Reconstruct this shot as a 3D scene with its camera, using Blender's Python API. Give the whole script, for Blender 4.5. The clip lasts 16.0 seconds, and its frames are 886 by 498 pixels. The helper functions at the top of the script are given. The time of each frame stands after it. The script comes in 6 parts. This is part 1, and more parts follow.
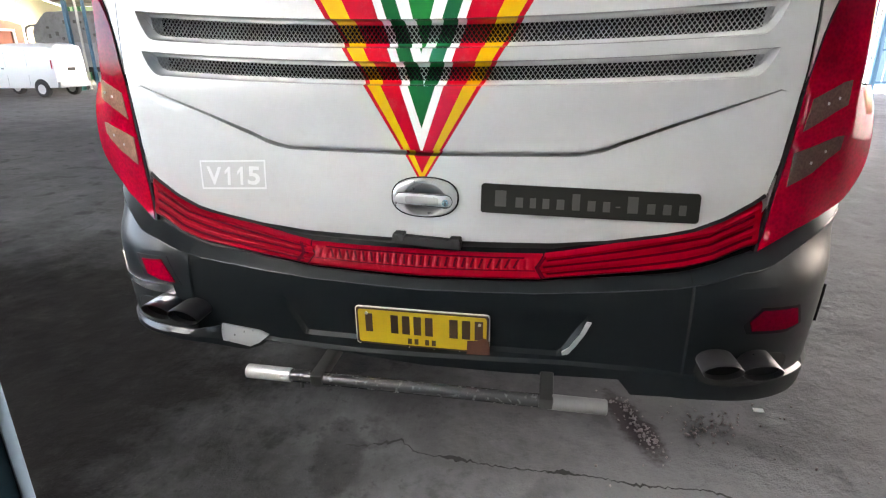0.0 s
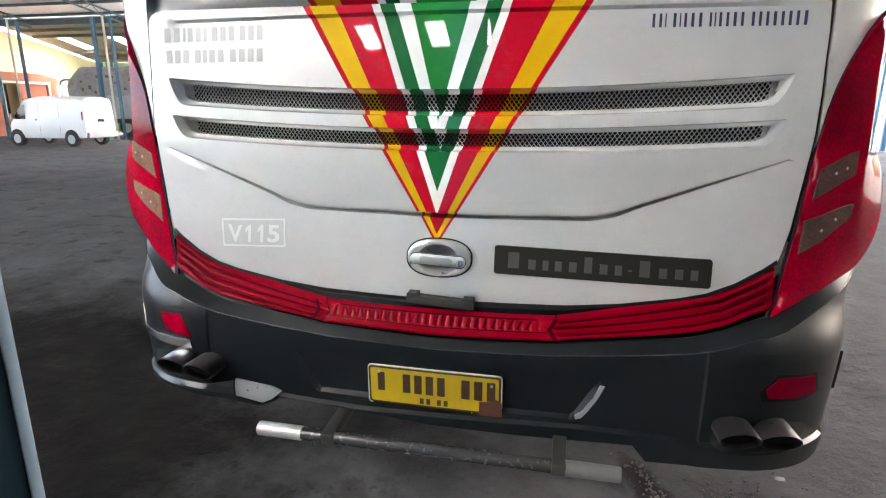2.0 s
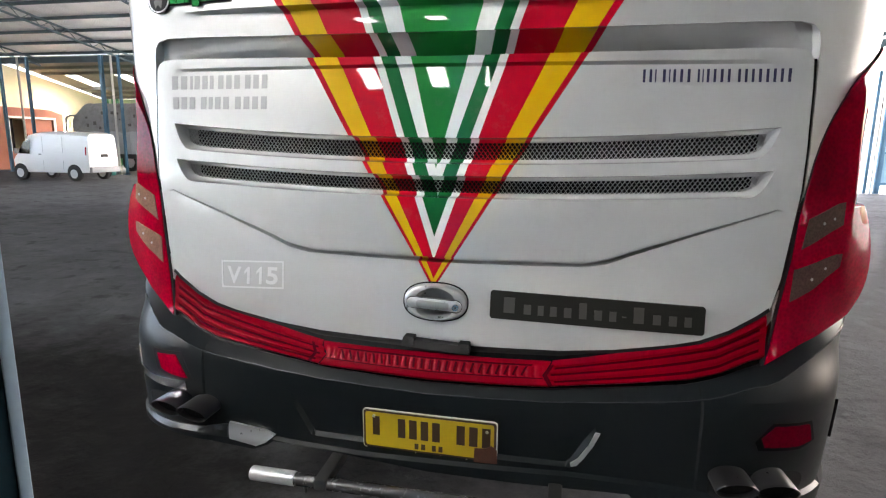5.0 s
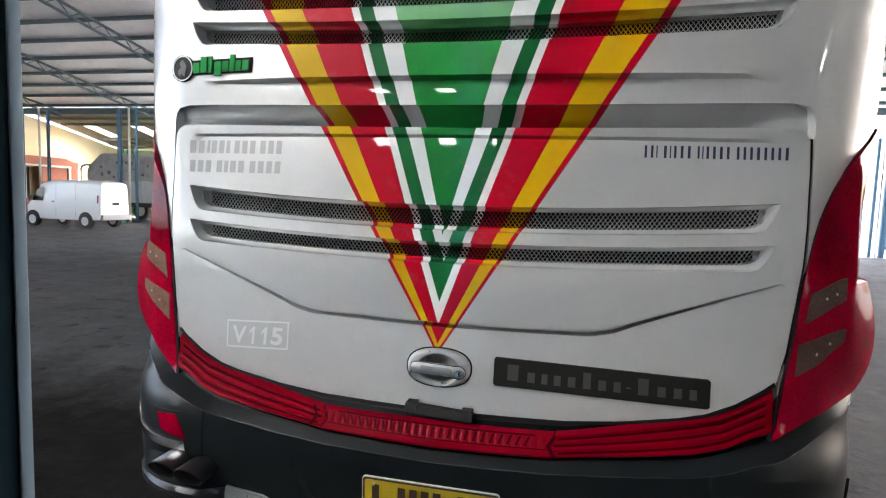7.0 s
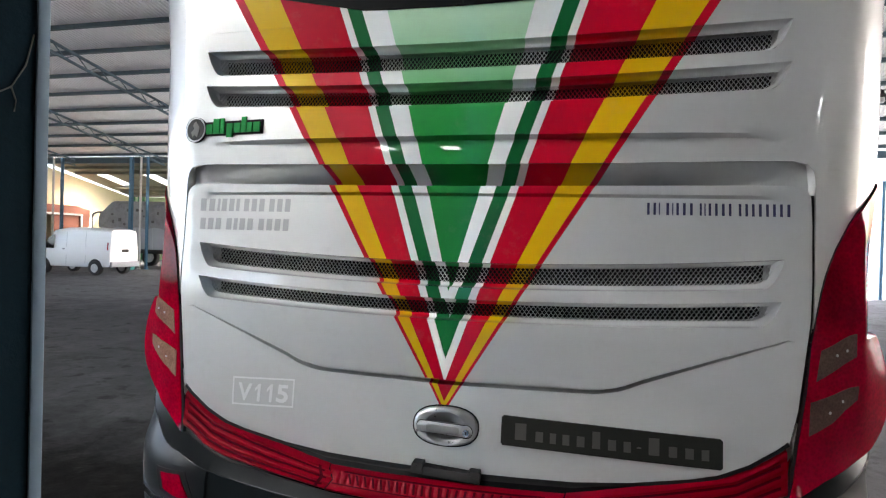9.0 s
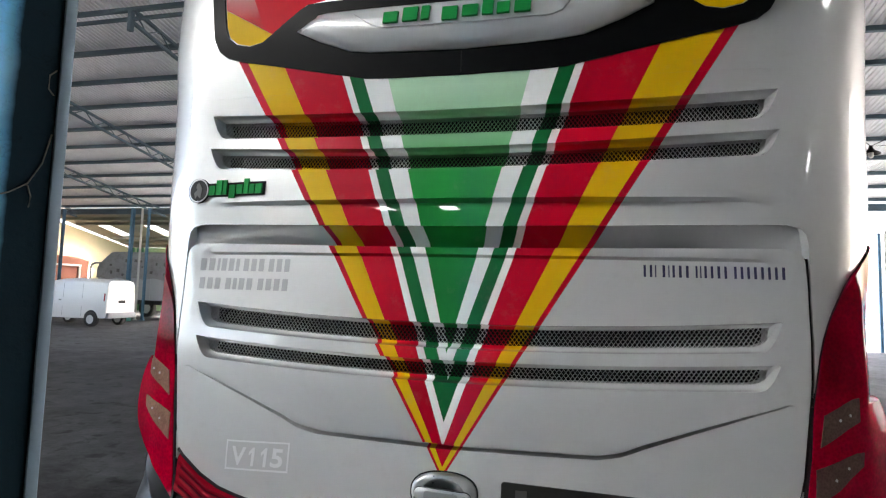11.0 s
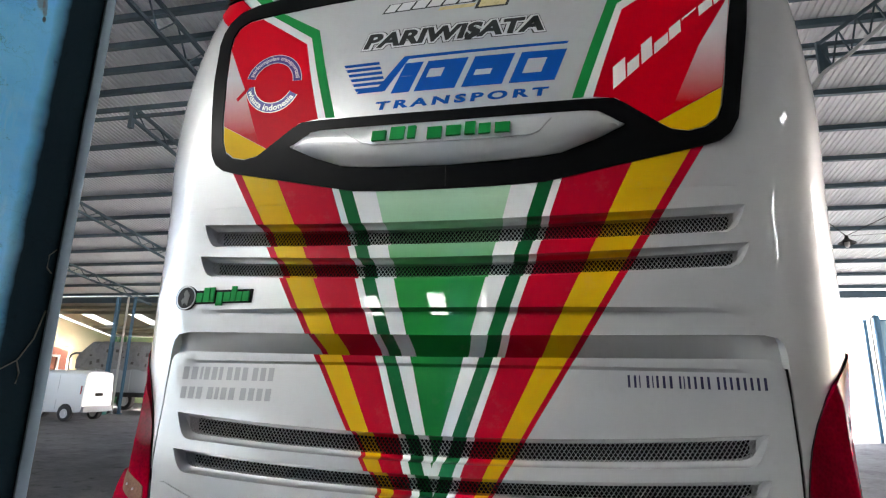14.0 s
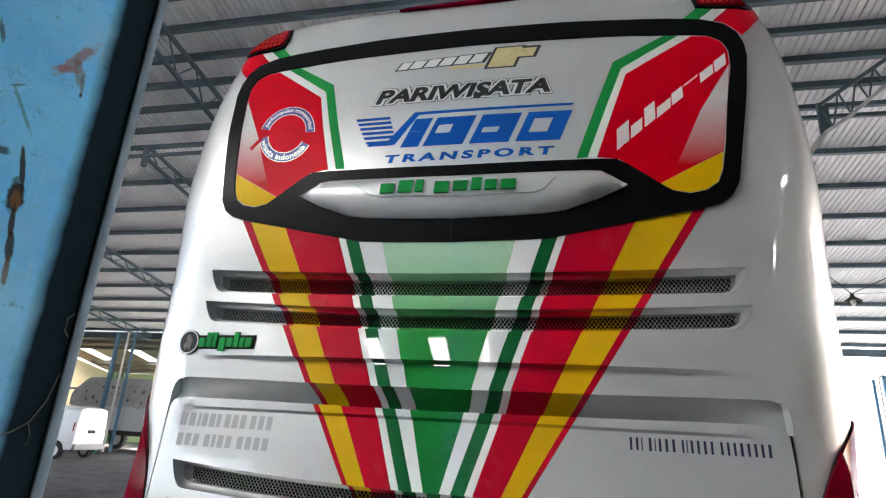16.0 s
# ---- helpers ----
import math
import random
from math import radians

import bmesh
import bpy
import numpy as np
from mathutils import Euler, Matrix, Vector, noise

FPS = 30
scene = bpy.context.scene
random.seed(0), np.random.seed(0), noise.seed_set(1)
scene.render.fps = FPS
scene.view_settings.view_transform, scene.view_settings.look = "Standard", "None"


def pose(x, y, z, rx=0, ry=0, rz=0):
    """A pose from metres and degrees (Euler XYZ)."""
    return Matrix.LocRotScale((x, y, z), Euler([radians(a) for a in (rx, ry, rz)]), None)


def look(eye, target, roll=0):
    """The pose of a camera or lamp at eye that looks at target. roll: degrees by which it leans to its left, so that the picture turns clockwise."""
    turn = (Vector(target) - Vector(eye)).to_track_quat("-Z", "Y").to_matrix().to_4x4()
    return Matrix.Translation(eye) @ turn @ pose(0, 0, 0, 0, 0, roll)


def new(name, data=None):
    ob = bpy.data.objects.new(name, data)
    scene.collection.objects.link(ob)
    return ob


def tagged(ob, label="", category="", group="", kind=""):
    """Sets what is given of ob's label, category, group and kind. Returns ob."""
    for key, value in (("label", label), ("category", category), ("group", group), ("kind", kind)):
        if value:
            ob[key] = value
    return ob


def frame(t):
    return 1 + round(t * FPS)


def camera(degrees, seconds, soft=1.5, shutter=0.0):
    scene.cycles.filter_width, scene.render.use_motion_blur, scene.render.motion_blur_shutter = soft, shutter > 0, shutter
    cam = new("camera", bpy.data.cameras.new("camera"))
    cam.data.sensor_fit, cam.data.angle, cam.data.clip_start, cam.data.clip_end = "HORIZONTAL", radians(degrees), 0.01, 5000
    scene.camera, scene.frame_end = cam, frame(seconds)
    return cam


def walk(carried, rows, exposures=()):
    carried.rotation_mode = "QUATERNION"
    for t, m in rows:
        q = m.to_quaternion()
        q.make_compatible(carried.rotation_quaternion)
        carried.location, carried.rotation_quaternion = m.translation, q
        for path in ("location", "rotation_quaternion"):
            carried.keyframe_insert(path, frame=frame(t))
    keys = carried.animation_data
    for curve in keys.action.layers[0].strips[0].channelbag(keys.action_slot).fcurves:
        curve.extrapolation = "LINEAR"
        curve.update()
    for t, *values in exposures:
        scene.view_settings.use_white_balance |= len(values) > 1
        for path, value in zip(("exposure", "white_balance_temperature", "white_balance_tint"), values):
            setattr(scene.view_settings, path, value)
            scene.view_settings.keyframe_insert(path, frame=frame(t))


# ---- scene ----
cam = camera(76.7, 16.0, 1.2)
PATH = [
    (0, (0.372, -1.766, 1.545), (0.019, 0.087, 0.881), -0.3),
    (0.5, (0.374, -1.775, 1.552), (0.017, 0.089, 0.921), -0.1),
    (1, (0.375, -1.781, 1.562), (0.003, 0.095, 0.978), 0.2),
    (1.5, (0.374, -1.783, 1.581), (-0.016, 0.106, 1.055), 0.1),
    (2, (0.372, -1.785, 1.584), (-0.035, 0.11, 1.091), 0.2),
    (2.5, (0.378, -1.789, 1.593), (-0.022, 0.11, 1.111), 0.3),
    (3, (0.374, -1.79, 1.594), (-0.036, 0.113, 1.135), 0.3),
    (5.5, (0.381, -1.804, 1.622), (-0.023, 0.128, 1.297), 1.1),
    (6, (0.378, -1.806, 1.631), (-0.027, 0.132, 1.354), 1.7),
    (6.5, (0.377, -1.812, 1.641), (-0.047, 0.128, 1.405), 2.0),
    (7, (0.379, -1.82, 1.654), (-0.053, 0.125, 1.478), 2.0),
    (7.5, (0.382, -1.825, 1.667), (-0.064, 0.12, 1.523), 1.8),
    (8, (0.384, -1.824, 1.676), (-0.061, 0.123, 1.567), 1.5),
    (8.5, (0.382, -1.827, 1.687), (-0.074, 0.119, 1.62), 1.6),
    (11, (0.385, -1.844, 1.731), (-0.074, 0.096, 1.89), 1.7),
    (11.5, (0.385, -1.849, 1.745), (-0.073, 0.087, 1.947), 1.7),
    (12, (0.388, -1.861, 1.757), (-0.069, 0.068, 2.023), 2.0),
    (12.5, (0.39, -1.87, 1.769), (-0.06, 0.052, 2.093), 1.9),
    (13, (0.396, -1.877, 1.784), (-0.041, 0.038, 2.159), 1.3),
    (13.5, (0.403, -1.881, 1.793), (-0.019, 0.029, 2.211), 1.3),
    (14, (0.407, -1.882, 1.803), (-0.013, 0.018, 2.266), 1.4),
    (14.5, (0.41, -1.886, 1.81), (-0.015, 0.003, 2.312), 2.0),
    (15, (0.411, -1.891, 1.816), (-0.01, -0.011, 2.353), 2.3),
    (15.5, (0.408, -1.899, 1.823), (-0.012, -0.031, 2.399), 3.0),
    (16, (0.41, -1.909, 1.827), (-0.02, -0.055, 2.441), 3.3),
]
# true size: the coach is 2.5 m wide, its number plate 0.395 m
SIZE = 0.925
walk(cam, [(t, look(Vector(eye) * SIZE, Vector(target) * SIZE, roll)) for t, eye, target, roll in PATH], [(0, 5.20, 7250, 14), (3, 4.86, 7250, 14), (6, 4.52, 7100, 13), (8, 4.34, 7000, 13), (12, 4.17, 6950, 12), (14.5, 4.12, 6950, 12), (16, 4.30, 6950, 12)])

# ---- world, sun and sky light ----
SUN_UP, SUN_ROUND = 52.0, 70.0
world = bpy.data.worlds.new("sky")
scene.world = world
world.use_nodes = True
wn = world.node_tree
sky = wn.nodes.new("ShaderNodeTexSky")
sky.sky_type, sky.sun_disc = "NISHITA", False
sky.sun_elevation, sky.sun_rotation = radians(SUN_UP), radians(SUN_ROUND)
sky.air_density, sky.dust_density = 0.75, 6.0
wn.links.new(sky.outputs[0], wn.nodes["Background"].inputs[0])
wn.nodes["Background"].inputs[1].default_value = 0.15
sun = new("sun", bpy.data.lights.new("sun", "SUN"))
sun.data.energy, sun.data.angle, sun.data.color = 4.5, radians(0.6), (1.0, 0.97, 0.93)
sun.matrix_world = look((0, 0, 0), (-math.sin(radians(SUN_ROUND)) * math.cos(radians(SUN_UP)), -math.cos(radians(SUN_ROUND)) * math.cos(radians(SUN_UP)), -math.sin(radians(SUN_UP))))


# ---- materials ----
def material(name):
    m = bpy.data.materials.new(name)
    m.use_nodes = True
    t = m.node_tree
    return m, t, t.nodes["Principled BSDF"]


def node(t, kind, **values):
    n = t.nodes.new(kind)
    for k, v in values.items():
        if k == "operation":
            n.operation = v
        elif k == "blend":
            n.blend_type = v
        elif k == "data":
            n.data_type = v
        elif k == "clamp":
            n.use_clamp = v
    return n


def calc(t, op, a, b=None, c=None, clamp=False):
    n = node(t, "ShaderNodeMath", operation=op, clamp=clamp)
    for i, v in enumerate((a, b, c)):
        if v is None:
            continue
        if isinstance(v, (int, float)):
            n.inputs[i].default_value = v
        else:
            t.links.new(v, n.inputs[i])
    return n.outputs[0]


def blend(t, fac, a, b, kind="MIX"):
    n = node(t, "ShaderNodeMix", data="RGBA", blend=kind)
    for i, v in ((0, fac), (6, a), (7, b)):
        if isinstance(v, (int, float)):
            n.inputs[i].default_value = v
        elif isinstance(v, tuple):
            n.inputs[i].default_value = (*v, 1)
        else:
            t.links.new(v, n.inputs[i])
    return n.outputs[2]


def noisy(t, scale, detail=4.0, rough=0.55, vector=None):
    n = t.nodes.new("ShaderNodeTexNoise")
    n.inputs["Scale"].default_value, n.inputs["Detail"].default_value, n.inputs["Roughness"].default_value = scale, detail, rough
    if vector is None:
        vector = t.nodes.new("ShaderNodeTexCoord").outputs["Object"]
    t.links.new(vector, n.inputs["Vector"])
    return n.outputs["Fac"]


def ramp(t, value, lo, hi, a=0.0, b=1.0):
    n = t.nodes.new("ShaderNodeMapRange")
    for i, v in ((1, lo), (2, hi), (3, a), (4, b)):
        n.inputs[i].default_value = v
    t.links.new(value, n.inputs[0])
    return n.outputs[0]


def relief(t, p, height, strength, distance):
    n = t.nodes.new("ShaderNodeBump")
    n.inputs["Strength"].default_value, n.inputs["Distance"].default_value = strength, distance
    t.links.new(height, n.inputs["Height"])
    t.links.new(n.outputs[0], p.inputs["Normal"])


def surface(name, colour, rough=0.5, metal=0.0, coat=0.0, large=1.5, fine=40.0, vary=0.15, bump=0.1, depth=0.002, dirt=None, dirty=0.0, spec=0.5):
    """A painted or bare surface: two scales of mottling, fine relief, and dirt in patches."""
    m, t, p = material(name)
    a, b = noisy(t, large), noisy(t, fine, 3.0)
    tone = calc(t, "MULTIPLY_ADD", a, vary * 1.4, 1.0 - vary * 0.7)
    tone = calc(t, "MULTIPLY_ADD", b, vary * 0.7, calc(t, "SUBTRACT", tone, vary * 0.35))
    tint = node(t, "ShaderNodeVectorMath", operation="SCALE")
    tint.inputs[0].default_value = colour
    t.links.new(tone, tint.inputs["Scale"])
    out = tint.outputs[0]
    if dirty:
        out = blend(t, ramp(t, noisy(t, large * 2.3, 6.0, 0.65), 0.62 - dirty * 0.3, 0.75, 0.0, min(1.0, dirty * 1.3)), out, dirt)
    t.links.new(out, p.inputs["Base Color"])
    t.links.new(calc(t, "MULTIPLY_ADD", b, min(0.12, vary), rough - 0.5 * min(0.12, vary), clamp=True), p.inputs["Roughness"])
    p.inputs["Metallic"].default_value = metal
    p.inputs["Specular IOR Level"].default_value = spec
    p.inputs["Coat Weight"].default_value = coat
    p.inputs["Coat Roughness"].default_value = 0.06
    if bump:
        relief(t, p, b, bump, depth)
    return m


RED, YELLOW, WHITE = (0.53, 0.0, 0.022), (0.70, 0.42, 0.006), (0.87, 0.87, 0.86)
GREEN, DEEP, PALE = (0.003, 0.27, 0.045), (0.001, 0.13, 0.035), (0.48, 0.74, 0.50)
DEEPER = (0.002, 0.185, 0.036)
SILVER = (0.63, 0.63, 0.625)
# outer edge of each band: |x| = slope * (z - apex)
BANDS = [(0.609, 1.153, RED), (0.589, 1.166, YELLOW), (0.484, 1.188, RED), (0.339, 1.250, WHITE), (0.338, 1.325, DEEP), (0.330, 1.452, WHITE), (0.264, 1.540, GREEN)]


def livery_paint(name, bands):
    m, t, p = material(name)
    where = t.nodes.new("ShaderNodeTexCoord").outputs["Object"]
    xyz = t.nodes.new("ShaderNodeSeparateXYZ")
    t.links.new(where, xyz.inputs[0])
    x, y, z = xyz.outputs
    ax = calc(t, "ABSOLUTE", calc(t, "ADD", x, 0.014))
    dust = noisy(t, 2.2, 5.0)
    out = blend(t, ramp(t, dust, 0.35, 0.75, 0.0, 0.35), SILVER, (0.60, 0.595, 0.58))
    cover = None
    below = calc(t, "MULTIPLY", calc(t, "LESS_THAN", z, 2.66), calc(t, "LESS_THAN", y, 0.4))
    for slope, apex, colour in bands:
        edge = calc(t, "MULTIPLY_ADD", z, slope, -slope * apex)
        if slope > 0.55:
            edge = calc(t, "MULTIPLY_ADD", calc(t, "MULTIPLY", calc(t, "SIGN", x), calc(t, "MAXIMUM", calc(t, "ADD", z, -1.7), 0.0)), 0.013, edge)
        inside = calc(t, "MULTIPLY_ADD", calc(t, "SUBTRACT", edge, ax), 900.0, 0.5, clamp=True)
        if colour is GREEN:
            colour = blend(t, ramp(t, z, 2.14, 2.44), blend(t, ramp(t, z, 1.74, 2.08), DEEPER, GREEN), PALE)
        inside = calc(t, "MULTIPLY", inside, below)
        cover = inside if cover is None else cover
        out = blend(t, inside, out, colour)
    grime = noisy(t, 14.0, 6.0, 0.7)
    out = blend(t, ramp(t, grime, 0.56, 0.8, 0.0, 0.14), out, (0.30, 0.28, 0.25))
    t.links.new(out, p.inputs["Base Color"])
    fleck = noisy(t, 900.0, 1.0)
    t.links.new(calc(t, "MULTIPLY_ADD", dust, 0.16, 0.30), p.inputs["Roughness"])
    p.inputs["Metallic"].default_value = 0.38
    if cover is not None:
        t.links.new(calc(t, "MULTIPLY_ADD", cover, -0.38, 0.38, clamp=True), p.inputs["Metallic"])
    p.inputs["Specular IOR Level"].default_value = 0.12
    p.inputs["Coat Weight"].default_value = 1.0
    p.inputs["Coat IOR"].default_value = 1.6
    t.links.new(calc(t, "MULTIPLY_ADD", grime, 0.05, 0.0), p.inputs["Coat Roughness"])
    relief(t, p, calc(t, "ADD", noisy(t, 5.0, 2.0), calc(t, "MULTIPLY", fleck, 0.015)), 0.12, 0.02)
    return m


def lens(name, colour, rough=0.12, cell=90.0, coat=0.12, inner_dark=False):
    m, t, p = material(name)
    v = t.nodes.new("ShaderNodeTexVoronoi")
    v.inputs["Scale"].default_value = cell
    t.links.new(t.nodes.new("ShaderNodeTexCoord").outputs["Object"], v.inputs["Vector"])
    tone = calc(t, "MULTIPLY_ADD", v.outputs["Distance"], 0.5, 0.7)
    tone = calc(t, "MULTIPLY", tone, ramp(t, noisy(t, 9.0), 0.3, 0.7, 0.75, 1.15))
    if inner_dark:
        # darker towards the middle of the bus, above z 1.42
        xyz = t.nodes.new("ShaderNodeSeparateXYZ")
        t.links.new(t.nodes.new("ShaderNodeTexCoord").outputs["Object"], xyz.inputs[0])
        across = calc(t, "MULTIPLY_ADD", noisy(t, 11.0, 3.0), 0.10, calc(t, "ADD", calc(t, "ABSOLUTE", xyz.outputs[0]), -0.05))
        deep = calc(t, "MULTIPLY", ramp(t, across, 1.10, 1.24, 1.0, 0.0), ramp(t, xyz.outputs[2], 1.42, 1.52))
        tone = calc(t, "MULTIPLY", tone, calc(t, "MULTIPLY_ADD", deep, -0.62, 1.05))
    tint = node(t, "ShaderNodeVectorMath", operation="SCALE")
    tint.inputs[0].default_value = colour
    t.links.new(tone, tint.inputs["Scale"])
    t.links.new(tint.outputs[0], p.inputs["Base Color"])
    p.inputs["Roughness"].default_value = rough
    p.inputs["Coat Weight"].default_value = coat
    p.inputs["Coat Roughness"].default_value = 0.03
    p.inputs["Specular IOR Level"].default_value = 0.0
    relief(t, p, v.outputs["Distance"], 0.05, 0.002)
    return m


LIVERY, SILVER_PAINT = livery_paint("livery_paint", BANDS), livery_paint("silver_paint", [])
BLACK_RUBBER = surface("black_rubber", (0.006, 0.006, 0.007), 0.6, spec=0.3, vary=0.3)
BLACK_GLOSS = surface("black_gloss", (0.004, 0.0044, 0.005), 0.38, coat=0.0, spec=0.06, vary=0.2, bump=0.0)
LIT_LIP_GREY = surface("lit_lip_grey", (0.030, 0.032, 0.034), 0.34, metal=0.6, vary=0.2, fine=40, bump=0.0)
BUMPER_HIGHLIGHT = surface("bumper_edge_highlight", (0.05, 0.056, 0.060), 0.22, spec=0.5, vary=0.1, fine=30, bump=0.0)
BUMPER_GREY = surface("bumper_grey", (0.0074, 0.0100, 0.0116), 0.38, coat=0.0, spec=0.25, vary=0.1, fine=30, bump=0.0, dirt=(0.010, 0.0112, 0.0118), dirty=0.2)
CHROME = surface("worn_chrome", (0.66, 0.67, 0.68), 0.24, metal=0.75, vary=0.08, fine=60, bump=0.05)
SATIN = surface("satin_silver", (0.52, 0.525, 0.53), 0.28, metal=0.55, coat=0.2, vary=0.04, bump=0.0)
DULL_SATIN = surface("dull_satin_grey", (0.36, 0.36, 0.355), 0.4, metal=0.5, vary=0.06, bump=0.0)
ZINC = surface("bright_zinc", (0.50, 0.50, 0.50), 0.35, metal=0.35, vary=0.2, fine=90, bump=0.08)
TUBE_STEEL = surface("worn_dark_tube", (0.085, 0.085, 0.088), 0.26, metal=0.5, vary=0.12, fine=60, bump=0.03, dirt=(0.035, 0.03, 0.028), dirty=0.12)
STEEL_BARE = surface("bare_steel", (0.42, 0.42, 0.42), 0.42, metal=0.7, vary=0.3, dirt=(0.16, 0.13, 0.11), dirty=0.3)
STEEL_DARK = surface("blackened_steel", (0.035, 0.034, 0.034), 0.45, metal=0.3, vary=0.4, dirt=(0.10, 0.07, 0.05), dirty=0.35)
RED_LENS = lens("red_lens", (0.33, 0.0, 0.018), 0.08, coat=0.35, inner_dark=True)
ROOF_LENS = lens("bright_red_cell_lens", (0.30, 0.006, 0.010), 0.15, 55.0, 0.4)
DIODE_RED = surface("bright_red_diode", (0.85, 0.030, 0.030), 0.2, coat=0.3, vary=0.05, bump=0.0)
DARK_RED_LENS = lens("dark_red_lens", (0.19, 0.0, 0.014))
SHADED_ZINC = surface("shaded_zinc", (0.20, 0.20, 0.20), 0.4, metal=0.35, vary=0.25, fine=90, bump=0.08)
BAR_LENS = surface("light_bar_lens", (0.23, 0.0, 0.010), 0.30, spec=0.05, vary=0.12, fine=25, bump=0.0)
DEEP_LENS = surface("deep_red_lens_strip", (0.07, 0.0, 0.006), 0.5, spec=0.02, vary=0.15, fine=25, bump=0.0)
CLEAR_LENS = lens("clear_lens", (0.26, 0.155, 0.11), 0.2, 140.0)
# darker copy of the clear lens, for the right lamp's sections
CLEAR_LENS_DARK = lens("clear_lens_dark", (0.115, 0.072, 0.062), 0.2, 140.0)
GLASS_FILM = surface("silver_window_film", (0.54, 0.54, 0.545), 0.36, metal=0.25, coat=0.08, vary=0.08, bump=0.0)
STICK_RED = surface("red_vinyl", (0.55, 0.0, 0.012), 0.42, coat=0.0, spec=0.05, vary=0.10, bump=0.0)
STICK_YELLOW = surface("yellow_vinyl", (0.70, 0.42, 0.006), 0.42, coat=0.0, spec=0.05, vary=0.08, bump=0.0)
STICK_WHITE = surface("white_vinyl", (0.74, 0.74, 0.73), 0.36, coat=0.08, vary=0.06, bump=0.01)
STICK_GREEN = surface("green_vinyl", (0.006, 0.24, 0.055), 0.42, coat=0.0, spec=0.05, vary=0.08, bump=0.0)
STICK_BLUE = surface("blue_vinyl", (0.003, 0.085, 0.37), 0.42, coat=0.0, spec=0.05, vary=0.08, bump=0.0)
STICK_NAVY = surface("navy_vinyl", (0.045, 0.03, 0.20), 0.35, vary=0.1, bump=0.01)
STICK_INK = surface("dark_blue_vinyl", (0.020, 0.018, 0.075), 0.35, vary=0.1, bump=0.01)
STICK_BLACK = surface("black_vinyl", (0.012, 0.012, 0.012), 0.3, coat=0.3, vary=0.1, bump=0.01)
STICK_CREAM = surface("cream_vinyl", (0.72, 0.60, 0.30), 0.28, coat=0.3, vary=0.08, bump=0.01)


def printed_fade(name, low, high, z0, z1):
    """Vinyl printed with a fade from one colour at height z0 to another at z1."""
    m, t, p = material(name)
    xyz = t.nodes.new("ShaderNodeSeparateXYZ")
    t.links.new(t.nodes.new("ShaderNodeTexCoord").outputs["Object"], xyz.inputs[0])
    f = calc(t, "MULTIPLY_ADD", noisy(t, 60.0, 3.0), 0.06, ramp(t, xyz.outputs[2], z0, z1, -0.03, 0.97), clamp=True)
    t.links.new(blend(t, f, low, high), p.inputs["Base Color"])
    p.inputs["Roughness"].default_value, p.inputs["Coat Weight"].default_value = 0.45, 0.03
    p.inputs["Specular IOR Level"].default_value = 0.08
    return m


STICK_FADE = printed_fade("red_to_grey_printed_vinyl", (0.50, 0.0, 0.006), (0.60, 0.57, 0.57), 2.76, 3.06)
STICK_PALE = surface("pale_grey_vinyl", (0.36, 0.36, 0.365), 0.4, vary=0.1, bump=0.01)
STICK_MIST = surface("pearl_white_vinyl", (0.80, 0.80, 0.80), 0.38, metal=0.38, coat=0.3, vary=0.04, bump=0.0)
INSERT = surface("bright_silver_insert", (0.66, 0.67, 0.68), 0.14, metal=0.85, coat=0.5, vary=0.12, fine=60, bump=0.03)
SOOTY = surface("sooty_polished_steel", (0.085, 0.082, 0.085), 0.30, metal=0.8, vary=0.15, fine=50, bump=0.02, dirt=(0.06, 0.055, 0.05), dirty=0.35)
NAMEPLATE = surface("nameplate_black", (0.012, 0.012, 0.010), 0.55, spec=0.3, vary=0.3, dirt=(0.03, 0.028, 0.024), dirty=0.3)
NAMEPLATE_GREY = surface("nameplate_grey", (0.085, 0.083, 0.078), 0.45, metal=0.4, vary=0.3)
PLATE_YELLOW = surface("plate_yellow", (0.50, 0.34, 0.012), 0.5, vary=0.15, fine=80, dirt=(0.25, 0.17, 0.03), dirty=0.25)
PLATE_INK = surface("plate_ink", (0.045, 0.02, 0.012), 0.55, vary=0.2)
PLATE_RUST = surface("plate_rust", (0.085, 0.03, 0.018), 0.8, vary=0.5, fine=120, bump=0.4)
TYRE = surface("tyre_rubber", (0.02, 0.02, 0.02), 0.8, vary=0.3, bump=0.3)
# black that stands in for shade inside vents, bores, pockets and the kiosk
DARK_INSIDE = surface("dark_opening_black", (0.006, 0.006, 0.006), 0.9, vary=0.3)


# ---- building helpers ----
HOME = {}


def thing(name, at, label, category, group="", kind=""):
    ob = new(name)
    ob.location, ob.empty_display_size = at, 0.1
    HOME[ob.name] = Matrix.Translation(at).inverted()
    return tagged(ob, label, category, group, kind)


def part(name, bm, mat, parent, label="", angle=35.0):
    """Links a bmesh, in world metres, as one mesh under a thing or a part."""
    data = bpy.data.meshes.new(name)
    bm.to_mesh(data)
    bm.free()
    return part_of(name, data, mat, parent, label, angle)


def part_of(name, data, mat, parent, label="", angle=35.0):
    if mat is not None and not data.materials:
        data.materials.append(mat)
    data.polygons.foreach_set("use_smooth", [True] * len(data.polygons))
    data.set_sharp_from_angle(angle=radians(angle))
    ob = new(name, data)
    if parent is not None:
        ob.parent = parent
        ob.matrix_parent_inverse = HOME.get(parent.name, Matrix())
    if label:
        ob["label"] = label
    return ob


def setting(name, bm, mat, label, category, angle=35.0):
    return tagged(part(name, bm, mat, None, "", angle), label, category, "", "structure")


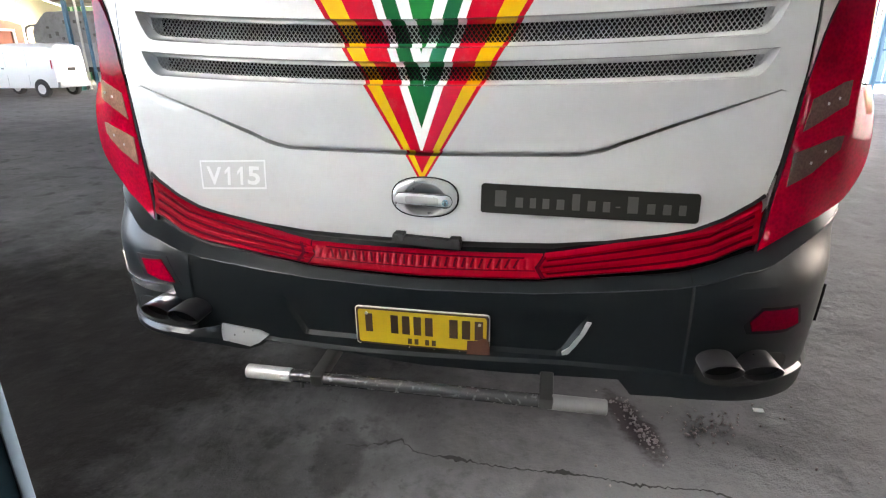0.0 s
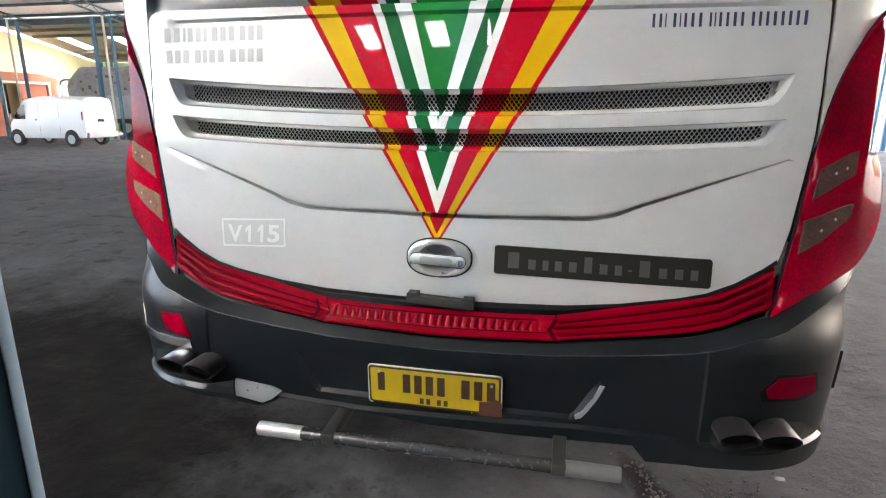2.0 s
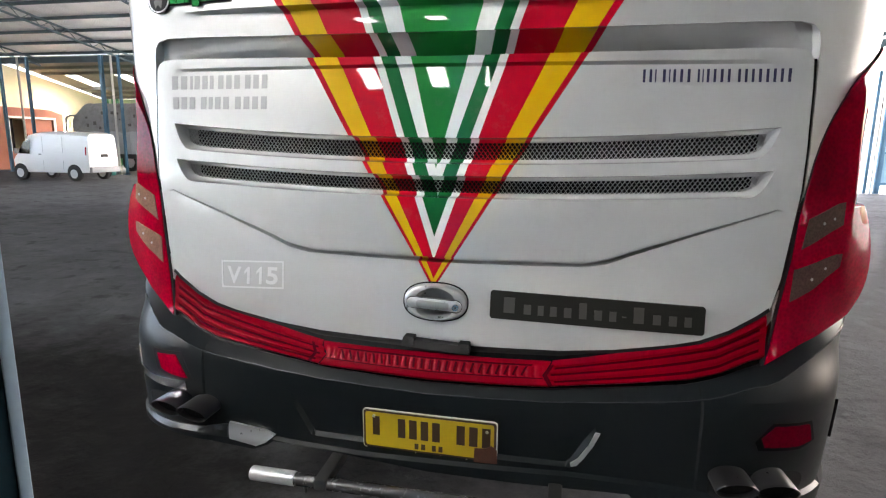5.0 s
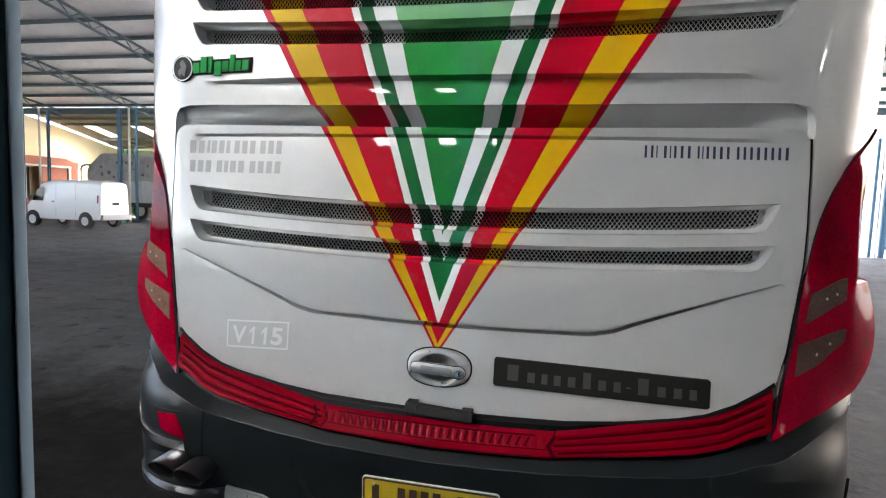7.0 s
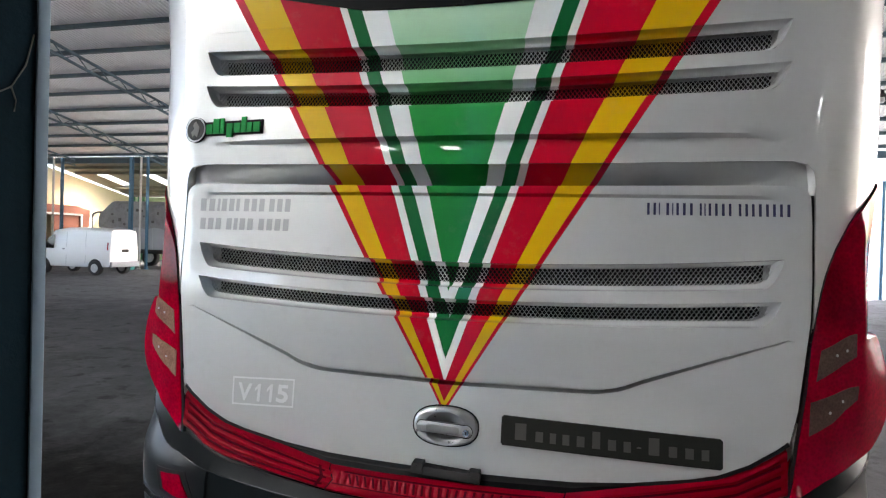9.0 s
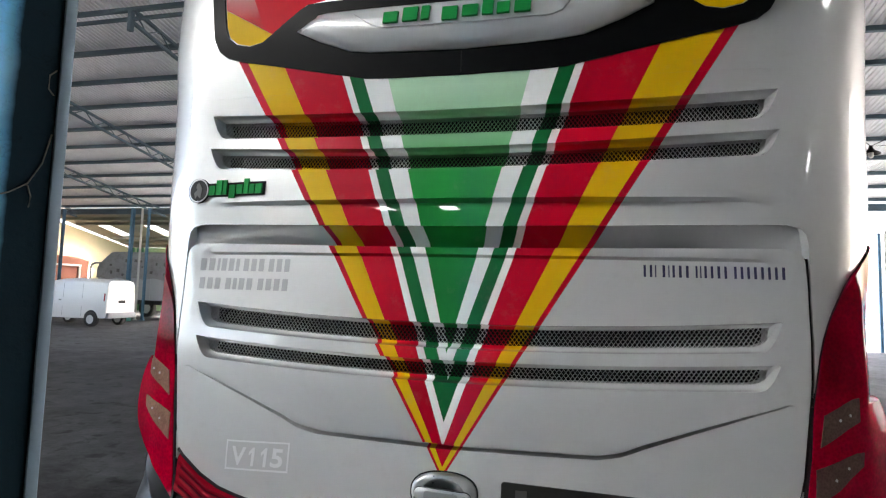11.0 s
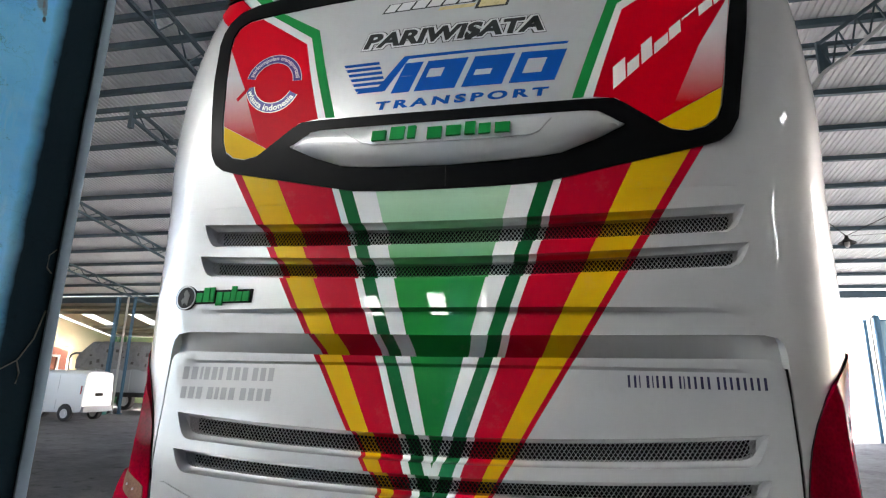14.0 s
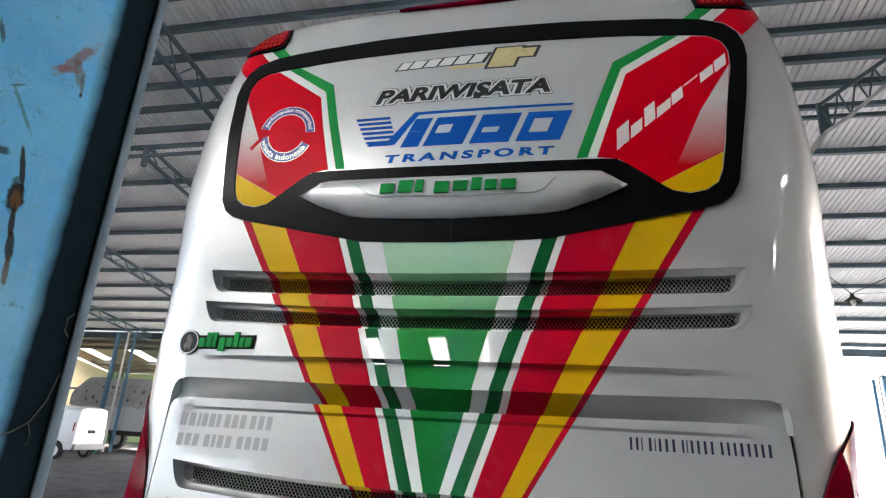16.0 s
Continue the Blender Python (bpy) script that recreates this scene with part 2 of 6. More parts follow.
def box(bm, lo, hi, m=None):
    """An axis-aligned block from corner lo to corner hi, turned by m."""
    c = [(lo[i] + hi[i]) / 2 for i in range(3)]
    d = [abs(hi[i] - lo[i]) for i in range(3)]
    r = bmesh.ops.create_cube(bm, size=1.0, matrix=(m or Matrix()) @ Matrix.Translation(c) @ Matrix.Diagonal((*d, 1)))
    return r["verts"]


def bevelled(bm, verts, width, segments=2):
    edges = list({e for v in verts for e in v.link_edges})
    bmesh.ops.bevel(bm, geom=edges, offset=width, segments=segments, affect="EDGES", profile=0.5)


def bar(bm, a, b, w, h=None, up=(0, 0, 1)):
    """A rectangular member from a to b."""
    a, b = Vector(a), Vector(b)
    d = (b - a)
    q = d.to_track_quat("Y", "Z")
    m = Matrix.Translation((a + b) / 2) @ q.to_matrix().to_4x4() @ Matrix.Diagonal((w, d.length, h or w, 1))
    return bmesh.ops.create_cube(bm, size=1.0, matrix=m)["verts"]


def tube(bm, path, radius, sides=16, inner=0.0, caps=True):
    """A round tube along points; inner: the bore's radius at both open ends."""
    path = [Vector(p) for p in path]
    rings = []
    for i, p in enumerate(path):
        d = (path[min(i + 1, len(path) - 1)] - path[max(i - 1, 0)]).normalized()
        side = d.cross(Vector((0, 0, 1)))
        side = Vector((1, 0, 0)) if side.length < 1e-4 else side.normalized()
        upv = side.cross(d)
        r = radius[i] if isinstance(radius, (list, tuple)) else radius
        rings.append([bm.verts.new(p + (side * math.cos(k * math.tau / sides) + upv * math.sin(k * math.tau / sides)) * r) for k in range(sides)])
    for a, b in zip(rings, rings[1:]):
        for k in range(sides):
            bm.faces.new((a[k], a[(k + 1) % sides], b[(k + 1) % sides], b[k]))
    if caps:
        bm.faces.new(rings[0][::-1])
        bm.faces.new(rings[-1])
    return rings


def lerp(x, xs, ys):
    return float(np.interp(x, xs, ys))


# ---- the bus's rear surface: s runs round the plan, z upwards ----
CZ = [(0.3, 0.42, 0.55, 0.80, 0.90, 0.96, 0.985, 1.04, 1.14, 1.28, 1.5, 1.68, 1.9, 2.3, 2.7, 2.85, 3.04, 3.22, 3.3, 3.5, 3.68, 3.80, 3.87, 3.92, 3.96, 4.01), (-0.12, -0.16, -0.19, -0.20, -0.195, -0.158, -0.120, -0.103, -0.091, -0.075, -0.065, -0.045, -0.03, -0.015, -0.02, -0.005, 0.03, 0.08, 0.10, 0.16, 0.22, 0.275, 0.345, 0.42, 0.54, 0.75)]
WZ = [(0.3, 0.6, 0.9, 1.05, 1.2, 1.5, 1.7, 1.9, 2.1, 2.5, 2.9, 3.1, 3.3, 3.5, 3.68, 3.82, 3.92, 3.98, 4.01), (1.252, 1.268, 1.283, 1.300, 1.305, 1.285, 1.295, 1.335, 1.352, 1.354, 1.345, 1.325, 1.315, 1.305, 1.270, 1.195, 1.09, 0.98, 0.85)]
RZ = [(0.3, 0.9, 1.05, 1.2, 1.5, 1.7, 1.9, 2.1, 2.5, 2.9, 3.2, 4.01), (0.44, 0.44, 0.40, 0.35, 0.30, 0.32, 0.36, 0.375, 0.375, 0.30, 0.21, 0.20)]
GRID_Z = np.linspace(0.3, 4.01, 743)


def softened(table, width):
    v = np.interp(GRID_Z, *table)
    k = np.exp(-0.5 * (np.arange(-40, 41) * 0.005 / width) ** 2)
    return np.convolve(np.pad(v, 40, mode="edge"), k / k.sum(), mode="valid")


CZ_SOFT, WZ_SOFT, RZ_SOFT = softened(CZ, 0.025), softened(WZ, 0.05), softened(RZ, 0.05)
BEND = 0.04


def pos(s, z, off=0.0):
    """The point at s, z of the rear surface, off metres proud of it."""
    zc = min(max(z, 0.3), 4.01)
    c, w = float(np.interp(zc, GRID_Z, CZ_SOFT)), float(np.interp(zc, GRID_Z, WZ_SOFT))
    corner, t0 = float(np.interp(zc, GRID_Z, RZ_SOFT)), 0.078
    xa = w - corner * (1 - math.sin(t0))
    a, sign = abs(s), math.copysign(1, s)
    if a <= xa:
        x, y, n = a, c + BEND * a * a, Vector((2 * BEND * a, -1, 0)).normalized()
    else:
        th = t0 + (a - xa) / corner
        if th <= math.pi / 2:
            x, y, n = xa + corner * (math.sin(th) - math.sin(t0)), c + BEND * xa * xa + corner * (math.cos(t0) - math.cos(th)), Vector((math.sin(th), -math.cos(th), 0))
        else:
            x, y, n = w, c + BEND * xa * xa + corner * math.cos(t0) + (th - math.pi / 2) * corner, Vector((1, 0, 0))
    return Vector(((x + n.x * off) * sign, y + n.y * off, z))


def inside(points, ring):
    ring = np.asarray(ring)
    px, pz = points[:, 0], points[:, 1]
    hit = np.zeros(len(points), bool)
    for (x0, z0), (x1, z1) in zip(ring, np.roll(ring, -1, axis=0)):
        if z0 == z1:
            continue
        hit ^= ((z0 > pz) != (z1 > pz)) & (px < (x1 - x0) * (pz - z0) / (z1 - z0) + x0)
    return hit


def dense(line, step, closed=True):
    out = []
    n = len(line)
    for i in range(n if closed else n - 1):
        a, b = Vector(line[i]), Vector(line[(i + 1) % n])
        k = max(1, int(math.ceil((b - a).length / step)))
        out += [tuple(a.lerp(b, j / k)) for j in range(k)]
    if not closed:
        out.append(tuple(line[-1]))
    return out


def sheet(outline, off=0.0, holes=(), lines=(), step=0.04, thick=0.0, place=pos):
    """A bmesh cut to an outline in (s, z), laid on the rear surface, with holes, crease lines and a folded-back rim."""
    from mathutils.geometry import delaunay_2d_cdt
    rings = [dense(outline, step)] + [dense(h, step) for h in holes]
    pts, edges = [], []
    for r in rings:
        n0 = len(pts)
        pts += r
        edges += [(n0 + i, n0 + (i + 1) % len(r)) for i in range(len(r))]
    for l in lines:
        l = dense(l, step, False)
        n0 = len(pts)
        pts += l
        edges += [(n0 + i, n0 + i + 1) for i in range(len(l) - 1)]
    o = np.array(outline)
    gx = np.arange(o[:, 0].min() + step * 0.5, o[:, 0].max(), step)
    gz = np.arange(o[:, 1].min() + step * 0.5, o[:, 1].max(), step)
    if len(gx) and len(gz):
        g = np.stack(np.meshgrid(gx, gz), -1).reshape(-1, 2)
        keep = inside(g, rings[0])
        for h in rings[1:]:
            keep &= ~inside(g, h)
        near = np.array(pts)
        g = g[keep]
        if len(g):
            d = np.full(len(g), 9.0)
            for i in range(0, len(near), 200):
                d = np.minimum(d, np.sqrt(((g[:, None] - near[None, i:i + 200]) ** 2).sum(-1)).min(1))
            pts += [tuple(p) for p in g[d > step * 0.35]]
    vs, _, fs, _, _, _ = delaunay_2d_cdt([Vector(p) for p in pts], edges, [], 0, 1e-6)
    mid = np.array([[sum(vs[i].x for i in f) / len(f), sum(vs[i].y for i in f) / len(f)] for f in fs])
    ok = inside(mid, rings[0])
    for h in rings[1:]:
        ok &= ~inside(mid, h)
    bm = bmesh.new()
    fun = off if callable(off) else (lambda s, z: off)
    top = [bm.verts.new(place(v.x, v.y, fun(v.x, v.y))) for v in vs]
    for f, k in zip(fs, ok):
        if k:
            bm.faces.new([top[i] for i in f])
    if thick:
        low = {}
        rim = [e for e in bm.edges if len(e.link_faces) == 1]
        index = {v: i for i, v in enumerate(top)}
        for e in rim:
            lp = e.link_loops[0]
            a, b = lp.vert, lp.link_loop_next.vert
            for v in (a, b):
                if v not in low:
                    q = vs[index[v]]
                    low[v] = bm.verts.new(place(q.x, q.y, fun(q.x, q.y) - thick))
            bm.faces.new((b, a, low[a], low[b]))
    bmesh.ops.delete(bm, geom=[v for v in bm.verts if not v.link_faces], context="VERTS")
    return bm


def mirror(line):
    return [(-s, z) for s, z in reversed(line)]


def both(right):
    """A closed outline from its right half, given from the top middle round to the bottom middle."""
    return right + mirror([p for p in right if p[0] > 1e-6])


def area(ring):
    return sum(a[0] * b[1] - b[0] * a[1] for a, b in zip(ring, ring[1:] + ring[:1]))


def ccw(ring):
    return ring if area(ring) > 0 else ring[::-1]


def rounded(s0, z0, s1, z1, r, n=5):
    out = []
    for cx, cz, a in ((s1 - r, z0 + r, -90), (s1 - r, z1 - r, 0), (s0 + r, z1 - r, 90), (s0 + r, z0 + r, 180)):
        out += [(cx + r * math.cos(radians(a + 90 * k / n)), cz + r * math.sin(radians(a + 90 * k / n))) for k in range(n + 1)]
    return out


def oval(s, z, a, b, n=40, power=2.0):
    out = []
    for k in range(n):
        c, d = math.cos(k * math.tau / n), math.sin(k * math.tau / n)
        out.append((s + a * math.copysign(abs(c) ** (2 / power), c), z + b * math.copysign(abs(d) ** (2 / power), d)))
    return out


# ---- the bus ----
bus = thing("bus", (0, 5.8, 0), "silver coach with red, yellow and green chevron livery", "bus")
LENGTH = 11.8

# vents: half width, z of the top edge and of the bottom edge in the middle, lift of the ends
VENTS = [("lower_vent", 1.636, 1.565, 0.040, 0.978), ("lower_vent", 1.518, 1.459, 0.035, 0.968), ("upper_vent", 2.361, 2.285, 0.031, 0.990), ("upper_vent", 2.228, 2.162, 0.036, 0.992)]


def vent_lines(top, bottom, lift, half, n=60):
    """Outer mouth and inner frame of a vent, as matching rings of (s, z)."""
    outer, inner = [], []
    for k in range(n + 1):
        s = half * math.sin(math.pi * (k / n - 0.5))
        outer.append((s, top + lift * (s / half) ** 2))
        q = s * 0.978
        inner.append((q, top + lift * (q / half) ** 2 - 0.016))
    for k in range(n + 1):
        s = half * math.sin(math.pi * (0.5 - k / n))
        a = abs(s) / half
        e = max(0.0, (a - 0.935) / 0.065)
        low = bottom - 0.010 + lift * 0.86 * a ** 2
        outer.append((s * (1 if k not in (0, n) else 0.998), min(top + lift * a ** 2 - 0.003, low + e ** 2.2 * (top + lift - low))))
        q = s * 0.978
        e2 = max(0.0, (a - 0.955) / 0.045)
        inner.append((q * (1 - 0.010 * e2), bottom + 0.004 + lift * 0.88 * (q / half) ** 2 + e2 * 0.010))
    return outer, inner


def step_up(s, z):
    """Folds of the upper panel: a lip over the recess line and a thin crease under the window."""
    a = max(0.0, 1 - abs(s) / 0.99)
    d = 0.022 * min(1.0, a * 3.5)
    off = 0.0
    if z > 2.049:
        off += d * max(0.0, 1 - (z - 2.049) / 0.30) ** 1.1 + 0.05 * max(0.0, min(0.19, z - 2.30)) * min(1.0, a * 3.5)
    elif z > 2.037:
        off += d * (z - 2.037) / 0.012 - 0.0036 * min(1.0, a * 3.5)
    elif z > 1.965:
        off -= 0.0036 * min(1.0, a * 3.5) * ((z - 1.965) / 0.072) ** 2
    return off


CREASE = [(0.0, 1.259), (0.26, 1.263), (0.46, 1.267), (0.53, 1.281), (0.585, 1.305), (0.79, 1.377), (0.958, 1.434), (0.99, 1.446)]


def crease_z(s):
    return lerp(abs(s), [p[0] for p in CREASE], [p[1] for p in CREASE])


def groove(s):
    """Width and depth of the shadow groove that runs along the crease."""
    taper = min(1.0, max(0.0, (0.995 - abs(s)) / 0.42))
    return 0.004 + 0.014 * taper, 0.008 + 0.037 * taper, taper


def hatch_relief(s, z):
    a = abs(s)
    zc = crease_z(s)
    wide, deep, taper = groove(s)
    off = 0.006
    if z < 1.10:
        # the foot of the cover stands almost upright behind the light bar
        c, c0 = np.interp((z, 1.10), GRID_Z, CZ_SOFT)
        off += min(0.0, float(c - c0) + 0.105 * (1.10 - z))
    if z <= zc - wide:
        off -= 0.012 * taper * max(0.0, 1 - (zc - wide - z) / 0.20)
    elif z < zc:
        off -= deep * min(1.0, (zc - z) / 0.002, max(0.28, (z - zc + wide) / 0.003))
    if z > 1.862:
        off += 0.0
    elif z > 1.852:
        off -= 0.010 * min(1.0, max(0.0, (1.0 - a) / 0.08)) * (1.862 - z) / 0.010
    elif z > 1.70:
        off -= 0.010 * min(1.0, max(0.0, (1.0 - a) / 0.08)) * (z - 1.70) / 0.152
    return off


HATCH_HALF = [(0.0, 1.884), (0.5, 1.888), (0.9, 1.893), (0.99, 1.893), (1.02, 1.888), (1.037, 1.877), (1.046, 1.860), (1.050, 1.78), (1.050, 1.62), (1.044, 1.50), (1.030, 1.376), (1.014, 1.246), (0.990, 1.150), (0.96, 1.126), (0.885, 1.078), (0.805, 1.043), (0.73, 1.025), (0.56, 0.998), (0.40, 0.983), (0.23, 0.978), (0.0, 0.974)]
RECESS_HALF = [(0.0, 1.957), (0.5, 1.960), (0.9, 1.966), (1.0, 1.966), (1.039, 1.957), (1.057, 1.938), (1.063, 1.905), (1.064, 1.78), (1.064, 1.62), (1.058, 1.50), (1.044, 1.376), (1.028, 1.246), (1.0, 1.16), (1.0, 1.0), (0.5, 0.95), (0.0, 0.94)]

def recess_depth(s, z):
    side = min(1.0, max(0.0, (abs(s) - 1.0) / 0.05))
    end = min(1.0, max(0.0, (abs(s) - 0.86) / 0.16))
    return -0.010 - 0.085 * max(min(1.0, max(0.0, (1.964 - z) / 0.070)) * (1 - 0.7 * end), 0.3 * side)


PANEL_FOOT = [(1.006, 1.036), (1.12, 1.062), (1.20, 1.086), (1.305, 1.110), (1.42, 1.142), (1.52, 1.16)]
lower = [vent_lines(*v[1:]) for v in VENTS[:2]]
upper = [vent_lines(*v[1:]) for v in VENTS[2:]]
fold = [[(-0.97, q), (0.97, q)] for q in (1.985, 2.003, 2.02, 2.037, 2.049, 2.075, 2.105)]
part("rear_panel", sheet(mirror(PANEL_FOOT) + PANEL_FOOT + [(1.52, 3.99), (-1.52, 3.99)], step_up, holes=[both(RECESS_HALF)] + [u[0] for u in upper], lines=fold, step=0.045, thick=0.0), LIVERY, bus)
# black sheet behind lamps and bumper, added to make their gap dark
part("gap_backing", sheet([(-1.55, 0.93), (1.55, 0.93), (1.55, 1.22), (-1.55, 1.22)], -0.03, step=0.08), BLACK_RUBBER, bus)
part("hatch_recess", sheet(both([(s * 1.03, z + (0.02 if z > 1.5 else -0.03)) for s, z in RECESS_HALF]), recess_depth, holes=[[(s * 1.0, z) for s, z in l[0]] for l in lower], step=0.08), LIVERY, bus)
rim = both(RECESS_HALF)
bm = bmesh.new()
rim = dense(rim, 0.04)
ring = [[bm.verts.new(pos(s, z, o * min(1.0, max(0.2, (1.968 - z) / 0.05)) - (0.03 if z < 1.1 else 0.0))) for s, z in rim] for o in (0.0, -0.012, -0.052)]
for a, b in zip(ring, ring[1:]):
    for k in range(len(rim)):
        bm.faces.new((a[k], b[k], b[(k + 1) % len(rim)], a[(k + 1) % len(rim)]))
part("recess_edge", bm, LIVERY, bus)

crease_lines = [[(s, crease_z(s) - f * groove(s)[0] - d) for s in np.linspace(-0.985, 0.985, 90)] for f, d in ((0.0, 0.0), (0.0, 0.002), (1.0, -0.003), (1.0, 0.0))]
lip_lines = [[(-0.98, 1.862), (0.98, 1.862)], [(-0.98, 1.852), (0.98, 1.852)]]
hatch = part("engine_hatch", sheet(both(HATCH_HALF), hatch_relief, holes=[l[0] for l in lower] + [oval(-0.004, 1.111, 0.070, 0.051, 40)], lines=crease_lines + lip_lines, step=0.03, thick=0.03), LIVERY, bus, "silver engine cover with two slatted vents")

# black strips that paint the gap down each side of the hatch dark
edge = [(1.046, 1.866), (1.050, 1.78), (1.050, 1.62), (1.044, 1.50), (1.030, 1.376), (1.014, 1.246), (0.990, 1.150)]
for sg in (-1, 1):
    ring = [(s - 0.004, z) for s, z in edge] + [(s + 0.0155, z) for s, z in reversed(edge)]
    ring = ring[::-1] if sg > 0 else mirror(ring)[::-1]
    part("hatch_gap_strip", sheet(ring, -0.006, step=0.04), BLACK_RUBBER, bus)


# black strip that paints the dark line under the hatch's foot
foot = dense([q for q in HATCH_HALF if q[1] < 1.16], 0.03, False)
for sg in (-1, 1):
    ring = [(s * 1.001, z - 0.003) for s, z in foot] + [(s * 0.996, z + 0.007) for s, z in reversed(foot)]
    part("hatch_foot_strip", sheet(ccw([(sg * s, z) for s, z in ring]), lambda s, z: hatch_relief(s, z) + 0.0015, step=0.04, thick=0.034), BLACK_RUBBER, bus)


def vent(name, rings, parent, base):
    """A slanted mouth, an expanded-metal grille of crossing strands, and a black sheet for the shade behind."""
    outer, inner = rings
    bm = bmesh.new()
    n = len(outer)
    loops = []
    for f, deep in ((0.0, 0.0), (0.03, 0.003), (0.12, 0.018), (0.26, 0.034), (0.6, 0.041), (1.0, 0.044), (1.0, 0.085)):
        loops.append([bm.verts.new(pos(o[0] + (i[0] - o[0]) * f, o[1] + (i[1] - o[1]) * f, base(o[0], o[1]) - deep)) for o, i in zip(outer, inner)])
    for a, b in zip(loops, loops[1:]):
        for k in range(n):
            try:
                bm.faces.new((a[k], b[k], b[(k + 1) % n], a[(k + 1) % n]))
            except ValueError:
                pass
    mouth = part(name, bm, LIVERY, parent)
    half = n // 2
    top, low = inner[:half], inner[half:][::-1]
    ts, tz = [p[0] for p in top], [p[1] for p in top]
    ls, lz = [p[0] for p in low], [p[1] for p in low]
    bm = bmesh.new()
    pitch, rise, w = 0.0140, 0.0094, 0.0014
    s_end = top[-1][0]
    count = int(2 * s_end / (pitch / 2))
    for j in range(-1, 17):
        last = None
        for k in range(count + 1):
            s = -s_end + k * pitch / 2
            zlo, zhi = lerp(s, ls, lz), lerp(s, ts, tz)
            z = zlo + (j + 0.5) * rise + (rise / 2 if (k + j) % 2 else -rise / 2) * 0.94
            here = None
            if zlo - 0.008 <= z <= zhi + 0.010:
                o = base(s, z) - 0.0465
                lean = 0.0025 if (k + j) % 2 else -0.0025
                here = [bm.verts.new(pos(s, z + w, o + lean)), bm.verts.new(pos(s, z - w, o + lean + 0.002)), bm.verts.new(pos(s, z - w, o + lean - 0.003))]
                if last:
                    bm.faces.new((last[0], last[1], here[1], here[0]))
                    bm.faces.new((last[1], last[2], here[2], here[1]))
            last = here
    bmesh.ops.delete(bm, geom=[v for v in bm.verts if not v.link_faces], context="VERTS")
    part("vent_mesh", bm, MESH_PAINT, parent if parent is not bus else mouth, "diamond-pattern expanded metal mesh", 20)
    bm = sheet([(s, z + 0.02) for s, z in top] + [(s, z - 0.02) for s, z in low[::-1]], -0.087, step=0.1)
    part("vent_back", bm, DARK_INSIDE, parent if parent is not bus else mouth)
    return mouth


MESH_PAINT = LIVERY
for r in lower:
    vent("lower_vent", r, hatch, hatch_relief)
for r in upper:
    vent("upper_vent", r, bus, step_up)

# body sides, roof and floor pan
for sign, name in ((-1, "side_panel"), (1, "side_panel")):
    bm = bmesh.new()
    zs = list(np.linspace(0.45, 3.99, 46))
    ss = [1.515, 1.7, 2.5, 4, 6, 8, 10, 11.5, LENGTH + 1.2]
    rows = [[bm.verts.new(pos(sign * s, z)) for s in ss] for z in zs]
    for a, b in zip(rows, rows[1:]):
        for k in range(len(ss) - 1):
            f = (a[k], a[k + 1], b[k + 1], b[k])
            bm.faces.new(f if sign > 0 else f[::-1])
    part(name, bm, LIVERY, bus)
bm = bmesh.new()
ss = list(np.linspace(0, 1.52, 30)) + [1.7, 2.5, 6, 10, LENGTH + 1.2]
prev = None
for s in ss:
    a, b = pos(-s, 3.99), pos(s, 3.99)
    row = [bm.verts.new(a), bm.verts.new((a.x * 0.6, a.y + 0.03, 4.005)), bm.verts.new((0, a.y + 0.03, 4.015)), bm.verts.new((b.x * 0.6, b.y + 0.03, 4.005)), bm.verts.new(b)] if s > 0 else None
    if row and prev:
        for k in range(4):
            bm.faces.new((row[k], row[k + 1], prev[k + 1], prev[k]))
    prev = row
part("roof_skin", bm, LIVERY, bus)
bm = bmesh.new()
box(bm, (-1.22, LENGTH + 0.1, 0.45), (1.22, LENGTH + 0.16, 3.98))
part("front_wall", bm, LIVERY, bus)
bm = bmesh.new()
box(bm, (-1.2, 0.35, 0.72), (1.2, LENGTH, 0.80))
part("floor_pan", bm, STEEL_DARK, bus)


def bus_wheel(x, y):
    bm = bmesh.new()
    prof = [(0.28, 0.13), (0.44, 0.14), (0.49, 0.12), (0.50, 0.08), (0.50, -0.08), (0.49, -0.12), (0.44, -0.14), (0.28, -0.13)]
    rings = [[bm.verts.new((x + w, y + r * math.cos(k * math.tau / 40), 0.50 + r * math.sin(k * math.tau / 40))) for k in range(40)] for r, w in prof]
    for a, b in zip(rings, rings[1:]):
        for k in range(40):
            bm.faces.new((a[k], a[(k + 1) % 40], b[(k + 1) % 40], b[k]))
    wheel = part("wheel", bm, TYRE, bus)
    bm = bmesh.new()
    bmesh.ops.create_cone(bm, cap_ends=True, segments=32, radius1=0.29, radius2=0.25, depth=0.2, matrix=Matrix.Translation((x, y, 0.5)) @ Matrix.Rotation(math.pi / 2, 4, "Y"))
    part("rim", bm, STEEL_BARE, wheel)


for x in (-1.12, 1.12):
    for y in (3.3, 9.4):
        bus_wheel(x, y)

# ---- the bus: lamps, light bar, bumper ----
def flip(line, side):
    return line if side > 0 else mirror(line)


LAMP = [(0.984, 0.992), (1.10, 1.046), (1.20, 1.075), (1.305, 1.098), (1.42, 1.13), (1.60, 1.16), (1.64, 1.24), (1.64, 1.74), (1.60, 1.86), (1.50, 1.930), (1.42, 1.928), (1.34, 1.900), (1.27, 1.858), (1.212, 1.820), (1.180, 1.785), (1.154, 1.748), (1.130, 1.710), (1.111, 1.673), (1.094, 1.630), (1.079, 1.58), (1.062, 1.503), (1.050, 1.44), (1.039, 1.295), (1.015, 1.148), (0.999, 1.034)]
FOLD = (1.168, 1.226)


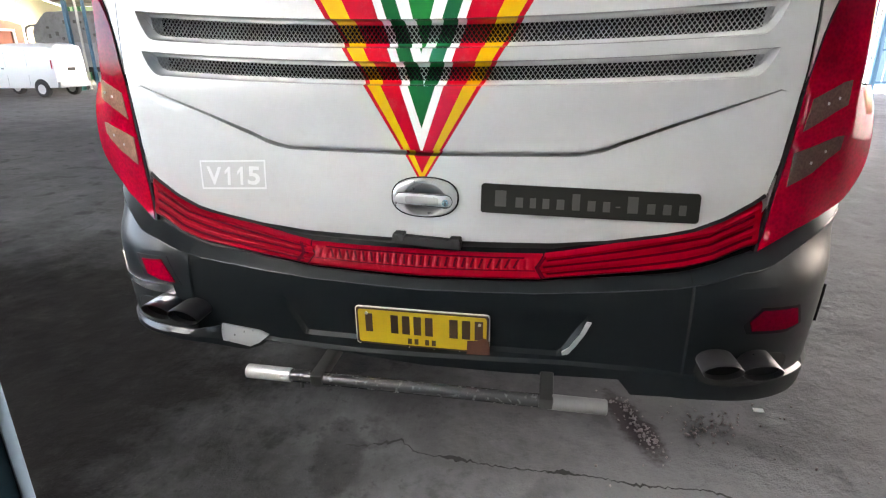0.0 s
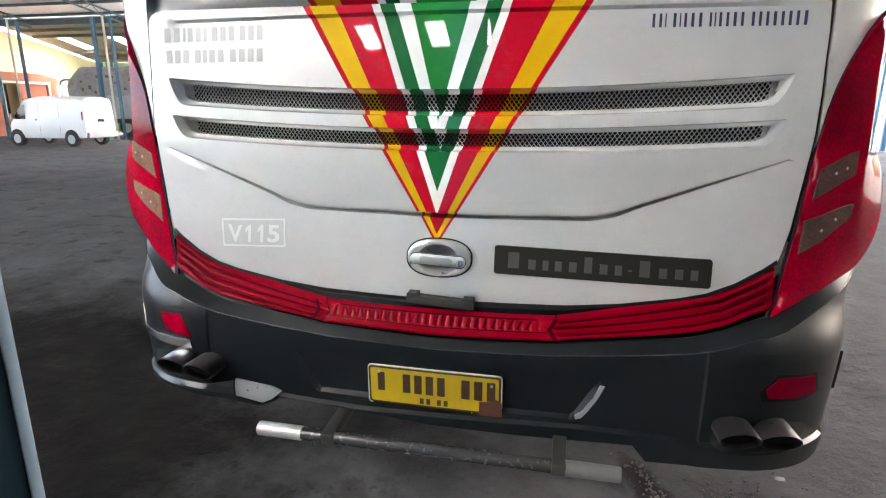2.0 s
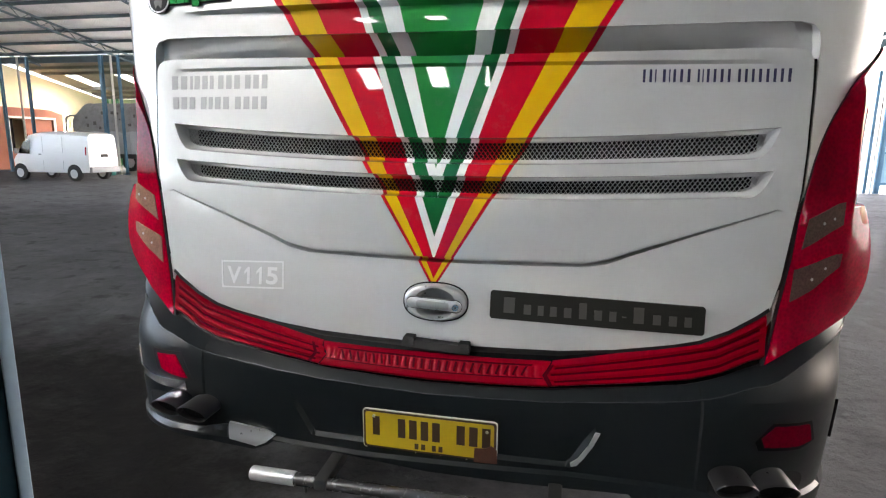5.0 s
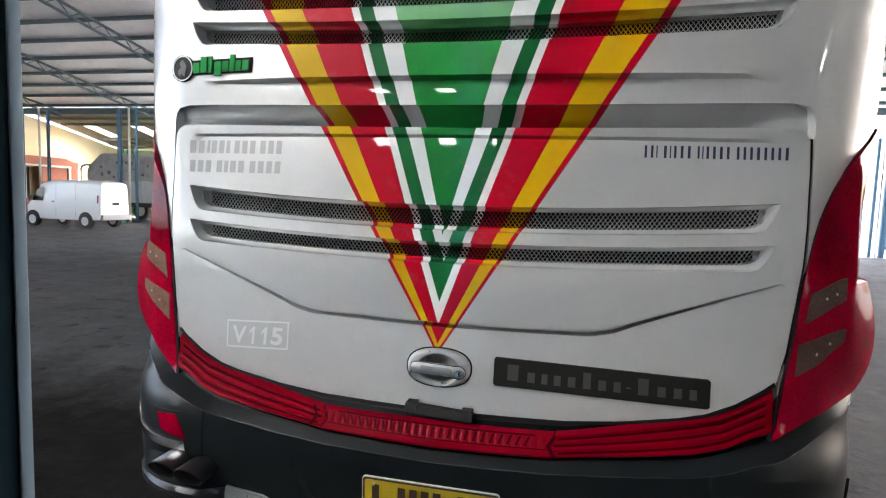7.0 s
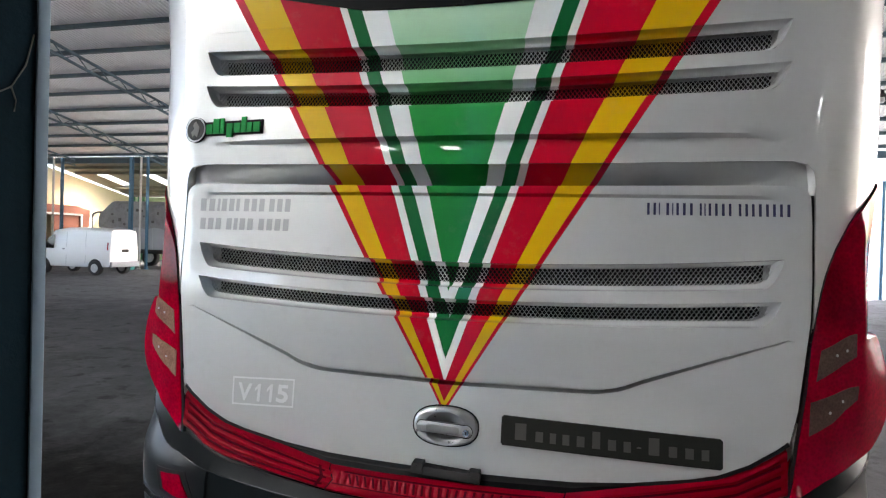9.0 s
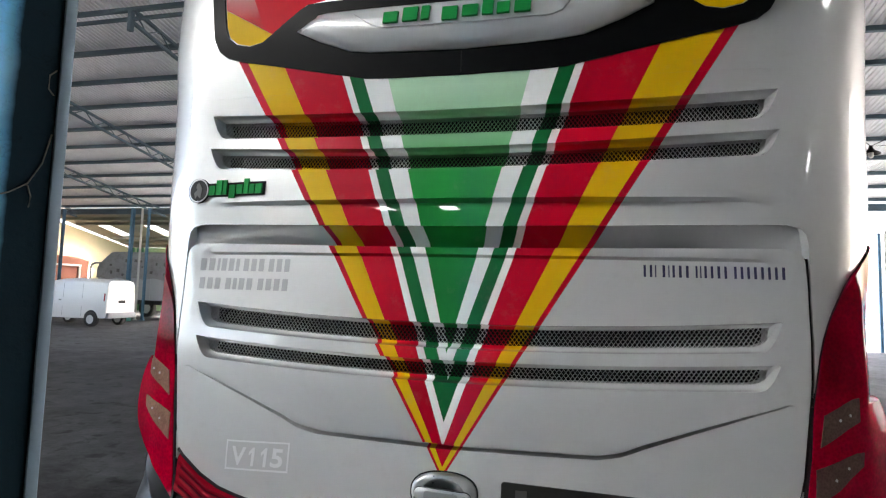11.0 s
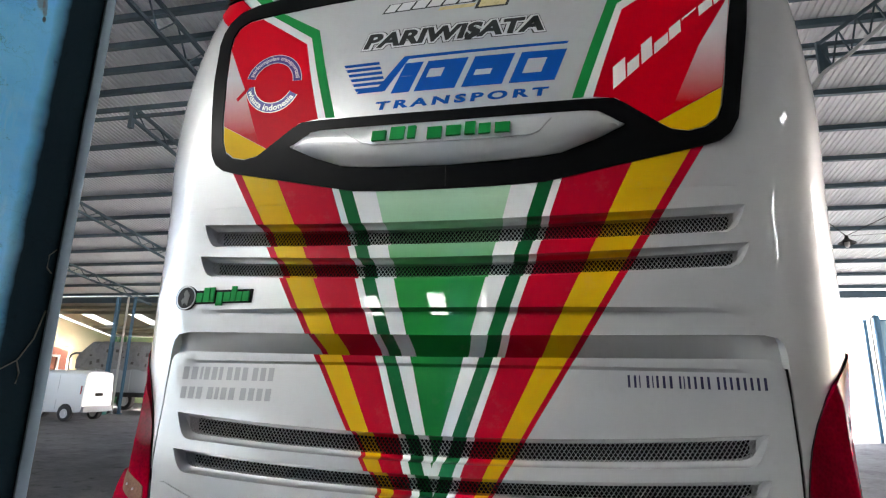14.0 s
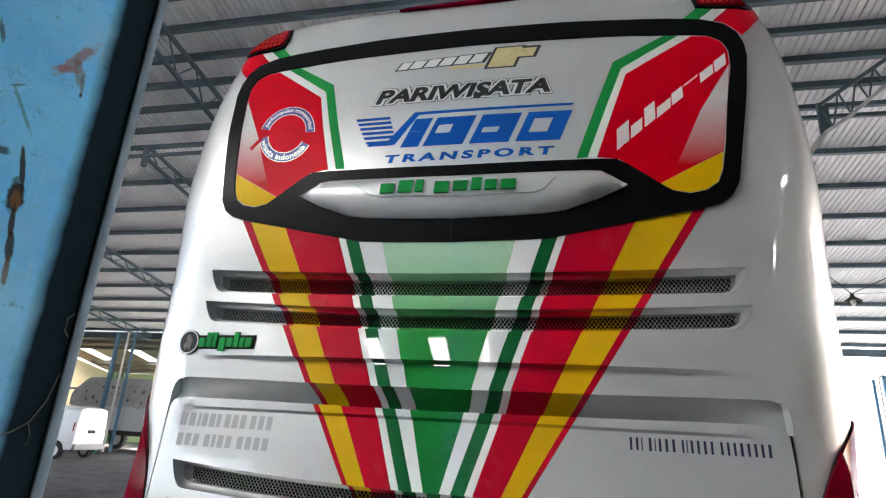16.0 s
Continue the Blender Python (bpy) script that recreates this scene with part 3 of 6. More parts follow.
def lamp_bulge(s, z):
    a = abs(s)
    swell = max(0.0, math.sin(math.pi * min(1.0, max(0.0, (z - 1.08) / 0.40)))) ** 0.6 if z < 1.45 else 0.0
    ridge = 0.016 * max(0.0, 1 - abs(a - FOLD[s > 0]) / 0.07) * min(1.0, max(0.0, (z - 1.12) / 0.1), max(0.0, (1.86 - z) / 0.1))
    return 0.007 + 0.050 * swell * min(1.0, max(0.0, (a - FOLD[s > 0]) / 0.12)) + ridge


def tail_lamp(side):
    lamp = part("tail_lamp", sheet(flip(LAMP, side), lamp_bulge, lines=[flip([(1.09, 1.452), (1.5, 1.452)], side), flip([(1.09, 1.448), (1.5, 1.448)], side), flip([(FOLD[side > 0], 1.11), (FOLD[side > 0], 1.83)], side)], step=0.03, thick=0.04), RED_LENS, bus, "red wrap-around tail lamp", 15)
    for name, ring, mat in (
        ("reversing_section", [(1.063, 1.330), (1.130, 1.367), (1.193, 1.400), (1.192, 1.466), (1.170, 1.462), (1.076, 1.418)], CLEAR_LENS if side < 0 else CLEAR_LENS_DARK),
        ("indicator_section", [(1.043, 1.176), (1.117, 1.214), (1.200, 1.276), (1.204, 1.314), (1.180, 1.312), (1.048, 1.270)], CLEAR_LENS if side < 0 else CLEAR_LENS_DARK)):
        part(name, sheet(flip(ring, side), lambda s, z: lamp_bulge(s, z) + 0.002, step=0.03, thick=0.006), mat, lamp)
    # small steel discs that paint the bulbs' highlights
    for q, w in ((1.125, 1.405), (1.160, 1.418), (1.105, 1.242), (1.150, 1.272)):
        part("bulb_glint", sheet(flip(oval(q, w, 0.0034, 0.0042, 12), side), lambda s, z: lamp_bulge(s, z) + 0.004, step=0.02, thick=0.003), STEEL_BARE, lamp)
    edge = [(1.050, 1.44), (1.062, 1.503), (1.079, 1.58), (1.094, 1.630), (1.111, 1.673), (1.130, 1.710), (1.154, 1.748), (1.180, 1.785), (1.212, 1.820), (1.27, 1.858), (1.34, 1.900), (1.42, 1.928)]
    rim = edge + [(s - 0.0016, z + 0.001) for s, z in reversed(edge)]
    part("lamp_gasket", sheet(flip(rim[::-1], side), 0.004, step=0.03, thick=0.008), BLACK_RUBBER, lamp)
    rim = [(0.984, 0.992), (0.999, 1.034), (1.015, 1.148), (1.039, 1.295), (1.050, 1.44), (1.042, 1.44), (1.030, 1.295), (1.006, 1.150), (0.989, 1.035), (0.974, 0.990)]
    part("lamp_surround", sheet(flip(rim, side), 0.004, step=0.03, thick=0.012), BLACK_RUBBER, lamp)


tail_lamp(-1)
tail_lamp(1)

BAR_UP = [(0.0, 0.20, 0.35, 0.436, 0.59, 0.69, 0.845, 0.93, 0.986), (0.961, 0.962, 0.966, 0.977, 1.001, 1.019, 1.052, 1.100, 1.138)]
BAR_LOW = [(0.0, 0.19, 0.35, 0.45, 0.62, 0.77, 0.86, 0.945, 0.986), (0.888, 0.893, 0.899, 0.911, 0.927, 0.943, 0.963, 0.996, 1.006)]

bm = sheet(both([(0.0, 0.966), (0.4, 0.976), (0.56, 0.999), (0.73, 1.029), (0.885, 1.080), (0.975, 1.142), (1.01, 1.0), (0.93, 0.975), (0.78, 0.92), (0.45, 0.88), (0.0, 0.865)]), -0.014, step=0.04)
strip = part("light_bar", bm, BLACK_GLOSS, bus, "full-width red light bar in a black surround")


def bar_piece(name, s0, s1, profile, mat, n, rows=22, label="", span=(0.0, 1.0), lift=0.0):
    bm = bmesh.new()
    grid = []
    for i in range(n + 1):
        g = s0 + (s1 - s0) * i / n
        lo, hi = lerp(abs(g), *BAR_LOW), lerp(abs(g), *BAR_UP)
        col = []
        for j in range(rows + 1):
            v = span[0] + (span[1] - span[0]) * j / rows
            s = g + math.copysign(0.05 * (v - 0.5) * max(0.0, 1 - abs(abs(g) - 0.35) / 0.35), g) if abs(g) > 0.01 else g
            e = min(1.0, min(v, 1 - v) * 9)
            col.append(bm.verts.new(pos(s, lo + (hi - lo) * v, -0.004 + 0.012 * math.sqrt(e) + profile(s, v) + lift)))
        grid.append(col)
    for a, b in zip(grid, grid[1:]):
        for j in range(rows):
            bm.faces.new((a[j], b[j], b[j + 1], a[j + 1]))
    return part(name, bm, mat, strip, label, 50)


def ribs(s, v):
    return 0.0034 * math.cos(math.tau * v * 4.0) * -min(1.0, (0.987 - abs(s)) / 0.03)


def cells(s, v):
    f = abs(((s + 10) / 0.026) % 1.0 - 0.5)
    return (0.002 if f < 0.34 else -0.001) if 0.42 < v < 0.84 else (0.002 if v < 0.36 else 0.0015)


bar_piece("side_lens", -0.984, -0.352, ribs, BAR_LENS, 60, label="ribbed red lens")
bar_piece("side_lens", 0.352, 0.984, ribs, BAR_LENS, 60, label="ribbed red lens")
bar_piece("centre_lens", -0.348, 0.348, cells, BAR_LENS, 190, label="red lens with a row of small cells")
# dark red strips laid over the rib valleys and round the cells
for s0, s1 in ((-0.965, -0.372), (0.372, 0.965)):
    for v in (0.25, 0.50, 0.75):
        bar_piece("lens_strip", s0, s1, ribs, DEEP_LENS, 50, 4, span=(v - 0.035, v + 0.035), lift=0.0042)
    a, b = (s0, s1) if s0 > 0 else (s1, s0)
    bar_piece("lens_strip", *sorted((a - 0.022, a - 0.010)), lambda s, v: 0.0, DEEP_LENS, 2, 10, span=(0.12, 0.9), lift=0.0034)
bar_piece("lens_strip", -0.345, 0.345, lambda s, v: 0.0, DEEP_LENS, 60, 3, span=(0.37, 0.41), lift=0.0028)
bar_piece("lens_strip", -0.30, 0.30, lambda s, v: 0.0, DEEP_LENS, 60, 3, span=(0.84, 0.90), lift=0.0028)
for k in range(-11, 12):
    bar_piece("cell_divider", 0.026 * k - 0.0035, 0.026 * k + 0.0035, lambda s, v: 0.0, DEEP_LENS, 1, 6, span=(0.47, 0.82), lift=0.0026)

TOP = [(0.0, 0.19, 0.35, 0.45, 0.62, 0.77, 0.86, 0.93, 1.0, 1.12, 1.20, 1.305, 1.42, 1.60, 2.4), (0.876, 0.881, 0.888, 0.899, 0.916, 0.931, 0.953, 0.978, 0.988, 1.040, 1.068, 1.100, 1.150, 1.205, 1.25)]


def ledge_width(a):
    return lerp(a, [0, 0.28, 0.52, 0.82, 1.1, 1.4], [0.027, 0.027, 0.033, 0.034, 0.040, 0.034])


LIP = [(-1.3, -0.80, -0.714, -0.50, -0.217, 0.234, 0.44, 0.68, 0.80, 1.3), (0.600, 0.625, 0.650, 0.628, 0.622, 0.634, 0.641, 0.635, 0.622, 0.590)]


def bumper_relief(s, z):
    """Chamfered top edge, sunk plate field, stepped corner pieces and a lip along the foot."""
    a = abs(s)
    d = lerp(a, *TOP) - z
    off = 0.014 - 0.026 * max(0.0, 1 - d / ledge_width(a))
    half = 0.398 + (z - 0.654) * 0.57 + (0.046 if s > 0 else 0.0)
    depth = 0.013 * min(1.0, max(0.0, (0.80 - z) / 0.05))
    if z > 0.654 and half > a:
        off -= depth * min(1.0, (half - a) / 0.014) * min(1.0, (z - 0.654) / 0.012)
    if a > 0.80:
        off += 0.005 * min(1.0, (a - 0.80) / 0.006) * min(1.0, max(0.0, d / 0.03))
    off += 0.012 * min(1.0, max(0.0, (lerp(s, *LIP) - z) / 0.010))
    return off


top_line = [(s, lerp(abs(s), *TOP)) for s in np.linspace(2.2, -2.2, 120)]
low_line = [(-2.2, 0.52), (-1.40, 0.545), (-1.25, 0.555), (-1.10, 0.572), (-0.965, 0.585), (-0.73, 0.577), (-0.615, 0.573), (-0.56, 0.598), (-0.536, 0.616), (-0.37, 0.614), (-0.2, 0.603), (0.0, 0.588), (0.28, 0.587), (0.55, 0.592), (0.618, 0.592), (0.640, 0.565), (0.66, 0.538), (0.892, 0.540), (1.05, 0.525), (1.20, 0.51), (1.40, 0.51), (2.2, 0.50)]
ledge = [(s, z - ledge_width(abs(s))) for s, z in top_line][6:-6]
sides = []
for sg in (-1, 1):
    e = 0.046 if sg > 0 else 0.0
    sides += [[(sg * (0.384 + e), 0.654), (sg * (0.467 + e), 0.80)], [(sg * (0.398 + e), 0.654), (sg * (0.481 + e), 0.80)], [(sg * 0.80, 0.62), (sg * 0.80, 0.90)], [(sg * 0.806, 0.62), (sg * 0.806, 0.93)]]
bumper = part("rear_bumper", sheet(top_line[::-1] + low_line[::-1], bumper_relief, lines=[ledge[::-1]] + sides + [[(-0.39, 0.654), (0.43, 0.654)], [(-0.39, 0.666), (0.43, 0.666)]] + [[(q, lerp(q, *LIP) - dz) for q in np.linspace(-1.25, 1.25, 50)] for dz in (0.0, 0.010)], step=0.03, thick=0.09), BUMPER_GREY, bus, "dark grey moulded rear bumper", 13)

# thin bead in a lighter grey, added to draw the ledge's highlight
bm = bmesh.new()
bead = [pos(s, z, bumper_relief(s, z - 0.001) - 0.0008) for s, z in dense([q for q in top_line[::-1] if -1.95 < q[0] < 1.5], 0.02, False) for z in [z - ledge_width(abs(s))]]
tube(bm, bead, 0.0026, 6)
part("highlight_bead", bm, BUMPER_HIGHLIGHT, bumper, "thin lighter bead added for the bumper edge's highlight", 60)


def proud(height):
    return lambda s, z: bumper_relief(s, z) + height


part("reflector_pocket", sheet(ccw([(0.950, 0.790), (0.998, 0.846), (1.138, 0.836), (1.166, 0.768), (1.10, 0.752), (0.962, 0.764)]), proud(0.001), step=0.03, thick=0.003), BLACK_GLOSS, bumper)
part("corner_reflector", sheet(ccw([(0.967, 0.802), (1.004, 0.836), (1.126, 0.828), (1.146, 0.772), (1.093, 0.765), (0.978, 0.774)]), proud(0.004), step=0.02, thick=0.006), DARK_RED_LENS, bumper, "small dark red reflector")
part("reflector_pocket", sheet(ccw([(-1.03, 0.885), (-0.89, 0.892), (-0.842, 0.795), (-0.935, 0.792), (-1.005, 0.810)]), proud(0.001), step=0.03, thick=0.003), BLACK_RUBBER, bumper)
part("corner_reflector", sheet(ccw([(-1.0, 0.872), (-0.910, 0.880), (-0.864, 0.802), (-0.933, 0.807), (-0.981, 0.820)]), proud(0.004), step=0.02, thick=0.006), RED_LENS, bumper, "small red reflector")
part("silver_trim", sheet(ccw([(-1.165, 0.860), (-1.150, 0.862), (-1.140, 0.792), (-1.02, 0.785), (-0.872, 0.794), (-0.866, 0.760), (-1.0, 0.757), (-1.136, 0.764)]), proud(0.007), step=0.02, thick=0.01), INSERT, bumper, "loose silver trim strip")
part("silver_trim", sheet(ccw([(-0.706, 0.661), (-0.565, 0.650), (-0.532, 0.637), (-0.560, 0.612), (-0.599, 0.592), (-0.702, 0.604)]), proud(0.009), step=0.02, thick=0.016), SATIN, bumper, "bright silver bumper insert")
# this grey strip paints the light caught on the bumper's lower lip
part("silver_trim", sheet(ccw([(-1.15, 0.612), (-1.08, 0.617), (-1.014, 0.620), (-0.904, 0.624), (-0.806, 0.628), (-0.712, 0.652), (-0.712, 0.606), (-0.829, 0.600), (-0.956, 0.604), (-1.079, 0.604)]), proud(0.006), step=0.02, thick=0.012), LIT_LIP_GREY, bumper, "grey strip painting the light on the lip under the exhaust tips")
part("recess_trim", sheet(ccw([(0.526, 0.778), (0.512, 0.780), (0.495, 0.738), (0.466, 0.690), (0.444, 0.668), (0.446, 0.659), (0.463, 0.664), (0.482, 0.690), (0.508, 0.735)]), 0.017, step=0.02, thick=0.02), SATIN, bumper, "curved silver edge trim")
part("side_tab", sheet([(1.36, 0.70), (1.42, 0.70), (1.42, 0.82), (1.37, 0.83)], proud(0.010), step=0.03, thick=0.03), BLACK_RUBBER, bumper)
for sg in (-1, 1):
    seam = [(0.797, 0.935), (0.801, 0.935), (0.805, 0.70), (0.801, 0.70)]
    part("bumper_seam", sheet(flip(seam, sg), lambda s, z: bumper_relief(s, z) + 0.0012, step=0.02), BLACK_RUBBER, bumper)


def exhaust(x, y, z, a, b, turn):
    """An oval tip cut at a slant, upper lip foremost, on a short stub of pipe."""
    m = Matrix.Translation((x, y, z)) @ Matrix.Rotation(turn, 4, "Z") @ Matrix.Rotation(radians(4), 4, "X")
    n = 32
    bm = bmesh.new()
    rings = []
    for f, d in ((0.93, 0.16), (0.97, 0.05), (1.0, -0.004), (1.01, -0.012), (0.985, -0.015), (0.93, -0.010), (0.90, 0.06), (0.88, 0.13)):
        ring = []
        for k in range(n):
            c, e = math.cos(k * math.tau / n), math.sin(k * math.tau / n)
            ring.append(bm.verts.new(m @ Vector((a * f * c, d - (0.016 * e if d < 0.02 else 0.0), b * f * e))))
        rings.append(ring)
    for p, q in zip(rings, rings[1:]):
        for k in range(n):
            bm.faces.new((p[k], q[k], q[(k + 1) % n], p[(k + 1) % n]))
    part("exhaust_tip", bm, SOOTY, bumper, "oval polished sooty exhaust tip, its dark bore a black disc", 50)
    # black disc just inside the lip paints the bore's shade
    bm = bmesh.new()
    bm.faces.new([bm.verts.new(m @ Vector((a * 0.93 * math.cos(k * math.tau / n), 0.008 - 0.015 * math.sin(k * math.tau / n), b * 0.93 * math.sin(k * math.tau / n)))) for k in range(n)])
    part("bore_shade_disc", bm, DARK_INSIDE, bumper)


for pocket, zc, tips in ((0.985, 0.628, ((0.897, -0.238, 0.676), (1.012, -0.206, 0.668))), (-0.935, 0.664, ((-0.909, -0.240, 0.716), (-0.804, -0.252, 0.710)))):
    # flat black oval paints the shade of the recess round the tips
    part("pocket_shade", sheet(oval(pocket, zc + 0.012, 0.150, 0.050, 40, 2.6), proud(0.002), step=0.03, thick=0.004), DARK_INSIDE, bumper)
    for x, y, z in tips:
        exhaust(x, y, z, 0.057, 0.036, 0.12 if x > 0 else -0.10)


# ---- flat lettering and blocks laid on the rear surface ----
def sticker(name, ring, mat, parent, off, label="", thick=0.0008, step=0.05, place=pos):
    return part(name, sheet(ring, off, step=step, thick=thick, place=place), mat, parent, label)


def block_row(name, widths, s0, s1, z0, z1, mat, parent, off, slant=0.0, tilt=0.0, gap=0.22, label="", tall=None, thick=0.0008):
    """Unlettered blocks in the rhythm of a line of writing, each a part of its own; a negative width leaves a space."""
    unit = (s1 - s0) / sum(abs(w) for w in widths)
    at = s0
    fun = off if callable(off) else (lambda s, z: off)
    for i, w in enumerate(widths):
        if w > 0:
            a, b = at + unit * w * gap / 2, at + unit * w * (1 - gap / 2)
            f = (at - s0) / (s1 - s0)
            lo, hi = z0 + tilt * f, z1 + tilt * f
            if tall:
                lo, hi = lo + (hi - lo) * tall[i][0], lo + (hi - lo) * tall[i][1]
            sh = slant * (hi - lo)
            q = [(a, lo), (b, lo), (b + sh, hi), (a + sh, hi)]
            bm = bmesh.new()
            v = [bm.verts.new(pos(s, z, fun(s, z))) for s, z in q] + [bm.verts.new(pos(s, z, fun(s, z) - thick)) for s, z in q]
            bm.faces.new(v[:4])
            for k in range(4):
                bm.faces.new((v[(k + 1) % 4], v[k], v[4 + k], v[4 + (k + 1) % 4]))
            part(name, bm, mat, parent, label)
        at += unit * abs(w)


def lettering(name, words, s0, s1, z0, z1, mat, parent, off, slant=0.0, bold=0.0, tilt=0.0, space=1.0, label=""):
    cu = bpy.data.curves.new(name, "FONT")
    cu.body, cu.offset, cu.space_character, cu.resolution_u = words, bold, space, 4
    tmp = new(name, cu)
    bpy.context.view_layer.update()
    data = bpy.data.meshes.new_from_object(tmp)
    bpy.data.objects.remove(tmp)
    bpy.data.curves.remove(cu)
    co = np.array([v.co[:2] for v in data.vertices])
    lo, hi = co.min(0), co.max(0)
    for v in data.vertices:
        u, w = (v.co.x - lo[0]) / (hi[0] - lo[0]), (v.co.y - lo[1]) / (hi[1] - lo[1])
        z = z0 + (z1 - z0) * w + tilt * u
        s = s0 + (s1 - s0) * u + slant * (z1 - z0) * w
        v.co = pos(s, z, off(s, z) if callable(off) else off)
    return part_of(name, data, mat, parent, label)


# number plate, its writing as plain bars
plate = part("number_plate", sheet(rounded(-0.214, 0.641, 0.222, 0.779, 0.012), 0.014, step=0.1, thick=0.016), STICK_WHITE, bus, "yellow number plate with rusty corner")
sticker("plate_border", rounded(-0.211, 0.644, 0.219, 0.776, 0.010), PLATE_INK, plate, 0.0150)
sticker("plate_field", rounded(-0.204, 0.651, 0.212, 0.769, 0.008), PLATE_YELLOW, plate, 0.0160)
for a0, a1, count in ((-0.186, -0.150, 1), (-0.102, 0.048, 4), (0.088, 0.208, 3)):
    block_row("plate_bar", [1] * count, a0, a1, 0.690, 0.756, PLATE_INK, plate, 0.0170, gap=0.34)
block_row("plate_bar", [1, 1, -0.6, 1, 1], -0.045, 0.055, 0.656, 0.676, PLATE_INK, plate, 0.0170, gap=0.4)
sticker("plate_rust_patch", [(0.150, 0.638), (0.224, 0.640), (0.222, 0.688), (0.205, 0.700), (0.188, 0.690), (0.152, 0.686)], PLATE_RUST, plate, 0.0178)
for s in (-0.175, 0.19):
    bm = sheet(oval(s, 0.757 if s < 0 else 0.745, 0.005, 0.005, 12), 0.020, step=0.02, thick=0.004)
    part("plate_bolt", bm, STEEL_BARE, plate)
part("plate_holder", sheet(rounded(-0.232, 0.632, 0.240, 0.792, 0.012), 0.0005, step=0.1, thick=0.02), BLACK_RUBBER, bus)

# name badge, its lettering as plain blocks
badge = part("name_badge", sheet(ccw([(0.180, 1.078), (0.806, 1.066), (0.812, 1.072), (0.812, 1.146), (0.806, 1.152), (0.180, 1.165), (0.174, 1.159), (0.174, 1.084)]), lambda s, z: hatch_relief(s, z) + 0.006, step=0.05, thick=0.006), NAMEPLATE, bus, "black badge with grey block lettering")
block_row("badge_block", [1.5, 1, 0.8, 0.9, 1, 1, 1, 0.9, 0.55, 1.3, 1, 1, 0.9], 0.200, 0.785, 1.098, 1.146, NAMEPLATE_GREY, badge, lambda s, z: hatch_relief(s, z) + 0.0068, tilt=-0.010, gap=0.5, tall=[(0, 1), (0, .62), (0, .62), (0, .62), (0, .62), (0, 1), (0, .62), (0, .62), (.3, .38), (0, 1), (0, .62), (0, .62), (0, .62)])

# fleet number sticker
H2 = lambda s, z: hatch_relief(s, z) + 0.0012
FR = [(-0.789, 1.203), (-0.546, 1.213), (-0.542, 1.118), (-0.784, 1.107)]
INN = [(-0.783, 1.197), (-0.552, 1.207), (-0.548, 1.124), (-0.778, 1.113)]
fleet = part("fleet_number", sheet(ccw(FR), H2, holes=[ccw(INN)], step=0.05, thick=0.001), STICK_MIST, bus, "faint white fleet number sticker")
for k, (sign, q0, q1) in enumerate((("V", -0.764, -0.708), ("1", -0.697, -0.674), ("1", -0.650, -0.627), ("5", -0.611, -0.566))):
    low = 1.124 + 0.002 * k
    if sign == "1":
        one = [(0.52, 0), (1.0, 0), (1.0, 1), (0.66, 1), (0.05, 0.74), (0.05, 0.54), (0.52, 0.73)]
        part("fleet_character", sheet([(q0 + (q1 - q0) * u, low + 0.060 * w) for u, w in one], H2, step=0.05, thick=0.001), STICK_MIST, fleet)
    else:
        lettering("fleet_character", sign, q0, q1, low, low + 0.060, STICK_MIST, fleet, H2, bold=0.025)

# faded contact lines and the operator's line as bars
block_row("contact_bar", [1.1, 1.1, -0.1, 0.5, 1, 1, 0.7, -0.3, 1, 1, 1, -0.3, 1, 1, 1], -0.990, -0.602, 1.792, 1.838, STICK_PALE, hatch, H2, gap=0.34, label="faded grey sticker bars")
block_row("contact_bar", [1, 1, 1, -0.4, 1, 0.7, 1, 1, -0.4, 1, 1, 1, 1], -0.986, -0.602, 1.724, 1.766, STICK_PALE, hatch, H2, gap=0.34, label="faded grey sticker bars")
block_row("operator_bar", [1, 1, 0.5, -0.5, 1.1, 0.5, 1, 1.1, 1.1, -0.5, 0.8, 0.5, 1, 1, 1.1, 1, -0.5, 1, 1, 1, 1.1, 1, 1, 1, 1.1], 0.586, 0.996, 1.801, 1.838, STICK_INK, hatch, H2, gap=0.62, label="dark blue sticker bars")

# lock handle
LOCK = hatch_relief(0.0, 1.11)


def ovals(name, rings, mat, parent, label="", n=56, power=2.3, cap=True):
    """A turned shape of oval rings: (s, z, half width, half height, offset, power)."""
    bm = bmesh.new()
    loops = [[bm.verts.new(pos(q, w, LOCK + r[4])) for q, w in oval(r[0], r[1], r[2], r[3], n, r[5])] for r in rings]
    for p, q in zip(loops, loops[1:]):
        for k in range(n):
            bm.faces.new((p[k], p[(k + 1) % n], q[(k + 1) % n], q[k]))
    if cap:
        bm.faces.new(loops[-1])
    return part(name, bm, mat, parent, label)


C0, C1 = (-0.003, 1.116), (-0.004, 1.111)
handle = ovals("lock_handle", [(*C0, 0.104, 0.059, -0.004, 2.4), (*C0, 0.103, 0.058, 0.006, 2.4), (*C0, 0.099, 0.0555, 0.011, 2.4), (*C0, 0.090, 0.053, 0.014, 2.3), (*C1, 0.070, 0.0515, 0.0145, 2.0), (*C1, 0.066, 0.0490, 0.012, 2.0), (*C1, 0.064, 0.0470, 0.002, 2.0), (*C1, 0.058, 0.0420, -0.012, 2.0), (*C1, 0.040, 0.0290, -0.022, 2.0), (*C1, 0.015, 0.0110, -0.025, 2.0)], SATIN, bus, "oval satin-silver lock handle")
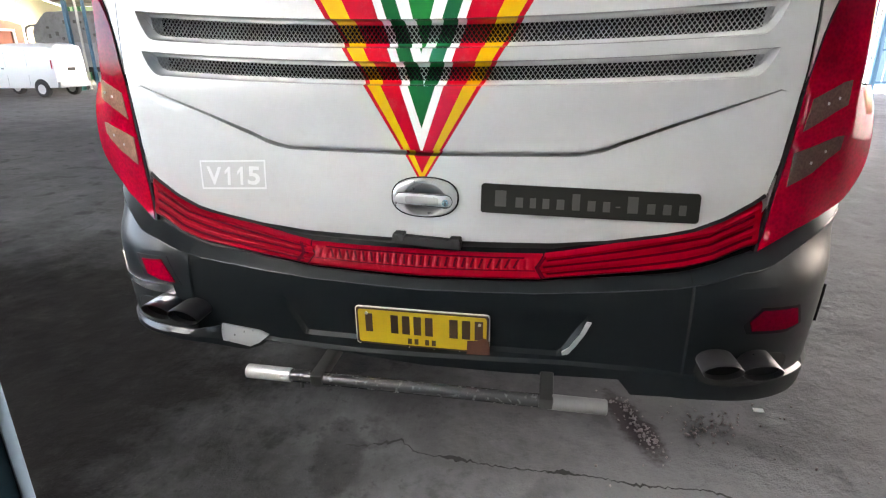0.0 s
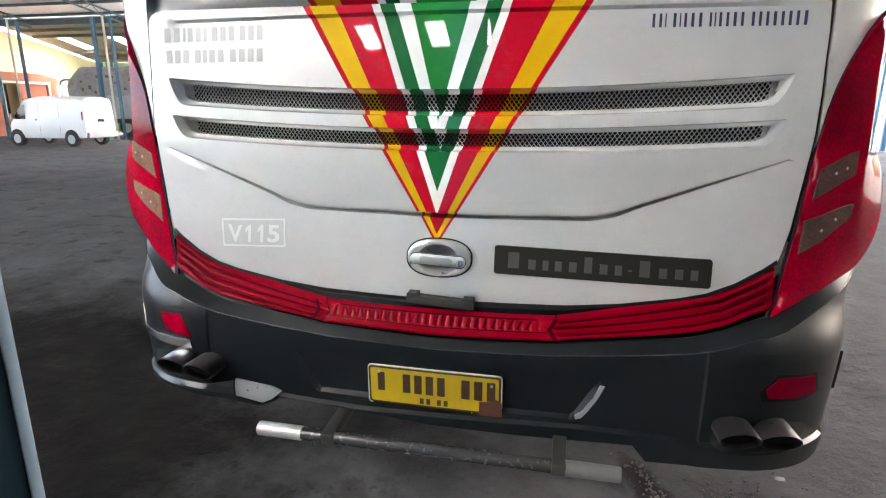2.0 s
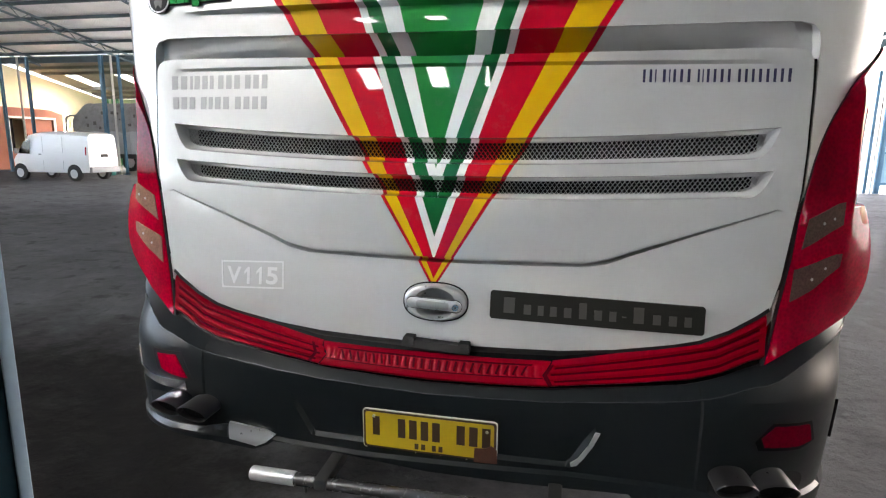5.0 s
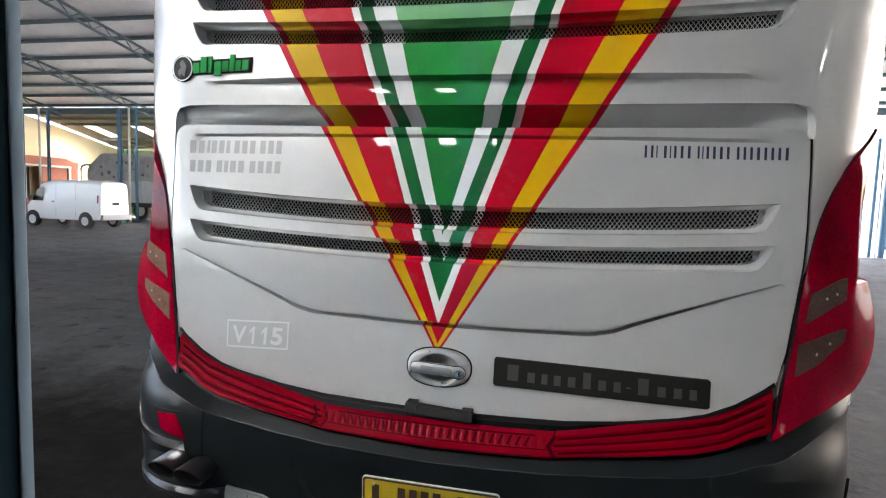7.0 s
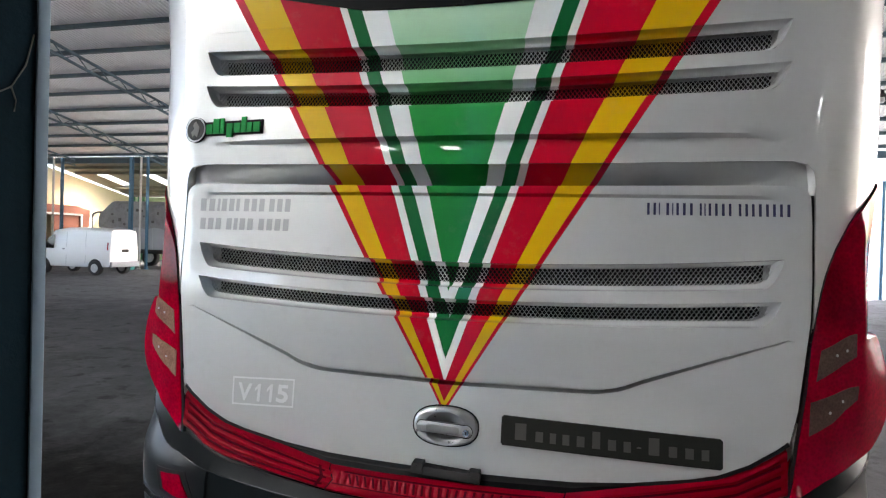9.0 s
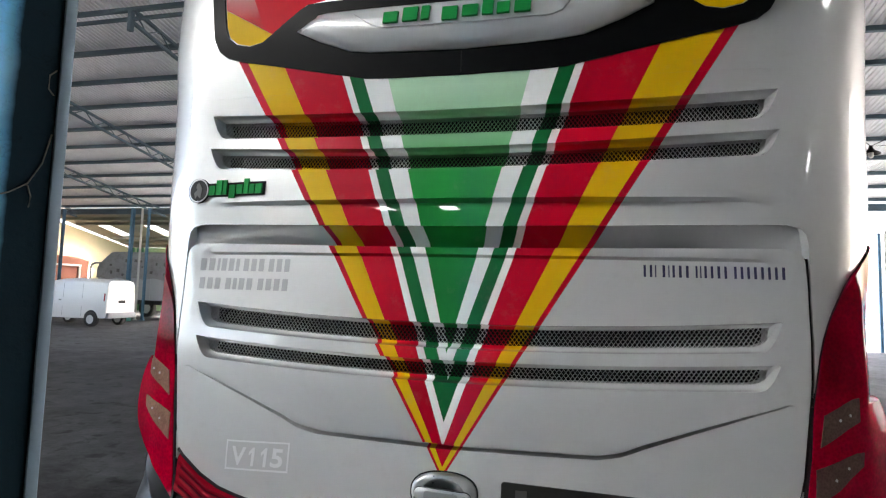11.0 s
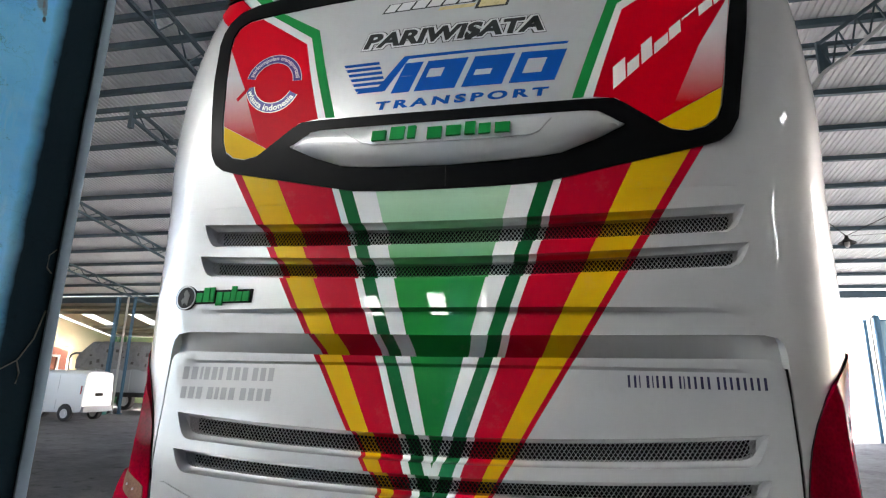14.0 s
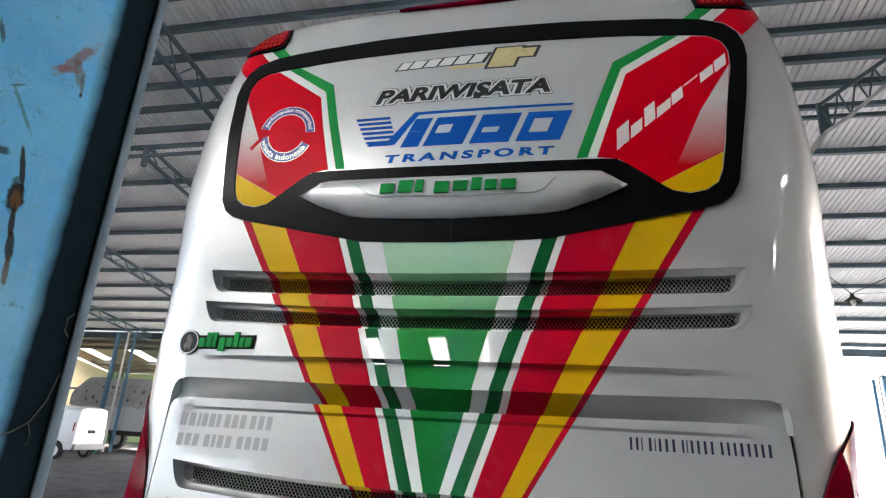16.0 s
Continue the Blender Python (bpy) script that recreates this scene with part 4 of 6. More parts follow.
part("handle_gasket", sheet(oval(*C0, 0.108, 0.063, 48, 2.4), lambda s, z: hatch_relief(s, z) + 0.003, holes=[oval(*C0, 0.1025, 0.0575, 48, 2.4)], step=0.05, thick=0.004), BLACK_RUBBER, handle)


def lever_outline(grow=0.0):
    knob = [(0.064 + (0.021 + grow) * math.cos(radians(q)), 1.107 + (0.019 + grow) * math.sin(radians(q))) for q in range(-118, 119, 12)]
    back = [(-0.078 + (0.0165 + grow) * math.cos(radians(q)), 1.1135 + (0.0165 + grow) * math.sin(radians(q))) for q in range(90, 271, 15)]
    return knob + back


part("lever_groove", sheet(lever_outline(0.0022), LOCK + 0.0150, step=0.02, thick=0.004), STEEL_DARK, handle)
part("lever", sheet(lever_outline(), lambda s, z: LOCK + 0.021 - 0.004 * ((z - 1.11) / 0.016) ** 2, step=0.008, thick=0.010), SATIN, handle)
part("lever_inset", sheet([(q, w - 0.035 * q) for q, w in rounded(-0.062, 1.098, 0.044, 1.121, 0.007)], lambda s, z: LOCK + 0.0222 - 0.004 * ((z - 1.11) / 0.016) ** 2, step=0.01, thick=0.002), DULL_SATIN, handle, "dull grey lever inset")
part("key_barrel", sheet(oval(0.066, 1.106, 0.011, 0.0105, 20), LOCK + 0.026, step=0.02, thick=0.006), CHROME, handle)
part("key_slot", sheet(rounded(0.0648, 1.101, 0.0672, 1.111, 0.001), LOCK + 0.0266, step=0.02, thick=0.001), DARK_INSIDE, handle)

# small black catch under the handle
catch = part("hatch_catch", sheet(ccw([(-0.098, 0.979), (0.120, 0.971), (0.120, 0.990), (0.085, 0.992), (-0.055, 0.998), (-0.098, 1.000)]), 0.024, step=0.03, thick=0.030), BLACK_RUBBER, bus, "black moulded hatch catch")
for s, z in ((-0.080, 0.997), (0.100, 0.989)):
    bm = sheet(rounded(s - 0.018, z - 0.014, s + 0.018, z + 0.010, 0.004), 0.030, step=0.03, thick=0.035)
    part("catch_block", bm, BLACK_RUBBER, catch)
    # black disc that paints the dark hole in the block
    part("catch_hole", sheet(oval(s - 0.004, z - 0.003, 0.006, 0.006, 14), 0.0315, step=0.02, thick=0.002), DARK_INSIDE, catch)

def on_panel(height):
    return lambda s, z: step_up(s, z) + height


# round emblem and its green block word
em = part("maker_emblem", sheet(oval(-1.025, 2.097, 0.049, 0.047, 36), 0.010, step=0.03, thick=0.012), BLACK_RUBBER, bus, "round black and silver emblem")
part("emblem_ring", sheet(oval(-1.023, 2.097, 0.0455, 0.0455, 36), 0.0115, holes=[oval(-1.023, 2.097, 0.041, 0.041, 36)], step=0.03, thick=0.002), SATIN, em)
part("emblem_figure", sheet([(-1.036, 2.066), (-1.026, 2.078), (-1.012, 2.066), (-1.008, 2.085), (-1.004, 2.105), (-1.012, 2.116), (-1.022, 2.128), (-1.030, 2.122), (-1.034, 2.112), (-1.028, 2.100), (-1.042, 2.088)], 0.0120, step=0.03, thick=0.002), NAMEPLATE_GREY, em, "plain silver shape")
block_row("emblem_backing", [1], -0.980, -0.722, 2.072, 2.124, BLACK_GLOSS, em, on_panel(0.006), gap=0.0, thick=0.012)
WORD = [1, 1, 0.6, -0.25, 1, 1, 0.75, 0.8, 1]
TALL = [(0, .72), (0, 1.12), (0, 1.12), (0, 1), (-.3, .72), (0, .72), (0, 1.15), (0, .72), (0, .72)]
block_row("emblem_block", WORD, -0.976, -0.728, 2.078, 2.128, STICK_GREEN, em, on_panel(0.012), gap=0.16, tall=TALL, thick=0.006)

# thin crease under the window, each side
for sg in (-1, 1):
    part("panel_crease", sheet(flip([(0.62, 2.449), (0.97, 2.456), (0.97, 2.459), (0.62, 2.454)], sg), lambda s, z: step_up(s, z) + 0.0014, step=0.05, thick=0.002), LIVERY, bus)

# ---- rear window ----
WIN = [(0.0, 2.477), (0.25, 2.481), (0.35, 2.486), (0.42, 2.500), (0.693, 2.557), (0.87, 2.595), (0.93, 2.613), (0.965, 2.640), (0.992, 2.69), (1.02, 2.84), (1.075, 3.10), (1.108, 3.28), (1.110, 3.36), (1.095, 3.43), (1.055, 3.485), (0.976, 3.520), (0.85, 3.537), (0.42, 3.560), (0.0, 3.565)]
PANE = [(0.0, 2.787), (0.51, 2.792), (0.59, 2.790), (0.625, 2.770), (0.67, 2.735), (0.735, 2.685), (0.775, 2.658), (0.83, 2.648), (0.885, 2.660), (0.925, 2.69), (0.945, 2.74), (0.963, 2.83), (1.0, 3.05), (1.040, 3.23), (1.047, 3.32), (1.030, 3.38), (0.985, 3.415), (0.92, 3.424), (0.60, 3.440), (0.0, 3.450)]
WIN, PANE = WIN[::-1], PANE[::-1]


def frame_dome(s, z):
    return 0.014


window = part("rear_window", sheet(ccw(both(WIN)), frame_dome, holes=[ccw(both(PANE))], step=0.04, thick=0.016), BLACK_GLOSS, bus, "large rear window with black surround")
part("glass_pane", sheet(ccw(both([(s * 1.004, z) for s, z in PANE])), 0.008, step=0.05), GLASS_FILM, window, "silver-filmed window glass")
V = 0.0104


def wing_dome(s, z):
    zt = lerp(abs(s), [0, 0.53, 0.622], [2.735, 2.738, 2.680])
    zb = lerp(abs(s), [0, 0.22, 0.406, 0.53, 0.622], [2.566, 2.574, 2.590, 2.636, 2.677])
    v = (z - zb) / max(0.004, zt - zb)
    e = max(0.0, min(1.0, 4 * v * (1 - v)))
    return 0.020 + 0.032 * e ** 0.6 * min(1.0, (0.63 - abs(s)) / 0.12 + 0.15)


WING = [(0.0, 2.737), (0.50, 2.741), (0.535, 2.738), (0.57, 2.716), (0.622, 2.679), (0.53, 2.634), (0.406, 2.588), (0.33, 2.578), (0.22, 2.572), (0.0, 2.565)]
wing = part("silver_wing", sheet(ccw(both(WING)), wing_dome, step=0.025, thick=0.03), SILVER_PAINT, bus, "silver moulded wing panel under the glass")
part("wing_inset", sheet(ccw([(-0.385, 2.708), (-0.31, 2.655), (-0.26, 2.644), (0.10, 2.639), (0.30, 2.643), (0.335, 2.655), (0.378, 2.708), (0.36, 2.714), (-0.37, 2.714)]), lambda s, z: wing_dome(s, z) + 0.007, step=0.02, thick=0.010), SILVER_PAINT, wing)
WORD2 = [1, 1, 0.55, -0.45, 1, 1, 0.7, 0.8, 1]
block_row("wing_block", WORD2, -0.276, 0.243, 2.655, 2.704, STICK_GREEN, wing, lambda s, z: wing_dome(s, z) + 0.019, gap=0.24, slant=0.05, tall=[(0, .8), (0, 1.05), (0, 1.05), (0, 1), (-.15, .8), (0, .8), (0, 1.05), (0, .8), (0, .8)], thick=0.016)
part("wiper_seam", sheet([(-0.002, 2.485), (0.002, 2.485), (0.002, 2.560), (-0.002, 2.560)], 0.0155, step=0.04, thick=0.002), DARK_INSIDE, window)

# coloured film on the glass
for sg in (-1, 1):
    sticker("red_panel", ccw(flip([(0.523, 2.800), (0.600, 2.790), (0.640, 2.760), (0.735, 2.688), (0.955, 2.815), (1.0, 3.05), (1.037, 3.23), (1.043, 3.32), (1.026, 3.376), (0.982, 3.411), (0.92, 3.415), (0.648, 3.206)], sg)), STICK_RED, window, V)
    sticker("white_stripe", ccw(flip([(0.490, 2.800), (0.523, 2.800), (0.648, 3.206), (0.92, 3.415), (0.868, 3.421), (0.620, 3.236)], sg)), STICK_WHITE, window, V + 0.0004)
    sticker("green_stripe", ccw(flip([(0.450, 2.798), (0.490, 2.800), (0.632, 3.238), (0.868, 3.421), (0.815, 3.428), (0.603, 3.278)], sg)), STICK_GREEN, window, V + 0.0008)
    sticker("yellow_corner", ccw(flip([(0.735, 2.687), (0.776, 2.661), (0.83, 2.652), (0.884, 2.664), (0.922, 2.693), (0.941, 2.742), (0.953, 2.812)], sg)), STICK_YELLOW, window, V + 0.0008)
    sticker("faded_wedge", ccw(flip([(0.775, 2.716), (0.953, 2.817), (1.0, 3.05), (1.036, 3.24), (0.90, 3.00)], sg)), STICK_FADE, window, V + 0.0004, "fading red to pale grey wedge")
# association roundel: two bands with their words
MID = (-0.762, 3.008)


def round_point(angle, rad, off):
    return pos(MID[0] + rad * math.cos(radians(angle)) * 1.02, MID[1] + rad * math.sin(radians(angle)) * 1.16 - 0.22 * rad * math.cos(radians(angle)), off)


def round_words(name, words, a0, a1, rad, height, parent, off):
    """Small letters set along an arc, from angle a0 to a1."""
    cu = bpy.data.curves.new(name, "FONT")
    cu.body, cu.offset, cu.resolution_u = words, 0.02, 2
    tmp = new(name, cu)
    bpy.context.view_layer.update()
    data = bpy.data.meshes.new_from_object(tmp)
    bpy.data.objects.remove(tmp)
    bpy.data.curves.remove(cu)
    co = np.array([v.co[:2] for v in data.vertices])
    lo, hi = co.min(0), co.max(0)
    for v in data.vertices:
        u, w = (v.co.x - lo[0]) / (hi[0] - lo[0]), (v.co.y - lo[1]) / (hi[1] - lo[1])
        v.co = round_point(a0 + (a1 - a0) * u, rad + (height * (w - 0.5)) * (1 if a1 < a0 else -1), off)
    return part_of(name, data, STICK_WHITE, parent)


for a0, a1, words, w0, w1 in ((8, 176, "perkumpulan transportasi", 0.094, 0.130), (196, 340, "wisata indonesia", 0.092, 0.128)):
    for q0, q1, mat, lift in ((w0 - 0.003, w1 + 0.003, STICK_MIST, 0.0008), (w0, w1, STICK_NAVY, 0.0012)):
        bm = bmesh.new()
        rims = [[bm.verts.new(round_point(a, q, V + lift)) for a in np.linspace(a0, a1, 40)] for q in (q0, q1)]
        for k in range(39):
            bm.faces.new((rims[0][k + 1], rims[0][k], rims[1][k], rims[1][k + 1]))
        part("roundel_arc", bm, mat, window)
round_words("roundel_lettering", "perkumpulan transportasi", 170, 14, 0.112, 0.026, window, V + 0.0017)
round_words("roundel_lettering", "wisata indonesia", 202, 334, 0.110, 0.026, window, V + 0.0017)
sticker("roundel_ribbon", ccw([(-0.925, 2.945), (-0.893, 2.990), (-0.878, 3.020), (-0.866, 3.024), (-0.880, 2.975), (-0.915, 2.930)]), STICK_RED, window, V + 0.0022)

# upper line of blocks, the readable words, and the blue operator's mark
block_row("model_shadow", [0.8, 1, 1, 1, 1, 1], -0.322, 0.078, 3.322, 3.394, STICK_BLACK, window, V + 0.0004, slant=0.5, gap=0.0, tall=[(0, .75), (0.02, .8), (.04, .85), (.06, .9), (.08, .95), (.1, 1)])
block_row("model_block", [0.8, 1, 1, 1, 1, 1], -0.315, 0.070, 3.328, 3.388, STICK_WHITE, window, V + 0.0010, slant=0.5, gap=0.16, tall=[(0, .75), (0.02, .8), (.04, .85), (.06, .9), (.08, .95), (.1, 1)])
block_row("model_shadow", [1.6, 1], 0.078, 0.296, 3.288, 3.424, STICK_BLACK, window, V + 0.0004, slant=0.3, gap=0.0, tall=[(0, 1), (.4, .95)])
block_row("model_block", [1.6, 1], 0.086, 0.288, 3.296, 3.416, STICK_CREAM, window, V + 0.0010, slant=0.3, gap=0.12, tall=[(0, 1), (.45, .90)])
block_row("model_strip", [1], -0.075, 0.075, 3.302, 3.322, STICK_CREAM, window, V + 0.0004, slant=0.5, gap=0.0)
for bold, mat, lift in ((0.150, STICK_BLACK, 0.0002), (0.122, STICK_WHITE, 0.0007), (0.044, STICK_BLACK, 0.0012)):
    g = bold * 0.10
    lettering("word_tourism", "PARIWISATA", -0.372 - g, 0.352 + g, 3.128 - g, 3.204 + g, mat, window, V + lift, slant=0.24, bold=bold, tilt=0.004)
lettering("word_transport", "TRANSPORT", -0.292, 0.365, 2.812, 2.850, STICK_BLUE, window, V + 0.0006, slant=0.2, bold=0.045, tilt=0.006, space=1.4)
for k in range(6):
    f = k / 6
    a, b = -0.446 + 0.075 * f * 1.0, -0.296 + 0.05 * f
    z = 3.048 - 0.150 * f
    sticker("speed_line", ccw([(a, z), (b, z), (b + 0.006, z - 0.014), (a + 0.008, z - 0.014)]), STICK_BLUE, window, V + 0.0004)
sticker("blue_mark", ccw([(-0.372, 2.898), (-0.268, 2.898), (-0.255, 2.90), (-0.170, 3.046), (0.440, 3.050), (0.448, 3.062), (-0.190, 3.062), (-0.285, 2.922), (-0.362, 2.916)]), STICK_BLUE, window, V + 0.0004)
block_row("blue_block", [0.55, 1.2, 1.15, 1.25], -0.236, 0.405, 2.884, 3.024, STICK_BLUE, window, V + 0.0006, slant=0.35, gap=0.14)
block_row("block_eye", [0.55, -0.35, 0.42, -0.43, -0.35, 0.45, -0.35, -0.38, 0.5, -0.37], -0.236, 0.405, 2.935, 2.985, GLASS_FILM, window, V + 0.0010, slant=0.35, gap=0.1, tall=[(.5, .5), 0, (.2, 1), 0, 0, (0, .5), 0, 0, (-.2, 1.1), 0])
# slanting white blocks on the red panel: foot at f along the line, width, lower and upper lift
SLOPE = 0.97
for q0, q1, low, high in ((0.594, 0.639, 0.0, 0.095), (0.645, 0.688, 0.000, 0.058), (0.698, 0.738, 0.0, 0.088), (0.744, 0.797, -0.004, 0.046), (0.802, 0.846, -0.002, 0.058), (0.854, 0.911, 0.044, 0.056), (0.918, 0.972, 0.000, 0.052), (0.978, 1.026, -0.004, 0.058)):
    ring = [(q0, 2.826 + SLOPE * (q0 - 0.594) + low), (q1, 2.826 + SLOPE * (q1 - 0.594) + low), (q1 + 0.004, 2.826 + SLOPE * (q1 - 0.594) + high), (q0 + 0.004, 2.826 + SLOPE * (q0 - 0.594) + high)]
    sticker("slogan_block", ccw(ring), STICK_WHITE, window, V + 0.0010)

# livery corners above the window and roof lamps
for sg in (-1, 1):
    sticker("corner_red", ccw(flip([(1.023, 3.522), (1.06, 3.505), (1.092, 3.47), (1.118, 3.420), (1.150, 3.455), (1.24, 3.575), (1.235, 3.64), (1.12, 3.64), (1.095, 3.604)], sg)), STICK_RED, bus, 0.0040, step=0.02, thick=0.003)
    sticker("corner_white", ccw(flip([(0.964, 3.529), (1.023, 3.522), (1.095, 3.604), (1.10, 3.62), (1.04, 3.62), (1.030, 3.600)], sg)), STICK_WHITE, bus, 0.0040, step=0.02, thick=0.003)
    sticker("corner_green", ccw(flip([(0.900, 3.534), (0.964, 3.529), (1.030, 3.600), (1.03, 3.62), (0.975, 3.62)], sg)), STICK_GREEN, bus, 0.0040, step=0.02, thick=0.003)
    base = part("roof_lamp", sheet(ccw(flip([(0.966, 3.612), (1.05, 3.600), (1.17, 3.596), (1.20, 3.610), (1.16, 3.66), (1.07, 3.74), (0.975, 3.775), (0.957, 3.69)], sg)), 0.016, step=0.025, thick=0.03), BLACK_GLOSS, bus, "red roof-corner marker lamp in a black base")
    part("lamp_lens", sheet(ccw(flip([(0.976, 3.628), (1.05, 3.614), (1.16, 3.610), (1.14, 3.655), (1.065, 3.727), (0.984, 3.760), (0.968, 3.69)], sg)), 0.026, step=0.02, thick=0.012), ROOF_LENS, base)
    for row in range(3):
        for k in range(6 - row):
            part("lamp_diode", sheet(ccw(flip(oval(0.992 + 0.024 * k + 0.004 * row, 3.634 + 0.034 * row, 0.0062, 0.0085, 8), sg)), 0.0275, step=0.02, thick=0.003), DIODE_RED, base)
high = part("high_brake_lamp", sheet(ccw([(-0.385, 3.800), (-0.30, 3.792), (0.0, 3.786), (0.30, 3.792), (0.385, 3.800), (0.33, 3.850), (-0.33, 3.850)]), 0.030, step=0.03, thick=0.06), DARK_RED_LENS, bus, "dark red centre brake lamp on the roof edge")
part("lamp_base", sheet(ccw([(-0.40, 3.790), (0.0, 3.776), (0.40, 3.790), (0.36, 3.860), (-0.36, 3.860)]), 0.008, step=0.04, thick=0.03), BLACK_RUBBER, high)

# ---- tow bar under the bumper ----
bar_y, bar_z = -0.33, 0.574
# bar, sleeves and arms
tow = part("tow_bar", (lambda b: (tube(b, [(-0.40, bar_y, bar_z), (0.41, bar_y, bar_z)], 0.0200, 20), b)[1])(bmesh.new()), TUBE_STEEL, bus, "dark steel tube with bright end sleeves")
for x0, x1 in ((-0.547, -0.395), (0.405, 0.578)):
    bm = bmesh.new()
    tube(bm, [(x0, bar_y, bar_z), (x0 + 0.003, bar_y, bar_z), (x1 - 0.003, bar_y, bar_z), (x1, bar_y, bar_z)], [0.0195, 0.0225, 0.0225, 0.0195], 20)
    # the right sleeve gets a darker zinc that paints it in shade
    part("end_sleeve", bm, ZINC if x0 < 0 else SHADED_ZINC, tow, "bright galvanised end sleeve" if x0 < 0 else "end sleeve painted darker, as in shade")
for x in (-0.305, 0.404):
    bm = bmesh.new()
    bevelled(bm, bar(bm, (x, bar_y - 0.024, bar_z + 0.004), (x, 0.25, bar_z + 0.030), 0.042, 0.036), 0.006)
    part("bracket", bm, STEEL_DARK, tow)
bm = bmesh.new()
tube(bm, [(-0.362, bar_y, bar_z - 0.015), (-0.362, bar_y, bar_z - 0.040)], 0.006, 10)
part("pin", bm, STEEL_DARK, tow)

# ---- the shed ----
def patch(t, x, y, at, size, turn, ragged, scale=6.0, soft=0.12):
    """A ragged-edged blot round a place, as a mask from 0 to 1."""
    c, d = math.cos(turn), math.sin(turn)
    dx, dy = calc(t, "ADD", x, -at[0]), calc(t, "ADD", y, -at[1])
    u = calc(t, "ADD", calc(t, "MULTIPLY", dx, c / size[0]), calc(t, "MULTIPLY", dy, d / size[0]))
    v = calc(t, "ADD", calc(t, "MULTIPLY", dx, -d / size[1]), calc(t, "MULTIPLY", dy, c / size[1]))
    r = calc(t, "SQRT", calc(t, "ADD", calc(t, "MULTIPLY", u, u), calc(t, "MULTIPLY", v, v)))
    r = calc(t, "MULTIPLY_ADD", noisy(t, scale, 7.0, 0.7), ragged, r)
    return ramp(t, r, 1.0 + ragged * (0.5 + soft), 1.0 + ragged * (0.5 - soft), 0.0, 1.0)


def split(t):
    xyz = t.nodes.new("ShaderNodeSeparateXYZ")
    t.links.new(t.nodes.new("ShaderNodeTexCoord").outputs["Object"], xyz.inputs[0])
    return xyz.outputs


def ground_material():
    m, t, p = material("stained_concrete_lit_and_shaded")
    x, y, z = split(t)
    big, mid, fine, grit = noisy(t, 0.3, 5.0), noisy(t, 1.7, 8.0, 0.66), noisy(t, 12.0, 6.0, 0.7), noisy(t, 150.0, 2.0)
    out = blend(t, ramp(t, mid, 0.30, 0.70), (0.100, 0.102, 0.107), (0.270, 0.278, 0.290))
    out = blend(t, ramp(t, big, 0.40, 0.62, 0.0, 0.5), out, (0.29, 0.298, 0.310))
    out = blend(t, ramp(t, fine, 0.54, 0.70, 0.0, 0.5), out, (0.045, 0.046, 0.049))
    out = blend(t, ramp(t, noisy(t, 3.4, 6.0, 0.6), 0.56, 0.64, 0.0, 0.65), out, (0.038, 0.039, 0.042))
    out = blend(t, ramp(t, noisy(t, 24.0, 7.0, 0.75), 0.56, 0.68, 0.0, 0.5), out, (0.03, 0.028, 0.028))
    out = blend(t, ramp(t, noisy(t, 6.0, 7.0, 0.72), 0.56, 0.70, 0.0, 0.5), out, (0.36, 0.37, 0.385))
    # worn and pale: light on the floor's right side, painted into its colour
    worn = patch(t, x, y, (1.25, 0.15), (1.45, 1.3), 0.1, 0.9, 3.0, 0.3)
    out = blend(t, calc(t, "MULTIPLY", worn, 0.45), out, (0.30, 0.297, 0.305))
    pale = patch(t, x, y, (6.3, 6.0), (4.6, 6.5), -0.3, 0.8, 1.6, 0.4)
    out = blend(t, calc(t, "MULTIPLY", pale, 0.5), out, (0.32, 0.323, 0.33))
    # oil and grime: shade on the floor's left, painted into its colour
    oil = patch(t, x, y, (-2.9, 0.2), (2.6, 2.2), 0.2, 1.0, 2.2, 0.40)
    grime = patch(t, x, y, (-7.5, 5.0), (6.0, 4.2), -0.5, 0.9, 1.2, 0.40)
    out = blend(t, calc(t, "MULTIPLY", grime, 0.45), out, (0.022, 0.021, 0.020))
    # old oil where engines have dripped; below, a reddish spill among the gravel
    oil2 = patch(t, x, y, (-0.40, -0.02), (0.10, 0.22), 0.2, 1.2, 9.0)
    oil3 = patch(t, x, y, (1.30, 0.34), (0.26, 0.06), -0.4, 2.4, 10.0)
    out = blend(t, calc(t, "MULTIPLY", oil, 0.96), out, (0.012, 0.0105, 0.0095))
    out = blend(t, calc(t, "MULTIPLY", oil2, 0.35), out, (0.018, 0.016, 0.015))
    out = blend(t, calc(t, "MULTIPLY", oil3, 0.3), out, (0.03, 0.027, 0.027))
    red = patch(t, x, y, (0.80, 0.42), (0.07, 0.24), 0.35, 1.6, 14.0)
    out = blend(t, calc(t, "MULTIPLY", red, 0.65), out, (0.055, 0.024, 0.026))
    out = blend(t, ramp(t, grit, 0.66, 0.74, 0.0, 0.45), out, (0.26, 0.25, 0.25))
    toned_down = node(t, "ShaderNodeVectorMath", operation="SCALE")
    t.links.new(out, toned_down.inputs[0])
    toned_down.inputs["Scale"].default_value = 0.50
    t.links.new(toned_down.outputs[0], p.inputs["Base Color"])
    t.links.new(ramp(t, noisy(t, 4.0, 6.0, 0.6), 0.3, 0.7, 0.85, 0.58), p.inputs["Roughness"])
    p.inputs["Specular IOR Level"].default_value = 0.03
    h = calc(t, "ADD", calc(t, "MULTIPLY", fine, 1.0), calc(t, "MULTIPLY", grit, 0.25))
    relief(t, p, calc(t, "ADD", h, calc(t, "MULTIPLY", noisy(t, 7.0, 5.0, 0.6), 1.6)), 0.75, 0.012)
    return m


